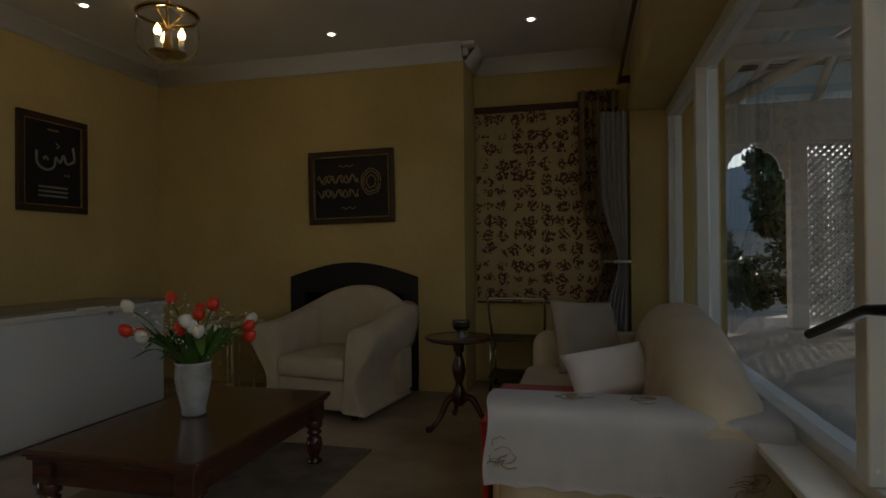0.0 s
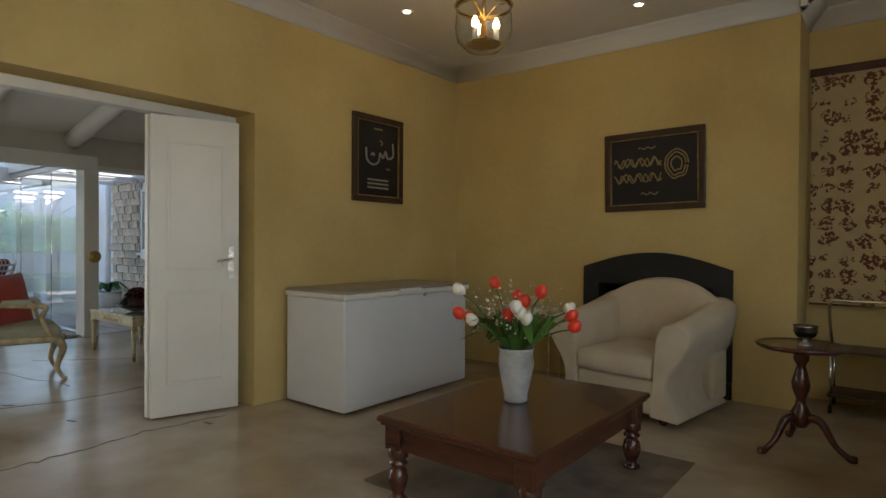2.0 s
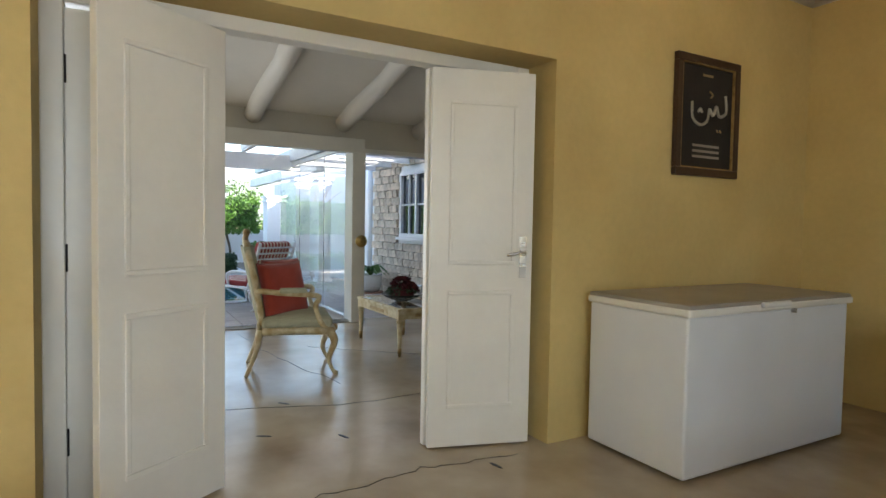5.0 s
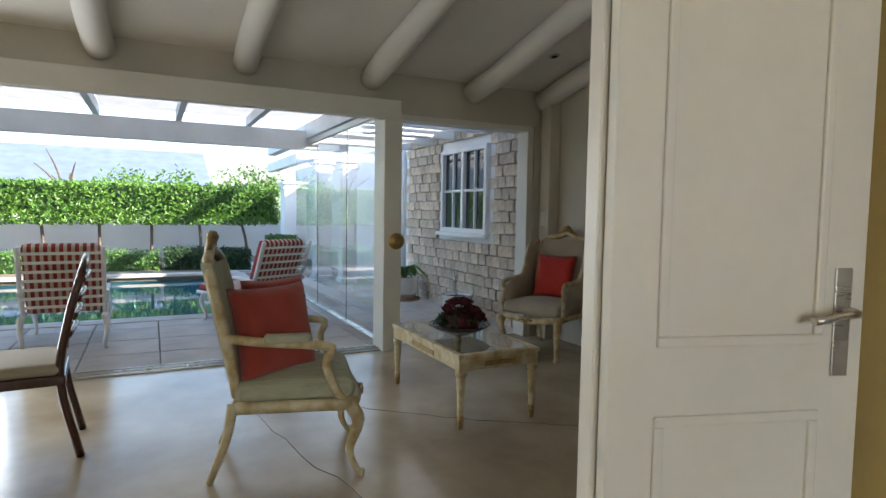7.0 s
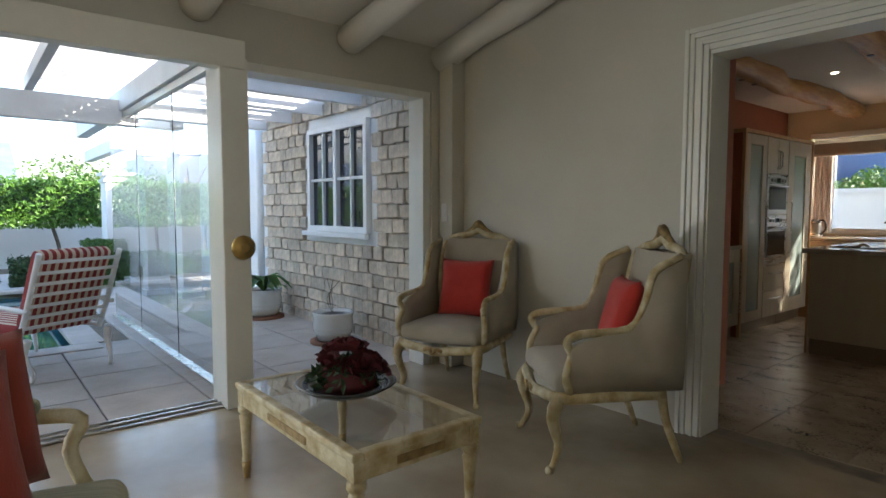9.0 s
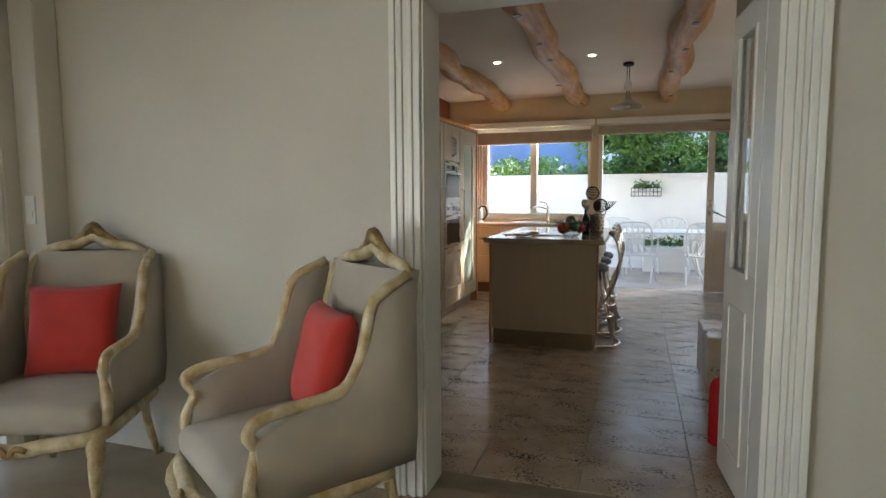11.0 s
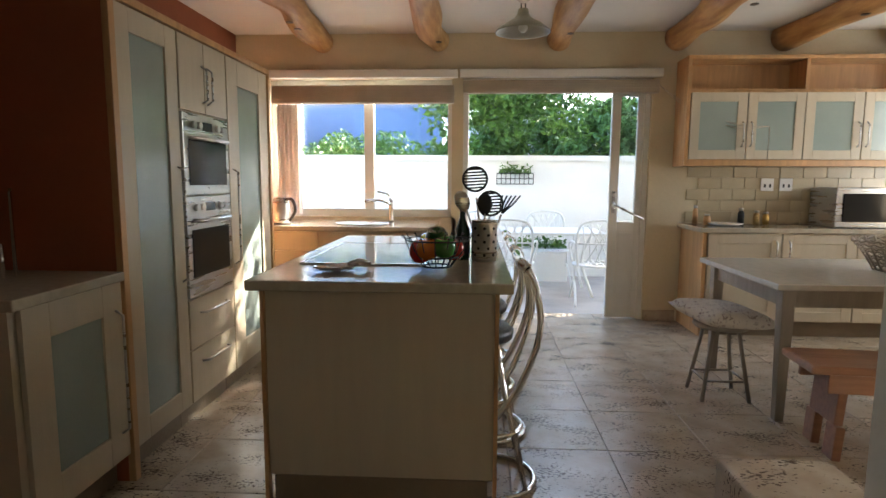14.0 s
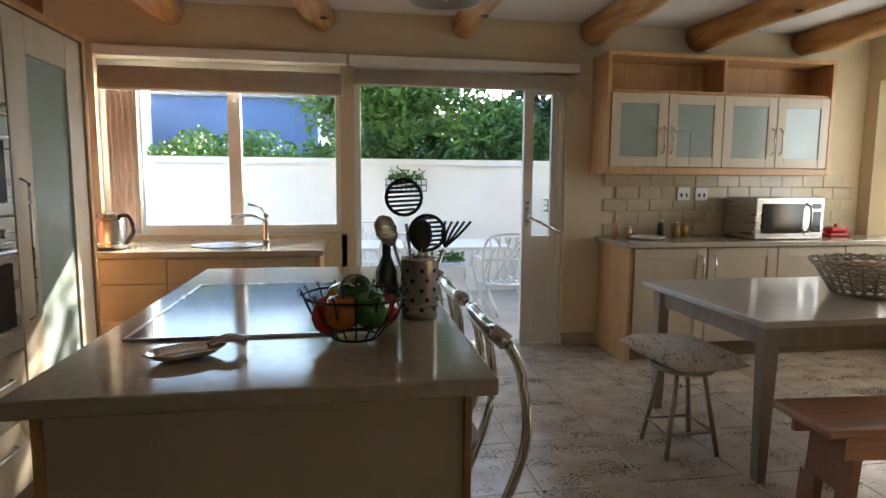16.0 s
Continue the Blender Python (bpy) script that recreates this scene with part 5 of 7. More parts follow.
        own.faces.new((a[0][0], b[0][0], b[1][0], a[1][0])); own.faces.new((a[0][6], a[1][6], b[1][6], b[0][6]))
    part("backrest", own, cloth, c)
    for s in (-1, 1):
        if wing:
            own = bmesh.new()
            ys = [-0.25, -0.1, 0.06, 0.13, 0.19, 0.34]
            zt = [0.60, 0.655, 0.67, 0.78, 0.94, 1.01]
            rr = [[own.verts.new((s * (0.295 + dx), y, z)) for dx, z in ((0, 0.44), (0.02, 0.55), (0.0, t_), (0.055, t_ - 0.01), (0.06, 0.5), (0.045, 0.38))] for y, t_ in zip(ys, zt)]
            for a, b in zip(rr, rr[1:]):
                for i in range(6):
                    own.faces.new((a[i], a[(i + 1) % 6], b[(i + 1) % 6], b[i])).smooth = True
            own.faces.new(rr[0]); own.faces.new(rr[-1])
            bmesh.ops.recalc_face_normals(own, faces=own.faces)
            part("wing", own, cloth, c)
            part("arm_frame", tube(spline([(s * 0.32, -0.24, 0.37), (s * 0.345, -0.275, 0.46), (s * 0.32, -0.24, 0.56), (s * 0.335, -0.27, 0.62), (s * 0.325, -0.2, 0.655), (s * 0.325, 0.05, 0.675), (s * 0.33, 0.13, 0.79), (s * 0.325, 0.18, 0.94), (s * 0.31, 0.33, 1.01)], 4), 0.021, 8), ANTIQUE, c)
        else:
            part("arm_frame", tube(spline([(s * 0.29, 0.30, 0.68), (s * 0.34, 0.12, 0.665), (s * 0.36, -0.10, 0.65), (s * 0.35, -0.20, 0.63), (s * 0.335, -0.17, 0.55), (s * 0.32, -0.22, 0.42), (s * 0.30, -0.27, 0.36)], 4), 0.022, 8), ANTIQUE, c)
            part("arm_pad", softbox(s * 0.352 - 0.028, s * 0.352 + 0.028, -0.10, 0.12, 0.66, 0.705, 0.02), cloth, c)
    for i, (px, py, pz, rx, rz, sz, cm) in enumerate(cushions):
        cu = solo("cushion", pillow(sz, sz, 0.15, i + 3), cm, "plump square red cushion on the carved armchair" if cm is RED else "plump square rust-red velvet cushion on the armchair", "cushion")
        cu.matrix_basis = m @ pose(px, py, pz, rx, 0, rz)
    return c


french_chair("beige winged armchair with carved cream and gilt frame", pose(-6.20, 4.66, 0, 0, 0, 23) @ Matrix.Diagonal((0.93, 0.93, 1, 1)), True, LINEN, [(0, 0.10, 0.475, -14, 4, 0.42, RED)])
french_chair("beige winged armchair with carved frame, turned to the table", pose(-5.00, 4.56, 0, 0, 0, -33) @ Matrix.Diagonal((0.93, 0.93, 1, 1)), True, LINEN, [(-0.02, 0.10, 0.475, -14, -10, 0.42, RED)])
french_chair("sage striped open-arm chair with carved cream frame", pose(-4.84, 2.05, 0, 0, 0, 168) @ Matrix.Diagonal((0.92, 0.95, 1, 1)), False, SAGE, [(0.17, 0.04, 0.49, -12, -52, 0.42, RUSTRED), (-0.12, 0.04, 0.45, -16, -55, 0.46, RUSTRED)])

# glass-topped table with a bowl of roses
gt = thing("glass_table", "cream and gilt low table with a glass top", "table")
X0, X1, Y0, Y1 = -5.82, -4.78, 2.99, 3.56
for r in ((X0, X1, Y0, Y0 + 0.045), (X0, X1, Y1 - 0.045, Y1)):
    part("top_rail", boxes((r[0], r[1], r[2], r[3], 0.415, 0.445), bev=0.008), ANTIQUE, gt)
    part("apron", boxes((X0 + 0.06, X1 - 0.06, r[2] + 0.012, r[3] - 0.012, 0.345, 0.415), bev=0.003), ANTIQUE, gt)
for x in (X0, X1 - 0.045):
    part("top_rail", boxes((x, x + 0.045, Y0 + 0.045, Y1 - 0.045, 0.415, 0.445), bev=0.008), ANTIQUE, gt)
    part("apron", boxes((x + 0.012, x + 0.033, Y0 + 0.06, Y1 - 0.06, 0.345, 0.415), bev=0.003), ANTIQUE, gt)
part("gilt_fret", boxes((X0 + 0.35, X1 - 0.35, Y0 + 0.006, Y0 + 0.012, 0.365, 0.395), bev=0.002), GILT, gt)
part("gilt_fret", boxes((X1 - 0.012, X1 - 0.006, Y0 + 0.18, Y1 - 0.18, 0.365, 0.395), bev=0.002), GILT, gt)
part("glass_top", boxes((X0 + 0.04, X1 - 0.04, Y0 + 0.04, Y1 - 0.04, 0.436, 0.442)), PANE, gt)
for x in (X0 + 0.035, X1 - 0.035):
    for y in (Y0 + 0.035, Y1 - 0.035):
        part("leg", merge(lathe([(0.012, 0), (0.018, 0.05), (0.02, 0.09), (0.017, 0.10), (0.026, 0.27), (0.03, 0.29), (0.02, 0.30), (0.034, 0.315), (0.034, 0.335), (0.025, 0.345)], 12, (x, y, 0)), boxes((x - 0.026, x + 0.026, y - 0.026, y + 0.026, 0.345, 0.415), bev=0.003)), ANTIQUE, gt)
        part("foot_cap", lathe([(0.0135, 0), (0.0195, 0.05), (0.0215, 0.08)], 12, (x, y, 0.0005)), GILT, gt)
rb = thing("rose_bowl", "shallow dark glass bowl of deep red roses on the table", "bowl", pose(-5.30, 3.27, 0.446))
part("bowl", lathe([(0.06, 0), (0.09, 0.012), (0.16, 0.04), (0.21, 0.07), (0.205, 0.074), (0.15, 0.05), (0.05, 0.02)], 36), mat("smoked glass", (0.03, 0.03, 0.028), 0.08, vary=0.1, bump=0), rb)
rnd = random.Random(21)
for i in range(15):
    a, rr = rnd.uniform(0, 6.28), 0.13 * math.sqrt(rnd.random())
    z = 0.10 + 0.11 * (1 - (rr / 0.15) ** 2) + rnd.uniform(-0.015, 0.015)
    o = bmesh.new()
    for k in range(11):
        b_, d = k * 2.4, 0.008 + 0.0042 * k
        cx, cy = d * math.cos(b_), d * math.sin(b_)
        tx, ty = -math.sin(b_), math.cos(b_)
        w, hh = 0.014 + 0.0022 * k, 0.038 - 0.0018 * k
        vv = [o.verts.new((cx + tx * s * w + math.cos(b_) * e * 0.012 * (k / 8), cy + ty * s * w + math.sin(b_) * e * 0.012 * (k / 8), e * hh - (0.006 if abs(s) == 1 and e == 1 else 0))) for e in (0, 1) for s in (-1, 0, 1)]
        o.faces.new((vv[0], vv[1], vv[4], vv[3])).smooth = True
        o.faces.new((vv[1], vv[2], vv[5], vv[4])).smooth = True
    r_ = part("rose", o, ROSE, rb)
    r_.matrix_basis = Matrix.Translation((rr * math.cos(a), rr * math.sin(a), z)) @ Vector((rr * math.cos(a) * 5, rr * math.sin(a) * 5, 0.9)).to_track_quat("Z", "Y").to_matrix().to_4x4()
part("foliage", leaves(rnd, lambda r: ((lambda a, q: (q * math.cos(a), q * math.sin(a), 0.075 + 0.12 * (1 - (q / 0.18) ** 2) - 0.02))(r.uniform(0, 6.28), 0.16 * math.sqrt(r.random()))), 160, 0.05), DARKLEAF, rb)
# dark red dome added to close the gaps between the roses
part("rose_filler", lathe([(0.13, 0.05), (0.13, 0.09), (0.09, 0.14), (0.03, 0.17)], 14), ROSE, rb)

# dark dining chair at the edge of the room
dc = thing("dining_chair", "dark carved wooden dining chair with a cream seat", "chair", pose(-5.46, 0.80, 0, 0, 0, 4))
part("seat", softbox(-0.23, 0.23, -0.22, 0.22, 0.43, 0.49, 0.025), LINEN, dc)
part("seat_rail", boxes((-0.235, 0.235, -0.225, 0.225, 0.38, 0.43), bev=0.01), MAHOG, dc)
for x in (-0.21, 0.21):
    part("front_leg", tube(spline([(x, -0.2, 0.4), (x, -0.23, 0.25), (x, -0.2, 0.0)], 4), [0.03, 0.03, 0.029, 0.027, 0.025, 0.022, 0.02, 0.018, 0.018], 8), MAHOG, dc)
    part("back_leg", tube(spline([(x, 0.28, 0.0), (x, 0.2, 0.4), (x * 1.05, 0.24, 0.7), (x * 0.95, 0.30, 0.93), (0.0, 0.32, 1.0)], 4), 0.02, 8), MAHOG, dc)
for k in range(4):
    part("back_rail", tube(spline([(-0.21, 0.24 + 0.02 * k, 0.62 + 0.09 * k), (0, 0.27 + 0.02 * k, 0.65 + 0.09 * k), (0.21, 0.24 + 0.02 * k, 0.62 + 0.09 * k)], 4), 0.013, 7), MAHOG, dc)

# ---- kitchen ----
structure("floor_kitchen", boxes((-6.6, 0.2, 5.20, 10.95, -0.25, -0.004)), TILEGROUT, "travertine tiled kitchen floor with worn filled pits", "floor")
structure("wall_kitchen_north", boxes((-6.6, -6.13, 10.87, 11.07, 0, 2.75), (-6.13, -4.42, 10.87, 11.07, 0, 0.93), (-6.13, -2.70, 10.87, 11.07, 2.17, 2.75), (-2.70, 0.2, 10.87, 11.07, 0, 2.75), (-4.46, -4.36, 10.87, 11.07, 0, 2.17)), KCREAM, "warm cream kitchen wall round window and garden door")
structure("wall_kitchen_west", boxes((-6.6, -6.42, 5.30, 10.87, 0, 2.75)), RUST, "dark terracotta painted kitchen wall")
structure("wall_kitchen_east", boxes((0.0, 0.2, 5.30, 9.0, 0, 2.75), (0.0, 0.2, 10.75, 10.87, 0, 2.75), (0.0, 0.2, 9.0, 10.75, 2.2, 2.75), (0.0, 0.2, 9.0, 10.75, 0, 0.9)), KCREAM, "cream kitchen wall with a side window")
structure("wall_passage_left", boxes((-5.20, -5.06, 5.30, 6.20, 0, 2.75)), RUST, "terracotta painted wall end beside the kitchen door")
structure("wall_passage_right", boxes((-3.33, -3.19, 5.30, 6.88, 0, 2.75), (-3.19, -2.94, 5.31, 5.45, 0, 2.75), (-2.94, 0.2, 6.11, 6.25, 0, 2.75)), CREAM, "pale painted wall beside the kitchen door")
structure("ceiling_kitchen", boxes((-6.6, 0.2, 5.30, 11.07, 2.56, 2.7)), CEIL, "white kitchen ceiling between log beams", "ceiling")
structure("roof_slab", boxes((-6.8, 3.2, 5.2, 11.2, 3.15, 3.3), (-2.9, 2.9, -2.6, 6.2, 3.15, 3.3)), WPLASTER, "flat roof closing the house above", "roof")
structure("baseboard", boxes((-2.70, -2.42, 10.845, 10.87, 0, 0.10), bev=0.004), TRAV, "stone skirting tile", "skirting")
for k, x in enumerate((-5.59, -4.61, -3.55, -2.55, -1.60, -0.65)):
    rnd = random.Random(k + 30)
    pts = [(x + 0.02 * math.sin(i * 1.3 + k) + rnd.gauss(0, 0.012), 5.32 + 5.54 * i / 14, 2.50 + rnd.gauss(0, 0.008)) for i in range(15)]
    b_ = tube(spline(pts, 3), [0.105 + 0.012 * math.sin(i * 0.7 + k) for i in range(43)], 16)
    bmk = solo("ceiling_beam", b_, PINE, "varnished knotty pine log beam under the kitchen ceiling", "beam", "kitchen beams")
    for j in range(5):
        y = 6.5 + rnd.random() * 4
        part("knot", lathe([(0.028, 0), (0.024, 0.006), (0.008, 0.008)], 10, (x + rnd.gauss(0, 0.03), y, 2.388)), FRAMEWOOD, bmk).scale = (1, 1, 1)
for x, y, l in ((-5.2, 8.6, True), (-4.3, 8.6, True), (-3.0, 8.9, False), (-5.1, 6.9, True), (-2.2, 9.6, True)):
    downlight(x, y, 2.558, l)

# architrave and double doors of the kitchen
ar = tagged(new("door_2"), "white double doors with moulded frame, open into the kitchen", "door", kind="structure")
for x0, s in ((-4.70, -1), (-3.42, 1)):
    part("architrave", boxes(*[(x0 + s * a, x0 + s * b_, 5.10 - d, 5.099, 0, 2.06 + b_) for a, b_, d in ((0, 0.03, 0.018), (0.03, 0.05, 0.03), (0.05, 0.07, 0.022), (0.07, 0.095, 0.034), (0.095, 0.12, 0.045))], bev=0.004), WHITE, ar)
part("architrave", boxes(*[(-4.70 - a, -3.42 + a, 5.10 - d, 5.099, 2.06 + a, 2.06 + b_) for a, b_, d in ((0, 0.03, 0.018), (0.03, 0.05, 0.03), (0.05, 0.07, 0.022), (0.07, 0.095, 0.034), (0.095, 0.12, 0.045))], bev=0.003), WHITE, ar)
part("jamb", boxes((-4.699, -4.69, 5.10, 5.30, 0, 2.06), (-3.44, -3.421, 5.10, 5.30, 0, 2.06), (-4.69, -3.44, 5.10, 5.30, 2.04, 2.06)), WHITE, ar)


def kdoor(hx, hy, ex, ey, w, handle):
    L = part("leaf", boxes((0, w, -0.02, 0.02, 0.01, 0.95), (0, 0.10, -0.02, 0.02, 0.95, 2.03), (w - 0.10, w, -0.02, 0.02, 0.95, 2.03), (0.10, w - 0.10, -0.02, 0.02, 1.92, 2.03), bev=0.002), WHITE, ar)
    L.matrix_basis = door_pose(hx, hy, ex, ey)
    part("pane", boxes((0.10, w - 0.10, -0.004, 0.004, 0.95, 1.92)), PANE, L)
    for s in (1, -1):
        part("bead", boxes((0.10, 0.115, s * 0.012, s * 0.027, 0.95, 1.92), (w - 0.115, w - 0.10, s * 0.012, s * 0.027, 0.95, 1.92), (0.10, w - 0.10, s * 0.012, s * 0.027, 0.935, 0.952), (0.115, w - 0.115, s * 0.014, s * 0.026, 0.78, 0.795), (0.115, w - 0.115, s * 0.014, s * 0.026, 0.16, 0.175), (0.10, 0.115, s * 0.014, s * 0.026, 0.16, 0.795), (w - 0.115, w - 0.10, s * 0.014, s * 0.026, 0.16, 0.795)), WHITE, L)
    if handle:
        for s in (1, -1):
            part("rose", tube([(w - 0.05, s * 0.02, 1.16), (w - 0.05, s * 0.03, 1.16)], 0.024, 14), OLDBRONZE, L)
            part("lever", tube(spline([(w - 0.05, s * 0.02, 1.16), (w - 0.05, s * 0.06, 1.16), (w - 0.09, s * 0.07, 1.162), (w - 0.16, s * 0.065, 1.155)], 4), 0.010, 8), OLDBRONZE, L, "dark bronze lever handle")
            part("keyhole_plate", tube([(w - 0.05, s * 0.02, 1.06), (w - 0.05, s * 0.027, 1.06)], 0.018, 12), OLDBRONZE, L)
    for z in (0.30, 1.72):
        part("hinge", boxes((-0.008, -0.002, -0.018, 0.018, z, z + 0.11), bev=0.001), IRON, L)
        part("hinge_pin", tube([(-0.004, -0.024, z), (-0.004, -0.024, z + 0.11)], 0.007, 8), IRON, L)


OLDBRONZE = mat("dark bronze", (0.10, 0.065, 0.035), 0.4, metal=0.9, vary=0.15, bump=0.02)
kdoor(-4.735, 5.325, -5.035, 5.80, 0.57, True)
kdoor(-3.42, 5.325, -3.465, 5.78, 0.46, False)
kp = thing("framed_picture", "small shell print in a dark grey frame", "picture", pose(-3.333, 6.45, 1.76, 0, 0, -90))
part("frame", boxes((-0.15, 0.15, -0.03, 0, 0.17, 0.21), (-0.15, 0.15, -0.03, 0, -0.21, -0.17), (-0.15, -0.11, -0.03, 0, -0.17, 0.17), (0.11, 0.15, -0.03, 0, -0.17, 0.17), bev=0.005), FRAMEWOOD, kp)
part("print", boxes((-0.11, 0.11, -0.012, -0.002, -0.17, 0.17)), CERAMIC, kp, "pale paper print")
for k in range(3):
    part("printed_shell", lathe([(0.03, 0), (0.028, 0.002)], 12), FRZLID, kp).matrix_basis = pose(-0.06 + 0.06 * k, -0.0125, 0.03 * (-1) ** k, 90, 0, 0) @ Matrix.Diagonal((0.8, 2.4, 1, 1))
for y in (6.38, 6.50):
    s_ = thing("light_switch", "brushed metal light switch plate with white rocker", "switch", group="kitchen switches")
    part("plate", boxes((-3.342, -3.331, y - 0.04, y + 0.04, 1.33, 1.44), bev=0.003), STEEL, s_)
    part("rocker", boxes((-3.347, -3.341, y - 0.016, y + 0.016, 1.36, 1.41), bev=0.002), SOCKET, s_)
solo("plinth_block", boxes((-3.42, -3.05, 6.885, 7.47, -0.01, 0.35), bev=0.012), TRAV, "low tiled step block at the wall end", "step")
fe = thing("fire_extinguisher", "red fire extinguisher standing on the floor by the wall", "extinguisher", pose(-3.43, 6.05, -0.005) @ Matrix.Diagonal((0.85, 0.85, 0.85, 1)))
part("cylinder", lathe([(0.07, 0), (0.078, 0.01), (0.078, 0.34), (0.06, 0.39), (0.025, 0.42)], 24), REDMETAL, fe)
part("valve", lathe([(0.02, 0.42), (0.02, 0.46), (0.014, 0.47)], 12), STEEL, fe)
part("lever", boxes((-0.012, 0.012, -0.07, 0.02, 0.47, 0.485), (-0.012, 0.012, -0.05, 0.02, 0.50, 0.515), bev=0.003), REDMETAL, fe)

# window and garden door
kw = tagged(new("window_3"), "white kitchen window with two panes over the counter", "window", kind="structure")
part("window_frame", boxes((-6.13, -6.06, 10.93, 11.0, 0.93, 2.17), (-4.50, -4.42, 10.93, 11.0, 0.93, 2.17), (-6.06, -4.50, 10.93, 11.0, 0.93, 1.0), (-6.06, -4.50, 10.93, 11.0, 2.10, 2.17), (-5.27, -5.18, 10.93, 11.0, 1.0, 2.10), bev=0.005), WHITE, kw)
for x0, x1 in ((-6.06, -5.27), (-5.18, -4.50)):
    part("pane", boxes((x0, x1, 10.962, 10.967, 1.0, 2.10)), PANE, kw).visible_shadow = False
kg = tagged(new("door_3"), "white garden door opening, half-glazed leaf folded at one side", "door", kind="structure")
part("door_frame", boxes((-4.36, -4.31, 10.91, 11.0, 0, 2.17), (-2.75, -2.70, 10.91, 11.0, 0, 2.17), (-4.31, -2.75, 10.91, 11.0, 2.11, 2.17), bev=0.005), WHITE, kg)
dl = part("leaf", boxes((-3.03, -2.95, 10.925, 10.97, 0.01, 2.10), (-2.80, -2.75, 10.925, 10.97, 0.01, 2.10), (-2.95, -2.80, 10.925, 10.97, 0.01, 0.90), (-2.95, -2.80, 10.925, 10.97, 2.02, 2.10), bev=0.004), WHITE, kg)
part("panel", boxes((-2.935, -2.815, 10.918, 10.926, 0.12, 0.80), bev=0.004), WHITE, dl)
part("pane", boxes((-2.95, -2.80, 10.945, 10.95, 0.90, 2.02)), PANE, dl).visible_shadow = False
part("bar_handle", tube([(-2.99, 10.925, 1.08), (-2.99, 10.87, 1.06), (-2.98, 10.86, 1.05), (-2.74, 10.80, 0.93)], 0.010, 8), STEEL, dl)
part("lock_plate", boxes((-3.005, -2.975, 10.918, 10.926, 0.98, 1.18), bev=0.002), STEEL, dl)
for x0, x1, zb, nm in ((-6.08, -4.44, 1.945, 6), (-4.36, -2.66, 2.03, 4)):
    rbld = thing("roman_blind", "cream fabric roman blind drawn up at the window head", "blind", group="kitchen blinds")
    b_ = bmesh.new()
    for i in range(nm):
        softbox(x0, x1, 10.81 - 0.006 * (nm - i), 10.86, zb + 0.022 * i, zb + 0.022 * i + 0.05, 0.012, b_)
    part("folds", b_, LINEN, rbld)
    part("headrail", boxes((x0 - 0.03, x1 + 0.03, 10.80, 10.868, 2.17, 2.24), bev=0.006), WHITE, rbld)
bc = thing("blind_cord", "thin cream blind cord looped from the blind to cupboard knob", "cord")
for dz in (0.0, -0.03):
    part("cord", tube(spline([(-2.66, 10.82, 2.10), (-2.45, 10.70, 1.92 + dz), (-2.1, 10.56, 1.74 + dz), (-1.85, 10.52, 1.72)], 5), 0.003, 5), LINEN, bc)
part("cord", tube([(-1.85, 10.52, 1.72), (-1.85, 10.52, 1.46)], 0.003, 5), LINEN, bc)
# lace side curtain at the window reveal
curt = bmesh.new()
g = []
for j in range(13):
    g.append([curt.verts.new((-6.06 + 0.22 * i / 24, 10.86 + 0.02 * math.sin(i * 1.4), 0.95 + 1.0 * j / 12)) for i in range(25)])
for a, b_ in zip(g, g[1:]):
    for i in range(24):
        curt.faces.new((a[i], a[i + 1], b_[i + 1], b_[i])).smooth = True
solo("side_curtain", curt, WCLOTH, "narrow white curtain bunched at the window edge", "curtain")


def bar_handle(parent, x, y, z0, z1, ax="x", horiz=None):
    """Steel bar on two studs, proud of a front facing +x or -y."""
    if ax == "x":
        pts = [(x, y, z0), (x + 0.03, y, z0 + 0.02), (x + 0.03, y, z1 - 0.02), (x, y, z1)] if horiz is None else [(x, y, z0), (x + 0.03, y + 0.02, z0), (x + 0.03, horiz - 0.02, z0), (x, horiz, z0)]
    else:
        pts = [(x, y, z0), (x, y - 0.03, z0 + 0.02), (x, y - 0.03, z1 - 0.02), (x, y, z1)] if horiz is None else [(x, y, z0), (x + 0.02, y - 0.03, z0), (horiz - 0.02, y - 0.03, z0), (horiz, y, z0)]
    part("handle", tube(pts, 0.006, 6), STEEL, parent)


def glass_door(parent, x, y0, y1, z0, z1, hy, s=0.10):
    d = part("door", boxes((x, x + 0.02, y0, y0 + s, z0, z1), (x, x + 0.02, y1 - s, y1, z0, z1), (x, x + 0.02, y0 + s, y1 - s, z0, z0 + s), (x, x + 0.02, y0 + s, y1 - s, z1 - s, z1), bev=0.002), MAPLE, parent)
    part("pane", boxes((x + 0.004, x + 0.010, y0 + s, y1 - s, z0 + s, z1 - s)), FGLASS, d, "frosted glass panel")
    zc = (z0 + z1) / 2
    bar_handle(d, x + 0.02, hy, zc - min(0.28, (z1 - z0) * 0.35), zc + min(0.28, (z1 - z0) * 0.35))


TX = -5.69
XB = -6.415
# tall oven housing: three cabinets in a beech surround
tc = thing("tall_cabinet", "tall pale wood cabinet with a frosted glass door", "cabinet", group="tall kitchen cabinets")
part("body", boxes((XB, TX, 7.84, 8.33, 0.13, 1.97)), MAPLE, tc)
part("plinth", boxes((XB, TX - 0.05, 7.84, 8.33, 0, 0.13)), DARKMAPLE, tc)
glass_door(tc, TX, 7.845, 8.325, 0.13, 1.97, 8.29)
oh = thing("oven_cabinet", "pale wood oven housing with two cupboards and two drawers", "cabinet")
part("body", boxes((XB, TX - 0.002, 8.335, 8.875, 0.13, 1.97)), MAPLE, oh)
part("plinth", boxes((XB, TX - 0.05, 8.335, 8.875, 0, 0.13)), DARKMAPLE, oh)
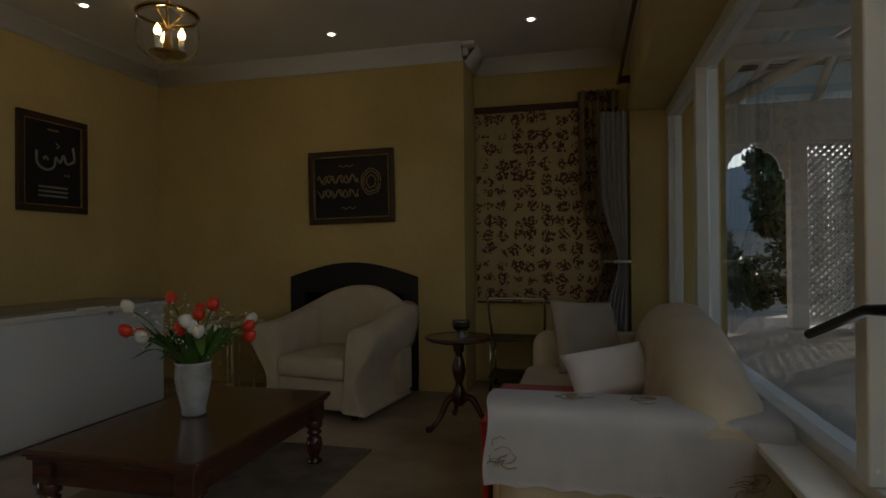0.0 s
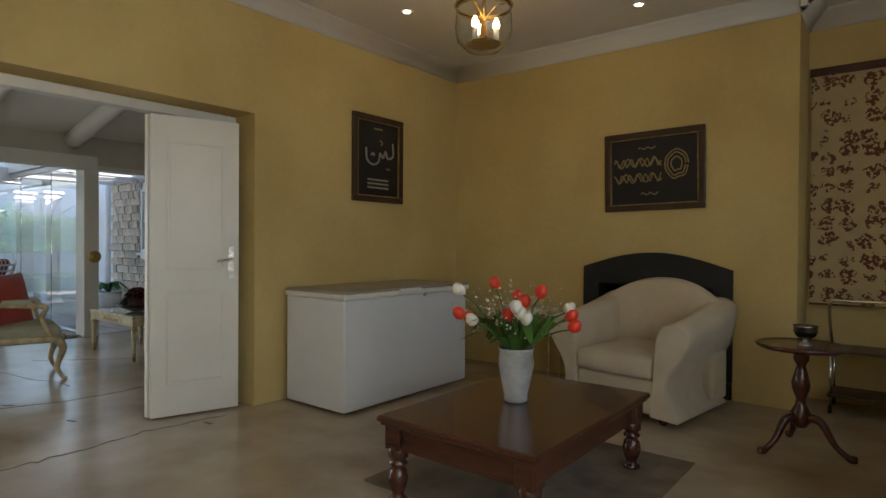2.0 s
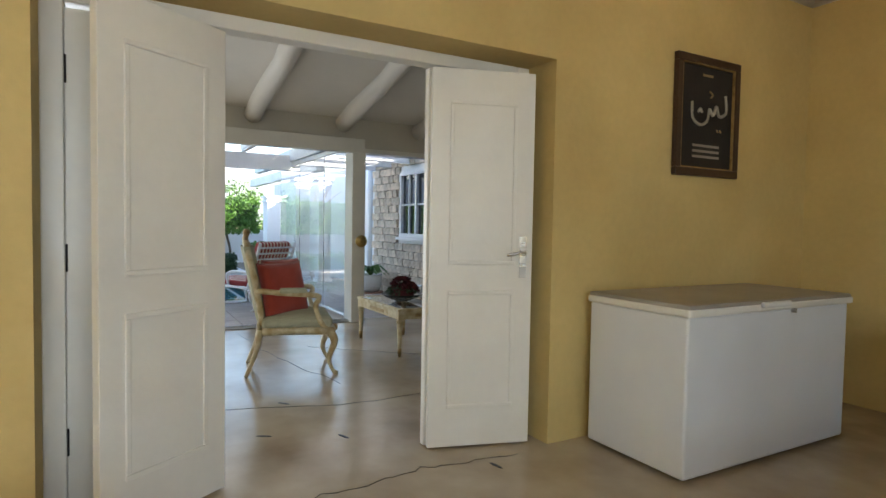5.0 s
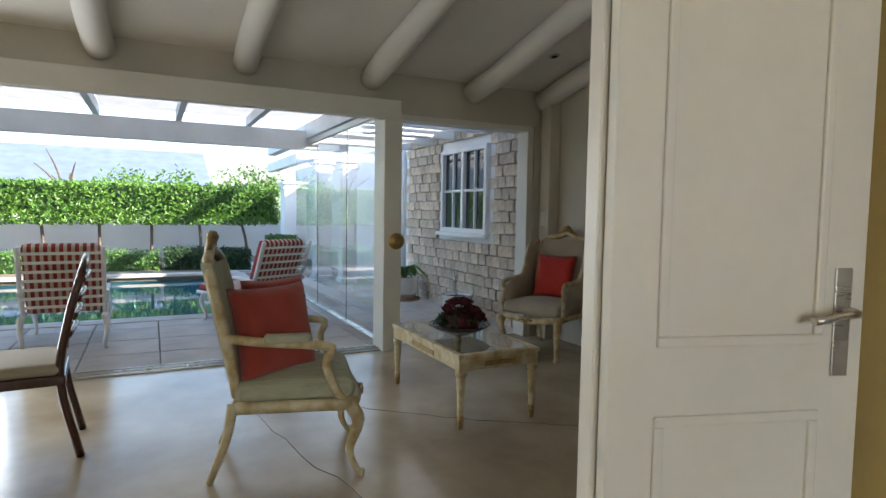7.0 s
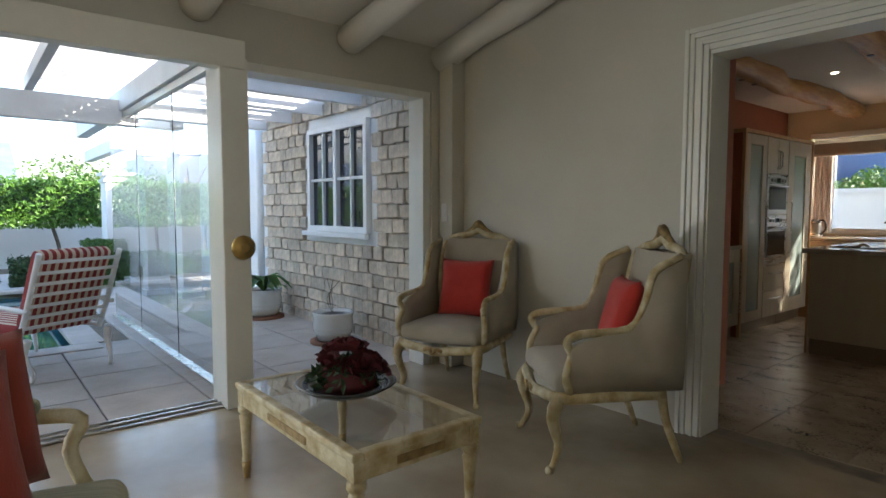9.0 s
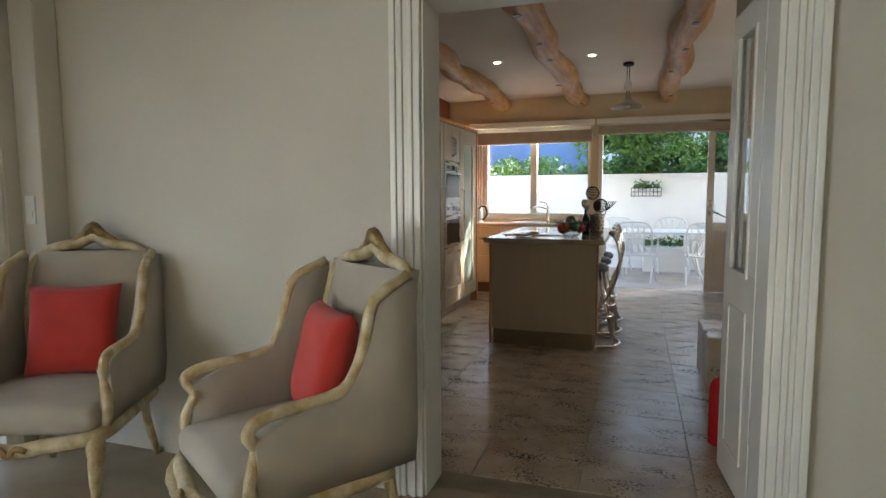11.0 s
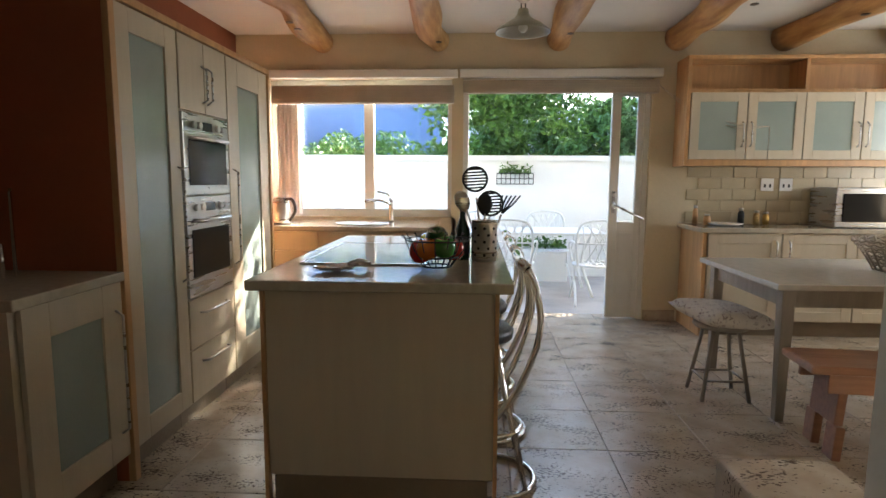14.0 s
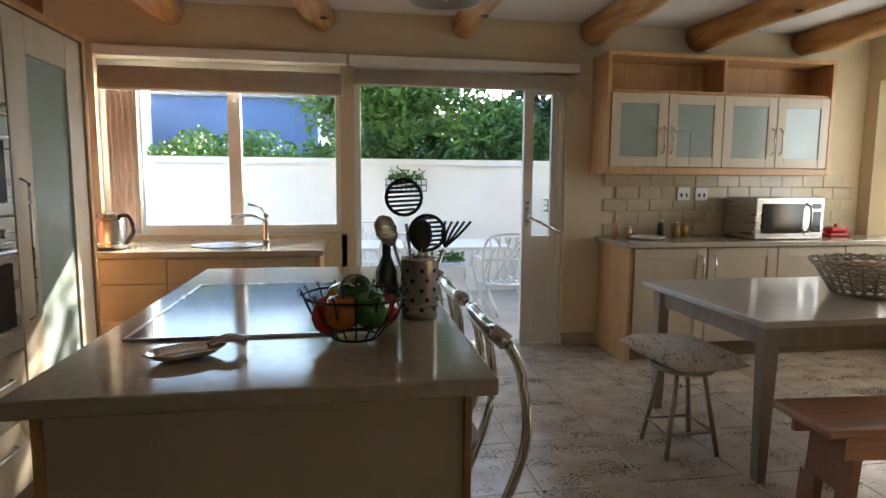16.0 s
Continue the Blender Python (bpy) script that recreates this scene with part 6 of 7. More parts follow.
for y0, y1, hy in ((8.34, 8.602, 8.575), (8.608, 8.87, 8.635)):
    d = part("door", boxes((TX, TX + 0.02, y0, y1, 1.61, 1.97), bev=0.002), MAPLE, oh)
    bar_handle(d, TX + 0.02, hy, 1.66, 1.85)
for z0, z1 in ((0.13, 0.40), (0.405, 0.66)):
    d = part("drawer_front", boxes((TX, TX + 0.02, 8.34, 8.87, z0, z1), bev=0.002), MAPLE, oh)
    bar_handle(d, TX + 0.02, 8.45, z1 - 0.08, z1, horiz=8.76)
for z0, z1, nm, lab in ((1.19, 1.60, "oven", "steel built-in upper oven with round dials"), (0.67, 1.185, "oven", "steel built-in oven with dark glass door")):
    o_ = thing(nm, lab, "oven")
    part("body", boxes((TX - 0.001, TX + 0.025, 8.345, 8.865, z0, z1), bev=0.004), STEEL, o_)
    part("glass", boxes((TX + 0.025, TX + 0.030, 8.39, 8.82, z0 + (0.05 if z0 > 1 else 0.10), z1 - (0.13 if z0 > 1 else 0.17)), bev=0.003), BLACK, o_, "dark glass oven window")
    part("display", boxes((TX + 0.025, TX + 0.028, 8.55, 8.66, z1 - 0.08, z1 - 0.035)), BLACK, o_)
    for y in (8.44, 8.50, 8.71, 8.77):
        part("dial", tube([(TX + 0.025, y, z1 - 0.058), (TX + 0.045, y, z1 - 0.058)], 0.018, 14), STEEL, o_)
    part("door_handle", tube([(TX + 0.025, 8.41, z1 - 0.125), (TX + 0.06, 8.43, z1 - 0.125), (TX + 0.06, 8.78, z1 - 0.125), (TX + 0.025, 8.80, z1 - 0.125)], 0.010, 8), STEEL, o_)
tc2 = thing("tall_cabinet", "tall pale wood cabinet with a frosted glass door", "cabinet", group="tall kitchen cabinets")
part("body", boxes((XB, TX, 8.88, 9.53, 0.13, 1.97)), MAPLE, tc2)
part("plinth", boxes((XB, TX - 0.05, 8.88, 9.53, 0, 0.13)), DARKMAPLE, tc2)
glass_door(tc2, TX, 8.885, 9.525, 0.13, 1.97, 8.93, 0.15)
solo("cabinet_surround", boxes((TX, TX + 0.03, 7.80, 7.838, 0, 1.975), (XB, TX + 0.03, 9.532, 9.565, 0, 1.975), (XB, TX + 0.03, 7.80, 9.565, 1.975, 2.01), bev=0.003), BEECH, "beech wood surround of the tall cabinets", "panel")
solo("alcove_panel", boxes((XB, TX - 0.001, 7.80, 7.838, 0, 1.972)), RUST, "terracotta painted panel at the alcove side", "panel")
# low unit in the terracotta alcove
lc = thing("base_cabinet", "low pale cabinet with a frosted glass door in the alcove", "cabinet")
part("body", boxes((XB, TX - 0.002, 7.24, 7.795, 0.13, 0.86)), MAPLE, lc)
part("plinth", boxes((XB, TX - 0.05, 7.24, 7.795, 0, 0.13)), DARKMAPLE, lc)
glass_door(lc, TX, 7.27, 7.79, 0.13, 0.86, 7.745, 0.12)
solo("worktop", boxes((XB, TX + 0.035, 7.22, 7.797, 0.862, 0.90), bev=0.005), QUARTZ, "polished beige stone worktop in the alcove", "worktop")
tp = thing("tap", "slim chrome filter tap on the alcove worktop", "tap")
part("spout", tube([(-6.0, 7.66, 0.90), (-6.0, 7.66, 1.22), (-5.99, 7.65, 1.23)], 0.007, 8), CHROME, tp)
part("lever", tube([(-6.0, 7.60, 0.90), (-6.0, 7.60, 1.03)], 0.008, 8), CHROME, tp)
ck = thing("wall_clock", "round silver wall clock on the terracotta wall", "clock", pose(-6.415, 7.35, 1.70, 0, 90, 0))
part("case", lathe([(0.15, 0), (0.16, 0.02), (0.145, 0.03), (0.135, 0.022)], 36), STEEL, ck)
part("dial", lathe([(0.135, 0.02), (0.13, 0.023)], 36), mat("grey clock face", (0.35, 0.33, 0.30), 0.5), ck)
part("pointers", boxes((-0.004, 0.004, 0, 0.09, 0.024, 0.027), (-0.06, 0, -0.004, 0.004, 0.024, 0.027)), IRON, ck)

# counter under the window
wc = thing("base_cabinet", "pale wood sink cabinet with drawers under the window", "cabinet")
part("body", boxes((XB, -4.62, 10.14, 10.86, 0.13, 0.86)), MAPLE, wc)
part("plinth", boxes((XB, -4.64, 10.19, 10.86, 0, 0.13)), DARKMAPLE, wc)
for x0, x1 in ((-5.95, -5.50), (-5.495, -5.06), (-5.055, -4.63)):
    for z0, z1 in ((0.14, 0.48), (0.485, 0.70), (0.705, 0.855)):
        d = part("drawer_front", boxes((x0, x1, 10.12, 10.139, z0, z1), bev=0.002), MAPLE, wc)
        if x0 > -5.4:
            bar_handle(d, x0 + 0.1, 10.12, z1 - 0.05, z1, "y", x1 - 0.1)
part("end_panel", boxes((-4.62, -4.59, 10.12, 10.86, 0, 0.86)), BEECH, wc)
part("side_panel", boxes((-6.0, -5.955, 10.12, 10.86, 0, 0.86)), BEECH, wc)
solo("worktop", boxes((XB, -4.57, 10.09, 10.868, 0.862, 0.90), bev=0.005), QUARTZ, "polished beige stone worktop under the window", "worktop")
sk = thing("sink_tap", "chrome single-lever kitchen tap by the sink", "tap")
part("body", lathe([(0.026, 0), (0.024, 0.02), (0.02, 0.15), (0.022, 0.20)], 16, (-4.98, 10.62, 0.90)), CHROME, sk)
part("spout", tube(spline([(-4.98, 10.60, 1.06), (-5.06, 10.50, 1.10), (-5.16, 10.38, 1.09)], 5), 0.014, 8), CHROME, sk)
part("lever", tube([(-4.98, 10.62, 1.09), (-5.0, 10.56, 1.15), (-5.08, 10.50, 1.17)], 0.009, 8), CHROME, sk)
own = lathe([(0.19, 0), (0.195, 0.004), (0.18, 0.005), (0.17, 0.002)], 32)
bmesh.ops.scale(own, vec=(1.2, 0.85, 1), verts=own.verts)
solo("sink", own, STEEL, "round steel sink rim set in the worktop", "sink", m=pose(-5.2, 10.42, 0.901))
kt = thing("kettle", "steel jug kettle with a black handle on the worktop", "kettle", pose(-5.86, 10.30, 0.902))
part("body", lathe([(0.085, 0), (0.088, 0.02), (0.08, 0.12), (0.066, 0.20), (0.05, 0.215), (0.02, 0.222)], 28), STEEL, kt)
part("handle", tube(spline([(0.055, -0.02, 0.205), (0.12, -0.05, 0.20), (0.145, -0.06, 0.11), (0.09, -0.035, 0.03)], 5), 0.013, 8), BLACK, kt)
part("spout", tube([(-0.06, 0.02, 0.165), (-0.10, 0.04, 0.20)], 0.018, 8), STEEL, kt)

# island
isl = thing("kitchen_island", "kitchen island with pale end panel and dark plinth", "kitchen island")
part("body", boxes((-5.03, -4.165, 7.66, 9.20, 0.13, 0.865), bev=0.003), MAPLE, isl)
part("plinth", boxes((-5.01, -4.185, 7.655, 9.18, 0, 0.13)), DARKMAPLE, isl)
for x in (-5.045, -4.165):
    part("corner_trim", boxes((x, x + 0.015, 7.645, 7.68, 0, 0.865)), BEECH, isl)
solo("island_worktop", boxes((-5.085, -4.10, 7.60, 9.32, 0.867, 0.907), bev=0.006), QUARTZ, "polished beige stone island worktop", "worktop")
hb = thing("hob", "black ceramic glass hob with steel edge in the worktop", "hob")
part("glass", boxes((-4.99, -4.46, 8.02, 8.82, 0.908, 0.913), bev=0.002), BLACK, hb)
part("edge", boxes((-5.0, -4.45, 8.01, 8.02, 0.908, 0.915), (-5.0, -4.45, 8.82, 8.83, 0.908, 0.915), (-5.0, -4.99, 8.02, 8.82, 0.908, 0.915), (-4.46, -4.45, 8.02, 8.82, 0.908, 0.915)), STEEL, hb)
sr = thing("spoon_rest", "shiny steel leaf-shaped spoon rest on the worktop", "spoon rest", pose(-4.80, 7.84, 0.908, 0, 0, 25))
own = lathe([(0.015, 0.0), (0.06, 0.006), (0.085, 0.022), (0.08, 0.024), (0.05, 0.010)], 24)
bmesh.ops.scale(own, vec=(1.1, 0.62, 1), verts=own.verts)
part("dish", own, CHROME, sr)
part("grip", tube(spline([(0.05, 0, 0.02), (0.10, 0.0, 0.035), (0.14, 0.0, 0.02)], 4), 0.012, 8), CHROME, sr)
fb = thing("fruit_basket", "black wire basket of glass fruit on the worktop", "fruit basket", pose(-4.40, 7.96, 0.908))
for z, r in ((0.008, 0.06), (0.05, 0.095), (0.12, 0.135)):
    part("ring", tube(arc((0, 0, z), r, 0, 360, 28, "xy")[:-1], 0.0035, 6, closed=True), IRON, fb)
for k in range(16):
    a = 2 * math.pi * k / 16
    part("wire", tube(spline([(r * math.cos(a), r * math.sin(a), z) for r, z in ((0.06, 0.008), (0.085, 0.04), (0.12, 0.08), (0.142, 0.135), (0.15, 0.13))], 3), 0.0025, 5), IRON, fb)
fruit = [("red glass apple", (0.42, 0.02, 0.015)), ("green glass pear", (0.03, 0.14, 0.03)), ("yellow glass lemon", (0.55, 0.36, 0.03)), ("red glass apple", (0.40, 0.02, 0.015)), ("orange glass fruit", (0.5, 0.15, 0.02)), ("green glass apple", (0.04, 0.17, 0.03)), ("dark green glass pepper", (0.015, 0.07, 0.02))]
for k, (nm, col) in enumerate(fruit):
    a = k * 1.05
    rr = 0.068 if k < 6 else 0.0
    f_ = thing(nm.split()[-1], nm + " lying in the wire basket", "glass fruit", pose(-4.40 + rr * math.cos(a), 7.96 + rr * math.sin(a), 0.945 + (0.055 if k == 6 else 0.01 * (k % 3)), 12 * k % 40, 0, 0))
    part("fruit", lathe([(0.01, 0.006), (0.03, 0.0), (0.046, 0.02), (0.048, 0.05), (0.036, 0.078), (0.014, 0.082), (0.006, 0.074)], 18), mat(nm + " glass", col, 0.08, vary=0.1, bump=0, coat=0.6), f_)
    part("stalk", tube([(0, 0, 0.074), (0.006, 0, 0.10)], 0.004, 6), DARKLEAF, f_)
uh = thing("utensil_holder", "perforated steel jar full of kitchen utensils", "utensil holder", pose(-4.20, 8.20, 0.908))
part("jar", lathe([(0.055, 0), (0.058, 0.005), (0.058, 0.18), (0.06, 0.185), (0.054, 0.185), (0.053, 0.01)], 28), STEEL, uh)
for j in range(5):
    for i in range(8):
        a = 2 * math.pi * i / 8 + 0.3 * (j % 2)
        part("hole", tube([(0.0575 * math.cos(a), 0.0575 * math.sin(a), 0.03 + 0.03 * j), (0.0592 * math.cos(a), 0.0592 * math.sin(a), 0.03 + 0.03 * j)], 0.007, 8), IRON, uh)
rnd = random.Random(2)
for k, (dx, dy, h) in enumerate(((-0.11, 0.0, 0.30), (-0.05, 0.03, 0.37), (0.03, 0.02, 0.26), (0.10, 0.0, 0.27), (0.0, -0.05, 0.28))):
    u = thing("utensil", "steel and black kitchen utensil standing in the jar", "utensil", pose(-4.20, 8.20, 0.908), "utensils in the jar")
    part("shaft", tube([(0.1 * dx, 0.2 * dy, 0.012), (dx * 0.75, dy, h * 0.78)], 0.005, 6), STEEL, u)
    hd_ = bmesh.new()
    if k in (1, 2):
        tube(arc((dx * 0.9, dy, h), 0.055, 0, 360, 20)[:-1], 0.006, 6, hd_, True)
        for i in range(7):
            z = h - 0.042 + 0.014 * i
            hw = math.sqrt(max(0.0001, 0.053 ** 2 - (z - h) ** 2))
            tube([(dx * 0.9 - hw, dy, z), (dx * 0.9 + hw, dy, z + 0.006)], 0.004, 5, hd_)
    elif k == 3:
        for i in range(5):
            tube(spline([(dx * 0.8, dy, h * 0.8), (dx * 0.8 + 0.014 * i - 0.01, dy, h * 0.95), (dx * 0.8 + 0.02 * i, dy - 0.01, h * 1.1)], 3), 0.004, 5, hd_)
    else:
        o2 = lathe([(0.006, 0), (0.026, 0.02), (0.034, 0.05), (0.028, 0.085), (0.008, 0.10)], 14)
        bmesh.ops.scale(o2, vec=(1, 0.25, 1), verts=o2.verts)
        merge(hd_, o2, pose(dx * 0.75, dy, h * 0.74, 0, dx * 200, 0))
    part("head", hd_, IRON if k != 0 else STEEL, u)
bt = thing("oil_bottle", "dark green bottle beside the utensil jar", "bottle", pose(-4.30, 8.22, 0.908))
part("body", lathe([(0.032, 0), (0.034, 0.01), (0.034, 0.14), (0.014, 0.19), (0.013, 0.26), (0.016, 0.265)], 18), mat("dark green bottle glass", (0.012, 0.03, 0.015), 0.08, vary=0.1, bump=0), bt)
part("label", lathe([(0.0345, 0.03), (0.0345, 0.11)], 18), mat("dark label", (0.05, 0.02, 0.02), 0.6), bt)


# chrome bar stools
def bar_stool(y):
    s = thing("bar_stool", "chrome bar stool with a round black leather seat", "stool", pose(-4.17, y, 0, 0, 0, 0), "bar stools at the island")
    part("base_ring", tube(arc((0, 0, 0.014), 0.19, 0, 360, 32, "xy")[:-1], 0.013, 8, closed=True), CHROME, s)
    part("foot_ring", tube(arc((-0.02, 0, 0.25), 0.15, 0, 360, 28, "xy")[:-1], 0.011, 8, closed=True), CHROME, s)
    for a in (40, 140, 220, 320):
        c_, n_ = math.cos(radians(a)), math.sin(radians(a))
        part("leg", tube([(0.188 * c_, 0.188 * n_, 0.02), (-0.06 + 0.09 * c_, 0.09 * n_, 0.62)], 0.012, 8), CHROME, s)
    part("seat", lathe([(0.15, 0), (0.17, 0.012), (0.172, 0.04), (0.15, 0.062), (0.06, 0.068)], 32, (-0.08, 0, 0.62)), LEATHER, s)
    for n_ in (-1, 1):
        part("back_bow", tube(spline([(0.0, n_ * 0.12, 0.30), (0.10, n_ * 0.15, 0.45), (0.18, n_ * 0.17, 0.68), (0.165, n_ * 0.17, 0.86), (0.13, n_ * 0.17, 0.94)], 6), 0.013, 8), CHROME, s)
    part("back_rail", tube(spline([(0.13, -0.17, 0.94), (0.11, -0.15, 0.955), (0.11, 0, 0.95), (0.11, 0.15, 0.955), (0.13, 0.17, 0.94)], 6), 0.022, 10), CHROME, s)


for y in (7.92, 8.42, 8.92):
    bar_stool(y)

# right-hand units
rc = thing("base_cabinet", "pale wood base cabinet with panelled doors and beech end", "cabinet")
part("body", boxes((-2.36, -0.01, 10.36, 10.865, 0.13, 0.86)), MAPLE, rc)
part("end_panel", boxes((-2.395, -2.362, 10.34, 10.865, 0.0, 0.86), bev=0.002), BEECH, rc, "beech end panel")
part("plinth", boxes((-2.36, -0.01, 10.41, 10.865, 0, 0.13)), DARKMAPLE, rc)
for i in range(4):
    x0 = -2.355 + 0.585 * i
    d = part("door", boxes((x0, x0 + 0.575, 10.34, 10.359, 0.14, 0.855), bev=0.002), MAPLE, rc)
    part("door_frame", boxes((x0, x0 + 0.08, 10.332, 10.3395, 0.14, 0.855), (x0 + 0.495, x0 + 0.575, 10.332, 10.3395, 0.14, 0.855), (x0 + 0.08, x0 + 0.495, 10.332, 10.3395, 0.14, 0.22), (x0 + 0.08, x0 + 0.495, 10.332, 10.3395, 0.775, 0.855), bev=0.002), MAPLE, d)
    bar_handle(d, x0 + (0.53 if i % 2 == 0 else 0.045), 10.332, 0.62, 0.80, "y")
solo("worktop", boxes((-2.43, -0.005, 10.31, 10.868, 0.862, 0.90), bev=0.005), QUARTZ, "polished beige stone worktop below wall cupboards", "worktop")
uc = thing("wall_cabinet", "beech wall cupboard with open shelf and four frosted doors", "cabinet")
X0, X1 = -2.50, -0.58
part("carcass", boxes((X0, X0 + 0.03, 10.58, 10.865, 1.40, 2.30), (X1 - 0.03, X1, 10.58, 10.865, 1.40, 2.30), (X0 + 0.03, X1 - 0.03, 10.58, 10.865, 2.27, 2.30), (X0 + 0.03, X1 - 0.03, 10.58, 10.865, 1.40, 1.45), (X0 + 0.03, X1 - 0.03, 10.60, 10.865, 2.0, 2.03), (-1.555, -1.525, 10.585, 10.865, 2.03, 2.27), (X0 + 0.03, X1 - 0.03, 10.85, 10.865, 1.45, 2.27), bev=0.002), BEECH, uc)
for i in range(4):
    x0 = X0 + 0.035 + 0.463 * i
    x1 = x0 + 0.455
    d = part("door", boxes((x0, x0 + 0.075, 10.575, 10.595, 1.455, 2.0), (x1 - 0.075, x1, 10.575, 10.595, 1.455, 2.0), (x0 + 0.075, x1 - 0.075, 10.575, 10.595, 1.455, 1.53), (x0 + 0.075, x1 - 0.075, 10.575, 10.595, 1.925, 2.0), bev=0.002), MAPLE, uc)
    part("pane", boxes((x0 + 0.075, x1 - 0.075, 10.582, 10.588, 1.53, 1.925)), FGLASS, d, "frosted glass panel")
    bar_handle(d, x1 - 0.03 if i % 2 == 0 else x0 + 0.03, 10.575, 1.56, 1.76, "y")
mw = thing("microwave", "steel microwave oven with dark door on the worktop", "microwave")
part("body", boxes((-1.33, -0.74, 10.42, 10.80, 0.905, 1.225), bev=0.006), STEEL, mw)
part("door_glass", boxes((-1.28, -0.93, 10.412, 10.42, 0.95, 1.18), bev=0.003), BLACK, mw)
part("handle", tube(spline([(-0.90, 10.42, 0.95), (-0.89, 10.38, 1.0), (-0.89, 10.38, 1.14), (-0.90, 10.42, 1.18)], 4), 0.010, 8), STEEL, mw)
part("keypad", boxes((-0.85, -0.77, 10.414, 10.42, 0.96, 1.12)), BLACK, mw)
part("display", boxes((-0.85, -0.77, 10.414, 10.42, 1.14, 1.18)), DARKPANE, mw)
for x in (-1.68, -1.52):
    s_ = thing("power_socket", "white double power socket on the tiled splashback", "socket", group="kitchen sockets")
    part("plate", boxes((x - 0.055, x + 0.055, 10.838, 10.846, 1.19, 1.30), bev=0.003), SOCKET, s_)
    part("sockets", boxes((x - 0.03, x - 0.015, 10.834, 10.839, 1.22, 1.25), (x + 0.015, x + 0.03, 10.834, 10.839, 1.22, 1.25)), IRON, s_)
for k, (x, y, r, h, mt_) in enumerate(((-2.33, 10.72, 0.022, 0.16, BEECH), (-1.95, 10.70, 0.026, 0.14, IRON), (-1.82, 10.70, 0.028, 0.12, GILT), (-1.74, 10.70, 0.028, 0.11, BRASS), (-2.25, 10.66, 0.03, 0.09, BEECH))):
    j_ = thing("spice_jar", ("wooden pepper mill", "dark sauce bottle", "small brown spice jar", "small golden spice jar", "small wooden pot")[k] + " on the kitchen worktop", "jar", pose(x, y, 0.901))
    part("body", lathe([(r, 0), (r, h * 0.7), (r * 0.6, h * 0.82), (r * 0.7, h * 0.86)], 14), mt_, j_)
    part("cap", lathe([(r * 0.75, h * 0.86), (r * 0.75, h), (r * 0.4, h * 1.03)], 14), STEEL, j_)
own = lathe([(0.10, 0), (0.13, 0.008), (0.14, 0.02), (0.13, 0.02), (0.10, 0.01)], 28)
solo("platter", own, CERAMIC, "pale serving platter on the kitchen worktop", "platter", m=pose(-2.12, 10.60, 0.902))
rp = thing("butter_dish", "small red lidded dish at the end of the worktop", "dish", pose(-0.40, 10.66, 0.901))
part("dish", boxes((-0.10, 0.10, -0.06, 0.06, 0, 0.03), bev=0.012), REDMETAL, rp)
part("lid", merge(boxes((-0.08, 0.08, -0.05, 0.05, 0.03, 0.08), bev=0.02), lathe([(0.01, 0.08), (0.016, 0.095), (0.01, 0.105)], 10)), REDMETAL, rp)

# table, bench, stool, basket
tb = thing("kitchen_table", "stone-topped grey table with tapered legs", "table")
part("tabletop", boxes((-2.70, -0.85, 8.55, 9.60, 0.722, 0.755), bev=0.006), mat("pale composite table top", (0.46, 0.42, 0.36), 0.15, vary=0.06, scale=20, grain=200, bump=0), tb)
GREYW = mat("grey washed wood", (0.30, 0.25, 0.19), 0.5, vary=0.1, scale=4, grain=40, stretch=(6, 6, 0.6))
for r in ((-2.60, -0.95, 8.63, 8.655), (-2.60, -0.95, 9.495, 9.52)):
    part("apron", boxes((*r, 0.62, 0.722)), GREYW, tb)
for x in (-2.62, -0.955):
    part("apron", boxes((x, x + 0.025, 8.66, 9.49, 0.62, 0.722)), GREYW, tb)
for x in (-2.61, -0.94):
    for y in (8.64, 9.51):
        o = boxes((x - 0.035, x + 0.035, y - 0.035, y + 0.035, 0, 0.722), bev=0.004)
        for v in o.verts:
            if v.co.z < 0.2:
                v.co.x, v.co.y = x + (v.co.x - x) * 0.65, y + (v.co.y - y) * 0.65
        part("leg", o, GREYW, tb)
bn = thing("bench", "reddish wooden bench with splayed plank legs", "bench", pose(-2.05, 8.28, 0, 0, 0, -4))
part("seat", boxes((-0.66, 0.66, -0.16, 0.16, 0.41, 0.45), bev=0.012), PINKWOOD, bn)
for s in (-1, 1):
    part("rail", boxes((-0.58, 0.58, s * 0.13 - 0.012, s * 0.13 + 0.012, 0.32, 0.41), bev=0.004), PINKWOOD, bn)
    o = boxes((-0.02, 0.02, -0.14, -0.05, 0, 0.16), (-0.02, 0.02, 0.05, 0.14, 0, 0.16), (-0.02, 0.02, -0.115, 0.115, 0.16, 0.41), bev=0.004)
    part("end_leg", o, PINKWOOD, bn).matrix_basis = pose(s * 0.52, 0, 0, 0, -s * 4, 0)
ps = thing("stool", "small wooden stool with dark metal legs", "stool", pose(-2.78, 9.0, 0))
part("seat", lathe([(0.15, 0.42), (0.16, 0.43), (0.155, 0.45)], 24), GREYW, ps)
for k in range(4):
    a = radians(45 + 90 * k)
    part("leg", tube([(0.10 * math.cos(a), 0.10 * math.sin(a), 0.42), (0.19 * math.cos(a), 0.17 * math.sin(a), 0)], 0.012, 8), GREYW, ps)
    b_ = radians(135 + 90 * k)
    part("stretcher", tube([(0.165 * math.cos(a), 0.15 * math.sin(a), 0.12), (0.165 * math.cos(b_), 0.15 * math.sin(b_), 0.12)], 0.007, 6), GREYW, ps)
own = pillow(0.46, 0.42, 0.11, 9)
bmesh.ops.transform(own, matrix=pose(0, 0.21, 0, 90, 0, 0), verts=own.verts)
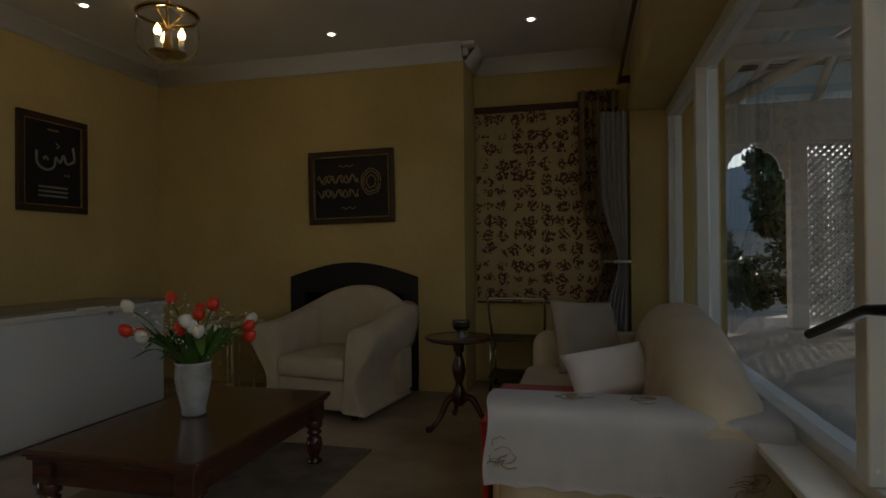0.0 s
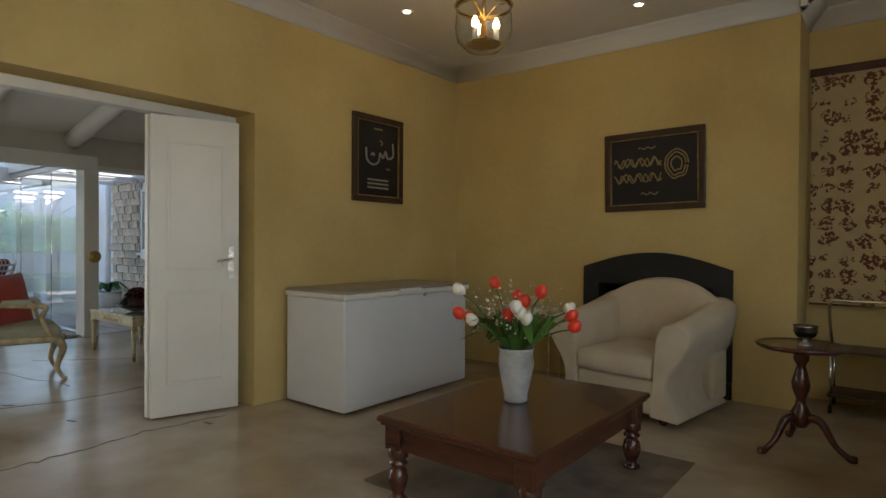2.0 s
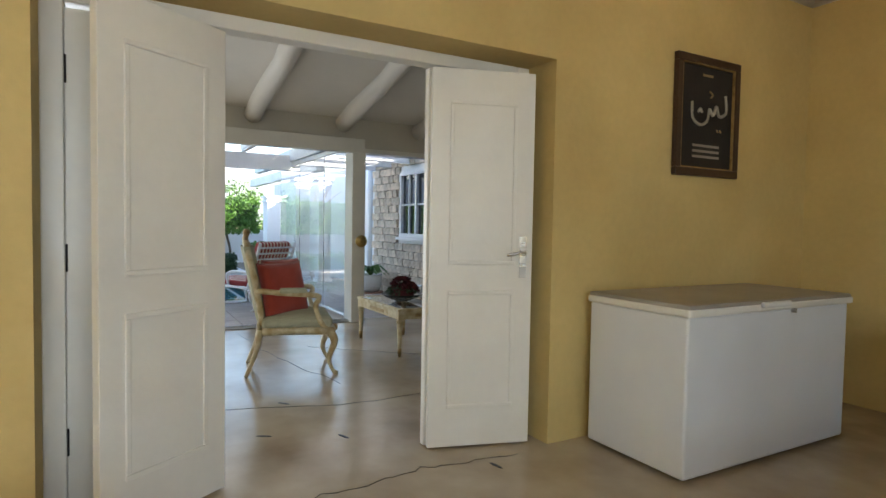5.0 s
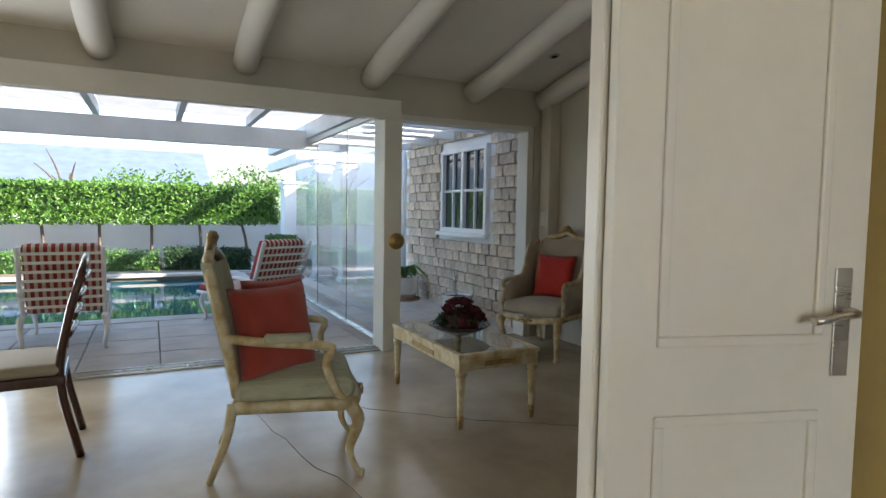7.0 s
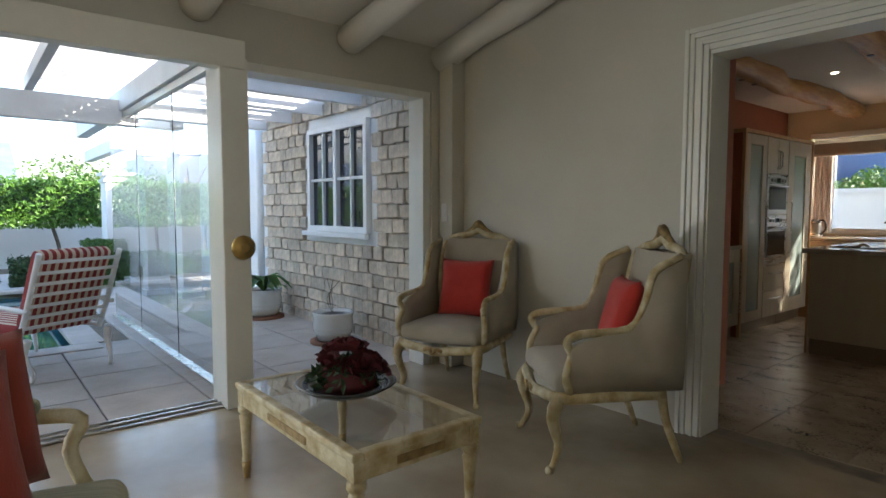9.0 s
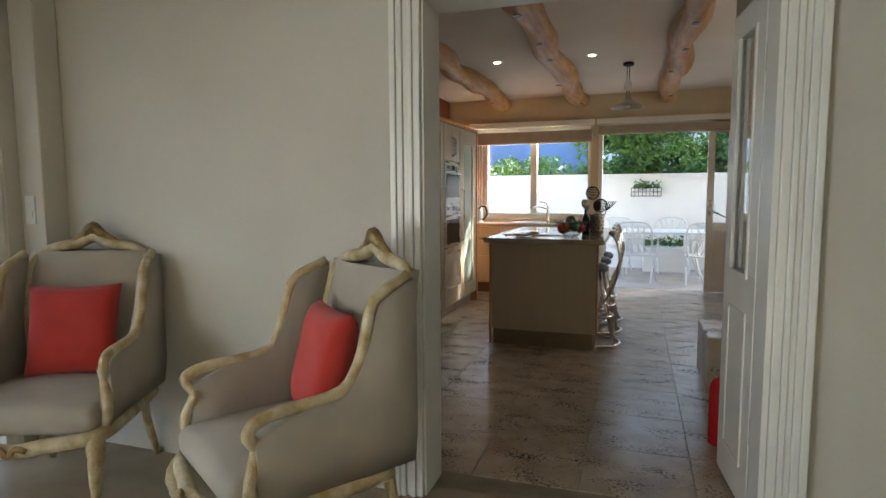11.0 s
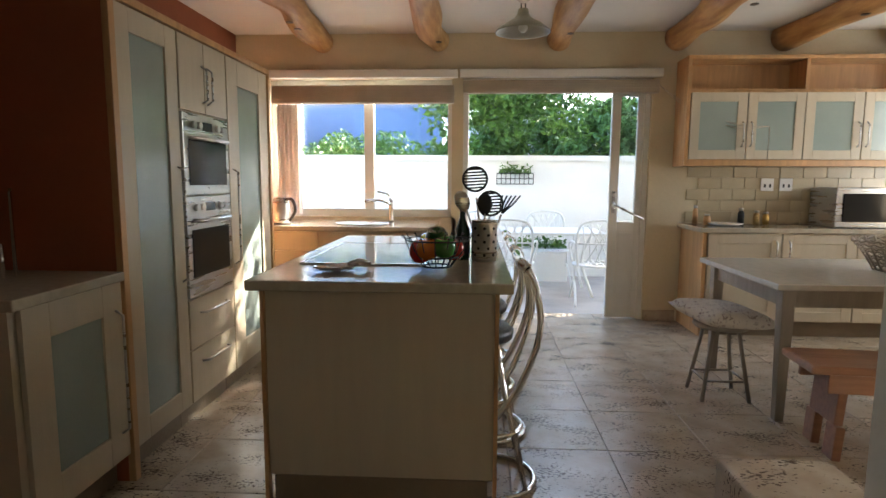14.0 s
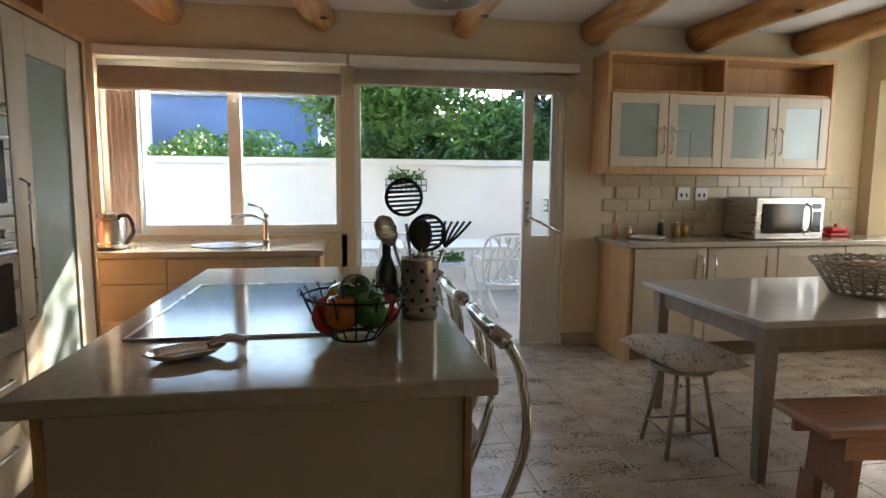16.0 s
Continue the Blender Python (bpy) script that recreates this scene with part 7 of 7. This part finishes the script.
solo("seat_cushion", own, CUSHF, "plump flower-printed cushion lying on the stool", "cushion", m=pose(-2.78, 9.0, 0.498, 4, 6, 15))
bk = thing("basket", "pale woven basket standing on the stone table", "basket", pose(-1.72, 9.02, 0.757))
for j in range(9):
    r, z = 0.17 + 0.10 * (j / 8) ** 1.3, 0.02 + 0.02 * j
    part("weave", tube([(r * math.cos(2 * math.pi * i / 48) * 1.15, r * math.sin(2 * math.pi * i / 48) * 0.85, z + 0.006 * (-1) ** (i + j)) for i in range(48)], 0.008, 5, closed=True), mat("bleached wicker", (0.48, 0.42, 0.33), 0.7, vary=0.15, grain=60) if j == 0 else bpy.data.materials["bleached wicker"], bk)
for i in range(24):
    a = 2 * math.pi * i / 24
    part("rib", tube([((0.165 + 0.10 * t) * 1.15 * math.cos(a), (0.165 + 0.10 * t) * 0.85 * math.sin(a), 0.01 + 0.18 * t) for t in (0, 0.5, 1)], 0.008, 5), bpy.data.materials["bleached wicker"], bk)
part("base", lathe([(0.17, 0), (0.165, 0.02)], 24), bpy.data.materials["bleached wicker"], bk)

# pendant over the island
pl = thing("pendant_lamp", "enamel pulley pendant lamp over the island", "lamp", pose(-3.98, 9.05, 0.12))
part("ceiling_rose", lathe([(0.05, 2.41), (0.055, 2.425), (0.05, 2.439)], 20), IRON, pl)
for s in (-1, 1):
    part("chain", tube([(s * 0.012, 0, 2.12), (s * 0.012, 0, 2.415)], 0.004, 5), IRON, pl)
part("counterweight", lathe([(0.012, 2.16), (0.034, 2.18), (0.036, 2.23), (0.02, 2.26), (0.012, 2.28)], 16), CERAMIC, pl)
part("shade", lathe([(0.03, 2.13), (0.035, 2.10), (0.055, 2.075), (0.11, 2.045), (0.155, 2.01), (0.16, 2.0), (0.152, 2.003), (0.105, 2.038), (0.05, 2.068), (0.02, 2.09)], 36), mat("grey green enamel", (0.34, 0.33, 0.26), 0.3, vary=0.1), pl)
part("bulb", lathe([(0.01, 2.07), (0.026, 2.04), (0.028, 2.02), (0.012, 2.0)], 16), CERAMIC, pl)

# ---- yard behind the kitchen ----
structure("pavement_yard", boxes((-14, 6, 11.07, 13.6, -0.25, -0.03)), PAVE, "sunlit pale paved yard", "paving")
structure("wall_yard", boxes((-14, 6, 13.5, 13.75, -0.3, 1.53), (-14, 6, 13.46, 13.79, 1.53, 1.60)), WPLASTER, "white plastered yard wall with a flat coping")
nb = thing("neighbour_building", "plain building with a blue-grey gable behind the yard wall", "house")
part("wall", boxes((-9.6, -4.9, 17.0, 24, -0.3, 2.75)), BLUEWALL, nb)
part("roof", boxes((-9.9, -4.6, 16.9, 24.2, 2.75, 2.85)), ROOFM, nb)
part("corner_wall", boxes((-14, -7.45, 16.0, 16.4, -0.3, 3.2)), WPLASTER, nb)
rnd = random.Random(17)


def bush(label, x0, x1, y0, y1, z0, z1, n, material, size=0.11):
    t = thing("shrub", label, "shrub")
    cl = [((rnd.uniform(x0, x1), rnd.uniform(y0, y1), rnd.uniform(z0, z1) * (0.8 + 0.2 * rnd.random())), rnd.uniform(0.25, 0.5)) for _ in range(max(6, int((x1 - x0) * 7)))]

    def f(q):
        c, s = q.choice(cl)
        d = Vector((q.gauss(0, 1), q.gauss(0, 1), q.gauss(0, 1))).normalized() * s * q.random() ** 0.4
        return (c[0] + d.x, c[1] + d.y, c[2] + d.z)
    part("crown", leaves(rnd, f, n, size), material, t)
    for c, s in (cl[:6] if z0 < 2 else []):
        part("stem", tube([(c[0], c[1], -0.3), (c[0] + 0.05, c[1], c[2])], 0.02, 6), BARK, t)


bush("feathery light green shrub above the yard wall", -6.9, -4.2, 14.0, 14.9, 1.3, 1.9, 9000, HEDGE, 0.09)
bush("dense leafy shrubs above the yard wall", -4.6, 1.5, 14.1, 15.6, 1.2, 2.6, 26000, LEAF, 0.11)
bush("dark dense tree foliage behind the yard", -3.5, 3.0, 15.6, 17.0, 1.6, 4.0, 26000, DARKLEAF, 0.14)
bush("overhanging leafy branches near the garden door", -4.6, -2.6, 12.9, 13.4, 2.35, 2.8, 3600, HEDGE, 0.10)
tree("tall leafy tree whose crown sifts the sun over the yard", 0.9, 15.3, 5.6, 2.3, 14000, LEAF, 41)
for x, z in ((-3.72, 1.22), (-1.72, 0.98)):
    wb = thing("wall_planter", "wire wall planter with small green plants on the yard wall", "planter", pose(x, 13.42, z))
    for k in range(3):
        part("hoop", tube([(-0.24, 0.06, 0.07 * k), (-0.24, -0.08, 0.07 * k), (0.24, -0.08, 0.07 * k), (0.24, 0.06, 0.07 * k)], 0.006, 5), IRON, wb)
    for k in range(9):
        part("wire", tube([(-0.24 + 0.06 * k, -0.08, 0), (-0.24 + 0.06 * k, -0.08, 0.14)], 0.005, 5), IRON, wb)
    part("plant", leaves(rnd, lambda q: (q.uniform(-0.2, 0.22), q.uniform(-0.06, 0.04), 0.14 + abs(q.gauss(0, 0.05))), 240 if x < -3 else 40, 0.05), LEAF, wb)
for x in (-3.4, -2.0):
    bx = thing("planter_box", "white planter trough with low green plants by the wall", "planter", pose(x, 13.15, -0.03))
    part("trough", boxes((-0.35, 0.35, -0.14, 0.14, 0, 0.42), bev=0.01), WPLASTER, bx)
    part("plant", leaves(rnd, lambda q: (q.uniform(-0.33, 0.33), q.uniform(-0.13, 0.13), 0.44 + abs(q.gauss(0, 0.06))), 420, 0.06), LEAF, bx)
bush("climbing green shrub against the yard wall", -1.7, -0.6, 13.1, 13.35, 0.2, 1.1, 2500, LEAF, 0.09)

CAST = mat("white cast aluminium", (0.74, 0.74, 0.72), 0.5, vary=0.05, bump=0.02)


def cast_chair(x, y, a):
    c = thing("garden_chair", "white cast metal lattice garden chair", "chair", pose(x, y, -0.03, 0, 0, a), "garden chairs")
    for s in (-1, 1):
        part("side_frame", tube(spline([(s * 0.24, -0.26, 0), (s * 0.23, -0.16, 0.12), (s * 0.23, 0.0, 0.24), (s * 0.23, 0.16, 0.12), (s * 0.24, 0.26, 0)], 5), 0.013, 7), CAST, c)
        part("arm", tube(spline([(s * 0.23, -0.2, 0.42), (s * 0.26, -0.22, 0.60), (s * 0.26, 0.0, 0.66), (s * 0.23, 0.22, 0.64)], 5), 0.013, 7), CAST, c)
    part("seat_ring", tube([(0.24 * math.cos(k * 0.2618), 0.24 * math.sin(k * 0.2618), 0.42) for k in range(24)], 0.014, 7, closed=True), CAST, c)
    for k in range(7):
        u = -0.18 + 0.06 * k
        part("seat_bar", tube([(u, -math.sqrt(0.056 - u * u), 0.42), (u, math.sqrt(0.056 - u * u), 0.42)], 0.007, 5), CAST, c)
    part("seat_post", tube([(-0.23, 0, 0.24), (-0.23, 0, 0.42), (0.23, 0, 0.42), (0.23, 0, 0.24)], 0.012, 6), CAST, c)
    part("back_frame", tube(spline([(-0.22, 0.2, 0.42), (-0.25, 0.25, 0.68), (-0.20, 0.27, 0.86), (0, 0.28, 0.90), (0.20, 0.27, 0.86), (0.25, 0.25, 0.68), (0.22, 0.2, 0.42)], 5), 0.014, 7), CAST, c)
    for k in range(9):
        u = -0.19 + 0.048 * k
        part("lattice", tube([(u, 0.22, 0.46), (u * 0.55 + 0.06 * (-1) ** k, 0.25, 0.68), (u, 0.27, 0.86)], 0.008, 5), CAST, c)
    part("back_rail", tube([(-0.24, 0.25, 0.66), (0.24, 0.25, 0.66)], 0.009, 5), CAST, c)


for x, y, a in ((-2.95, 11.75, 178), (-3.85, 11.80, 170), (-3.3, 12.95, 5), (-4.2, 12.9, -8)):
    cast_chair(x, y, a)
gtb = thing("garden_table", "white cast metal garden table in the yard", "table", pose(-3.55, 12.35, -0.03))
part("tabletop", boxes((-0.75, 0.75, -0.4, 0.4, 0.70, 0.73), bev=0.008), CAST, gtb)
for x in (-0.6, 0.6):
    for y in (-0.3, 0.3):
        part("leg", tube(spline([(x, y, 0.7), (x * 0.85, y * 0.8, 0.4), (x * 1.05, y * 1.05, 0)], 4), 0.018, 7), CAST, gtb)

# ---- garden house outside the sitting room ----
structure("pavement_east", boxes((2.42, 9.0, -4, 9, -0.25, 0.30)), PAVE, "pale terrace outside the sitting room window", "paving")
gz = thing("gazebo", "white timber garden house with lattice panels and braced hipped roof", "gazebo")
EAVE, RIDGE = 2.92, 4.05
for x, y in ((2.62, 7.9), (3.05, 7.9), (3.97, 7.9), (4.64, 7.9), (5.7, 7.9), (5.7, 5.6), (5.7, 3.3)):
    part("post", boxes((x - 0.09, x + 0.09, y - 0.09, y + 0.09, 0.30, 2.5), bev=0.008), SASH, gz)
part("beam", boxes((2.5, 5.8, 7.82, 7.98, 2.46, EAVE), bev=0.006), SASH, gz)
part("beam", boxes((5.62, 5.78, 3.2, 7.82, 2.46, EAVE), bev=0.006), SASH, gz)
part("beam", boxes((2.5, 5.8, 3.12, 3.2, 2.66, EAVE), bev=0.006), SASH, gz)
corners = ((2.5, 3.1), (5.9, 3.1), (5.9, 8.1), (2.5, 8.1))
own = bmesh.new()
low = [own.verts.new((x, y, EAVE + 0.06)) for x, y in corners]
top = [own.verts.new((4.2, y, RIDGE + 0.08)) for y in (4.8, 6.4)]
for f in ((low[0], low[1], top[0]), (low[1], low[2], top[1], top[0]), (low[2], low[3], top[1]), (low[3], low[0], top[0], top[1])):
    own.faces.new(f)
bmesh.ops.solidify(own, geom=own.faces[:], thickness=0.04)
part("roof", own, mat("roof boarding", (0.26, 0.30, 0.31), 0.7, vary=0.08), gz)


def timber(p, q, r=0.07):
    part("rafter", tube([p, q], r, 4), SASH, gz)


for (x, y), ry in zip(corners, (4.8, 4.8, 6.4, 6.4)):
    timber((x, y, EAVE), (4.2, ry, RIDGE), 0.085)
for x in (3.3, 4.2, 5.1):
    timber((x, 8.0, EAVE), (4.2 + (x - 4.2) * 0.25, 6.5, RIDGE - 0.12), 0.055)
for y in (4.8, 5.6, 6.4):
    for x in (2.55, 5.85):
        timber((x, y, EAVE), (4.2, y, RIDGE), 0.055)
    part("tie_beam", boxes((2.55, 5.75, y - 0.05, y + 0.05, EAVE + 0.08, EAVE + 0.22), bev=0.005), SASH, gz)
for k in (0.33, 0.66):
    part("purlin", tube([(4.2 + (x - 4.2) * (1 - k), ry + (y - ry) * (1 - k), EAVE + (RIDGE - EAVE) * k - 0.03) for (x, y), ry in zip(corners, (4.8, 4.8, 6.4, 6.4))], 0.045, 4, closed=True), SASH, gz)
for a, b in (((3.0, 7.6, EAVE - 0.1), (4.9, 5.0, EAVE + 0.55)), ((5.4, 7.6, EAVE - 0.1), (3.4, 5.0, EAVE + 0.55))):
    part("brace", tube([a, b], 0.075, 4), SASH, gz)


def lattice(origin, along, width, z0, z1):
    """Crossed diagonal laths in two layers between two posts."""
    o, d = Vector(origin), Vector(along)
    side = d.cross(Vector((0, 0, 1))) * 0.008
    bm = bmesh.new()
    h, step = z1 - z0, 0.085
    for s in (-1, 1):
        for k in range(int((width + h) / step)):
            c = -h + step * (k + 0.5)
            lo, hi = max(0.0, -c), min(h, width - c)
            if hi > lo + 0.02:
                ua, ub = c + lo, c + hi
                if s < 0:
                    ua, ub = width - ua, width - ub
                tube([o + d * ua + side * s + Vector((0, 0, z0 + lo)), o + d * ub + side * s + Vector((0, 0, z0 + hi))], 0.02, 4, bm)
    part("lattice", bm, SASH, gz)
    f = bmesh.new()
    for z in (z0, z1):
        tube([o + Vector((0, 0, z)), o + d * width + Vector((0, 0, z))], 0.035, 4, f)
    part("lattice_frame", f, SASH, gz)


lattice((2.70, 7.9, 0), (1, 0, 0), 0.27, 0.40, 2.44)
lattice((4.06, 7.9, 0), (1, 0, 0), 0.49, 0.40, 2.44)
lattice((4.73, 7.9, 0), (1, 0, 0), 0.88, 0.40, 2.44)
lattice((5.7, 5.7, 0), (0, 1, 0), 2.1, 0.40, 2.44)
lattice((5.7, 3.4, 0), (0, 1, 0), 2.1, 0.40, 2.44)
for s, x in ((1, 3.14), (-1, 3.88)):
    own = bmesh.new()
    rim = [(0, 2.46), (s * 0.34, 2.46), (s * 0.33, 2.42), (s * 0.26, 2.40), (s * 0.24, 2.36), (s * 0.17, 2.34), (s * 0.10, 2.24), (s * 0.08, 2.14), (s * 0.05, 2.12), (s * 0.05, 2.04), (0, 2.03)]
    fr_ = [own.verts.new((x + u, 7.87, z)) for u, z in rim]
    bk_ = [own.verts.new((x + u, 7.93, z)) for u, z in rim]
    own.faces.new(fr_); own.faces.new(bk_[::-1])
    for i in range(len(rim)):
        own.faces.new((fr_[i], fr_[(i + 1) % len(rim)], bk_[(i + 1) % len(rim)], bk_[i]))
    bmesh.ops.recalc_face_normals(own, faces=own.faces)
    part("bracket", own, SASH, gz, "white fretted corner bracket")
bush("dark garden shrubs seen through the garden house", 2.6, 9.0, 10.0, 12.5, 0.3, 3.0, 30000, DARKLEAF, 0.14)
bush("dark garden shrubs beyond the terrace", 7.0, 11.0, -2, 9.5, 0.2, 3.0, 16000, DARKLEAF, 0.14)

# ---- pieces of floors and walls ----
def piece_mesh(w, d, h, bev, name):
    b_ = box(-w / 2, w / 2, -d / 2, d / 2, -h, 0, 0)
    bmesh.ops.bevel(b_, geom=[e for e in b_.edges if all(v.co.z > -h / 2 for v in e.verts)], offset=bev, segments=1, affect="EDGES")
    me = bpy.data.meshes.new(name)
    b_.to_mesh(me); b_.free()
    return me


T = 0.48
floor_k = bpy.data.objects["floor_kitchen"]
me = piece_mesh(T - 0.004, T - 0.004, 0.011, 0.002, "tile"); me.materials.append(TRAV)
rnd = random.Random(5)
for j in range(12):
    for i in range(14):
        x = -3.60 + T * (i - 6 + 0.5)
        y = 8.22 + T * (j - 6 + 0.5)
        if x > 0.1 or y > 10.9 or x < -6.55:
            continue
        t_ = new("tile", me); t_.parent = floor_k
        t_.location = (x, y, rnd.uniform(-0.0012, 0.0))
pat = bpy.data.objects["patio"]
me = piece_mesh(0.592, 0.592, 0.03, 0.006, "paving_slab"); me.materials.append(PAVE)
for i in range(12):
    for j in range(18):
        x, y = -7.28 - 0.6 * i, 4.78 - 0.6 * j
        if x < -9.1 and y < 2.95 + 0.2:
            continue
        t_ = new("paving_slab", me); t_.parent = pat
        t_.location = (x, y, -0.015 - rnd.uniform(0, 0.003))
stw = bpy.data.objects["wall_stone_backing"]
mes = []
for k, (w, h, d) in enumerate(((0.165, 0.128, 0.05), (0.168, 0.130, 0.062), (0.160, 0.124, 0.042), (0.166, 0.126, 0.056))):
    b_ = box(-w / 2, w / 2, -d, 0, -h / 2, h / 2, 0.008, seg=1)
    for v in b_.verts:
        v.co += Vector((rnd.gauss(0, 0.004), rnd.gauss(0, 0.004), rnd.gauss(0, 0.004)))
    m_ = bpy.data.meshes.new("stone"); b_.to_mesh(m_); b_.free(); m_.materials.append(STONE); mes.append(m_)
for j in range(19):
    for i in range(20):
        x = -7.08 - 0.17 * i - (0.085 if j % 2 else 0)
        z = 0.03 + 0.132 * j
        if -9.27 < x < -7.82 and 0.90 < z < 2.16 or x < -10.35:
            continue
        s_ = new("stone", rnd.choice(mes)); s_.parent = stw
        s_.location = (x, 5.082, z); s_.rotation_euler = (rnd.gauss(0, 0.02), rnd.gauss(0, 0.02), rnd.gauss(0, 0.03))
kn = bpy.data.objects["wall_kitchen_north"]
b_ = box(-0.0985, 0.0985, -0.010, 0, -0.0485, 0.0485, 0.002, seg=1)
m_ = bpy.data.meshes.new("wall_tile"); b_.to_mesh(m_); b_.free(); m_.materials.append(SPLASH)
for j in range(5):
    for i in range(12):
        x = -2.27 + 0.2 * i + (0.1 if j % 2 else 0)
        if x > -0.1:
            continue
        s_ = new("wall_tile", m_); s_.parent = kn; s_.location = (x, 10.866, 0.955 + 0.1 * j)

for o in list(bpy.data.objects):
    if o.name.split(".")[0] in ("baby_breath", "foliage", "plant", "crown"):
        o["kind"] = "stuff"
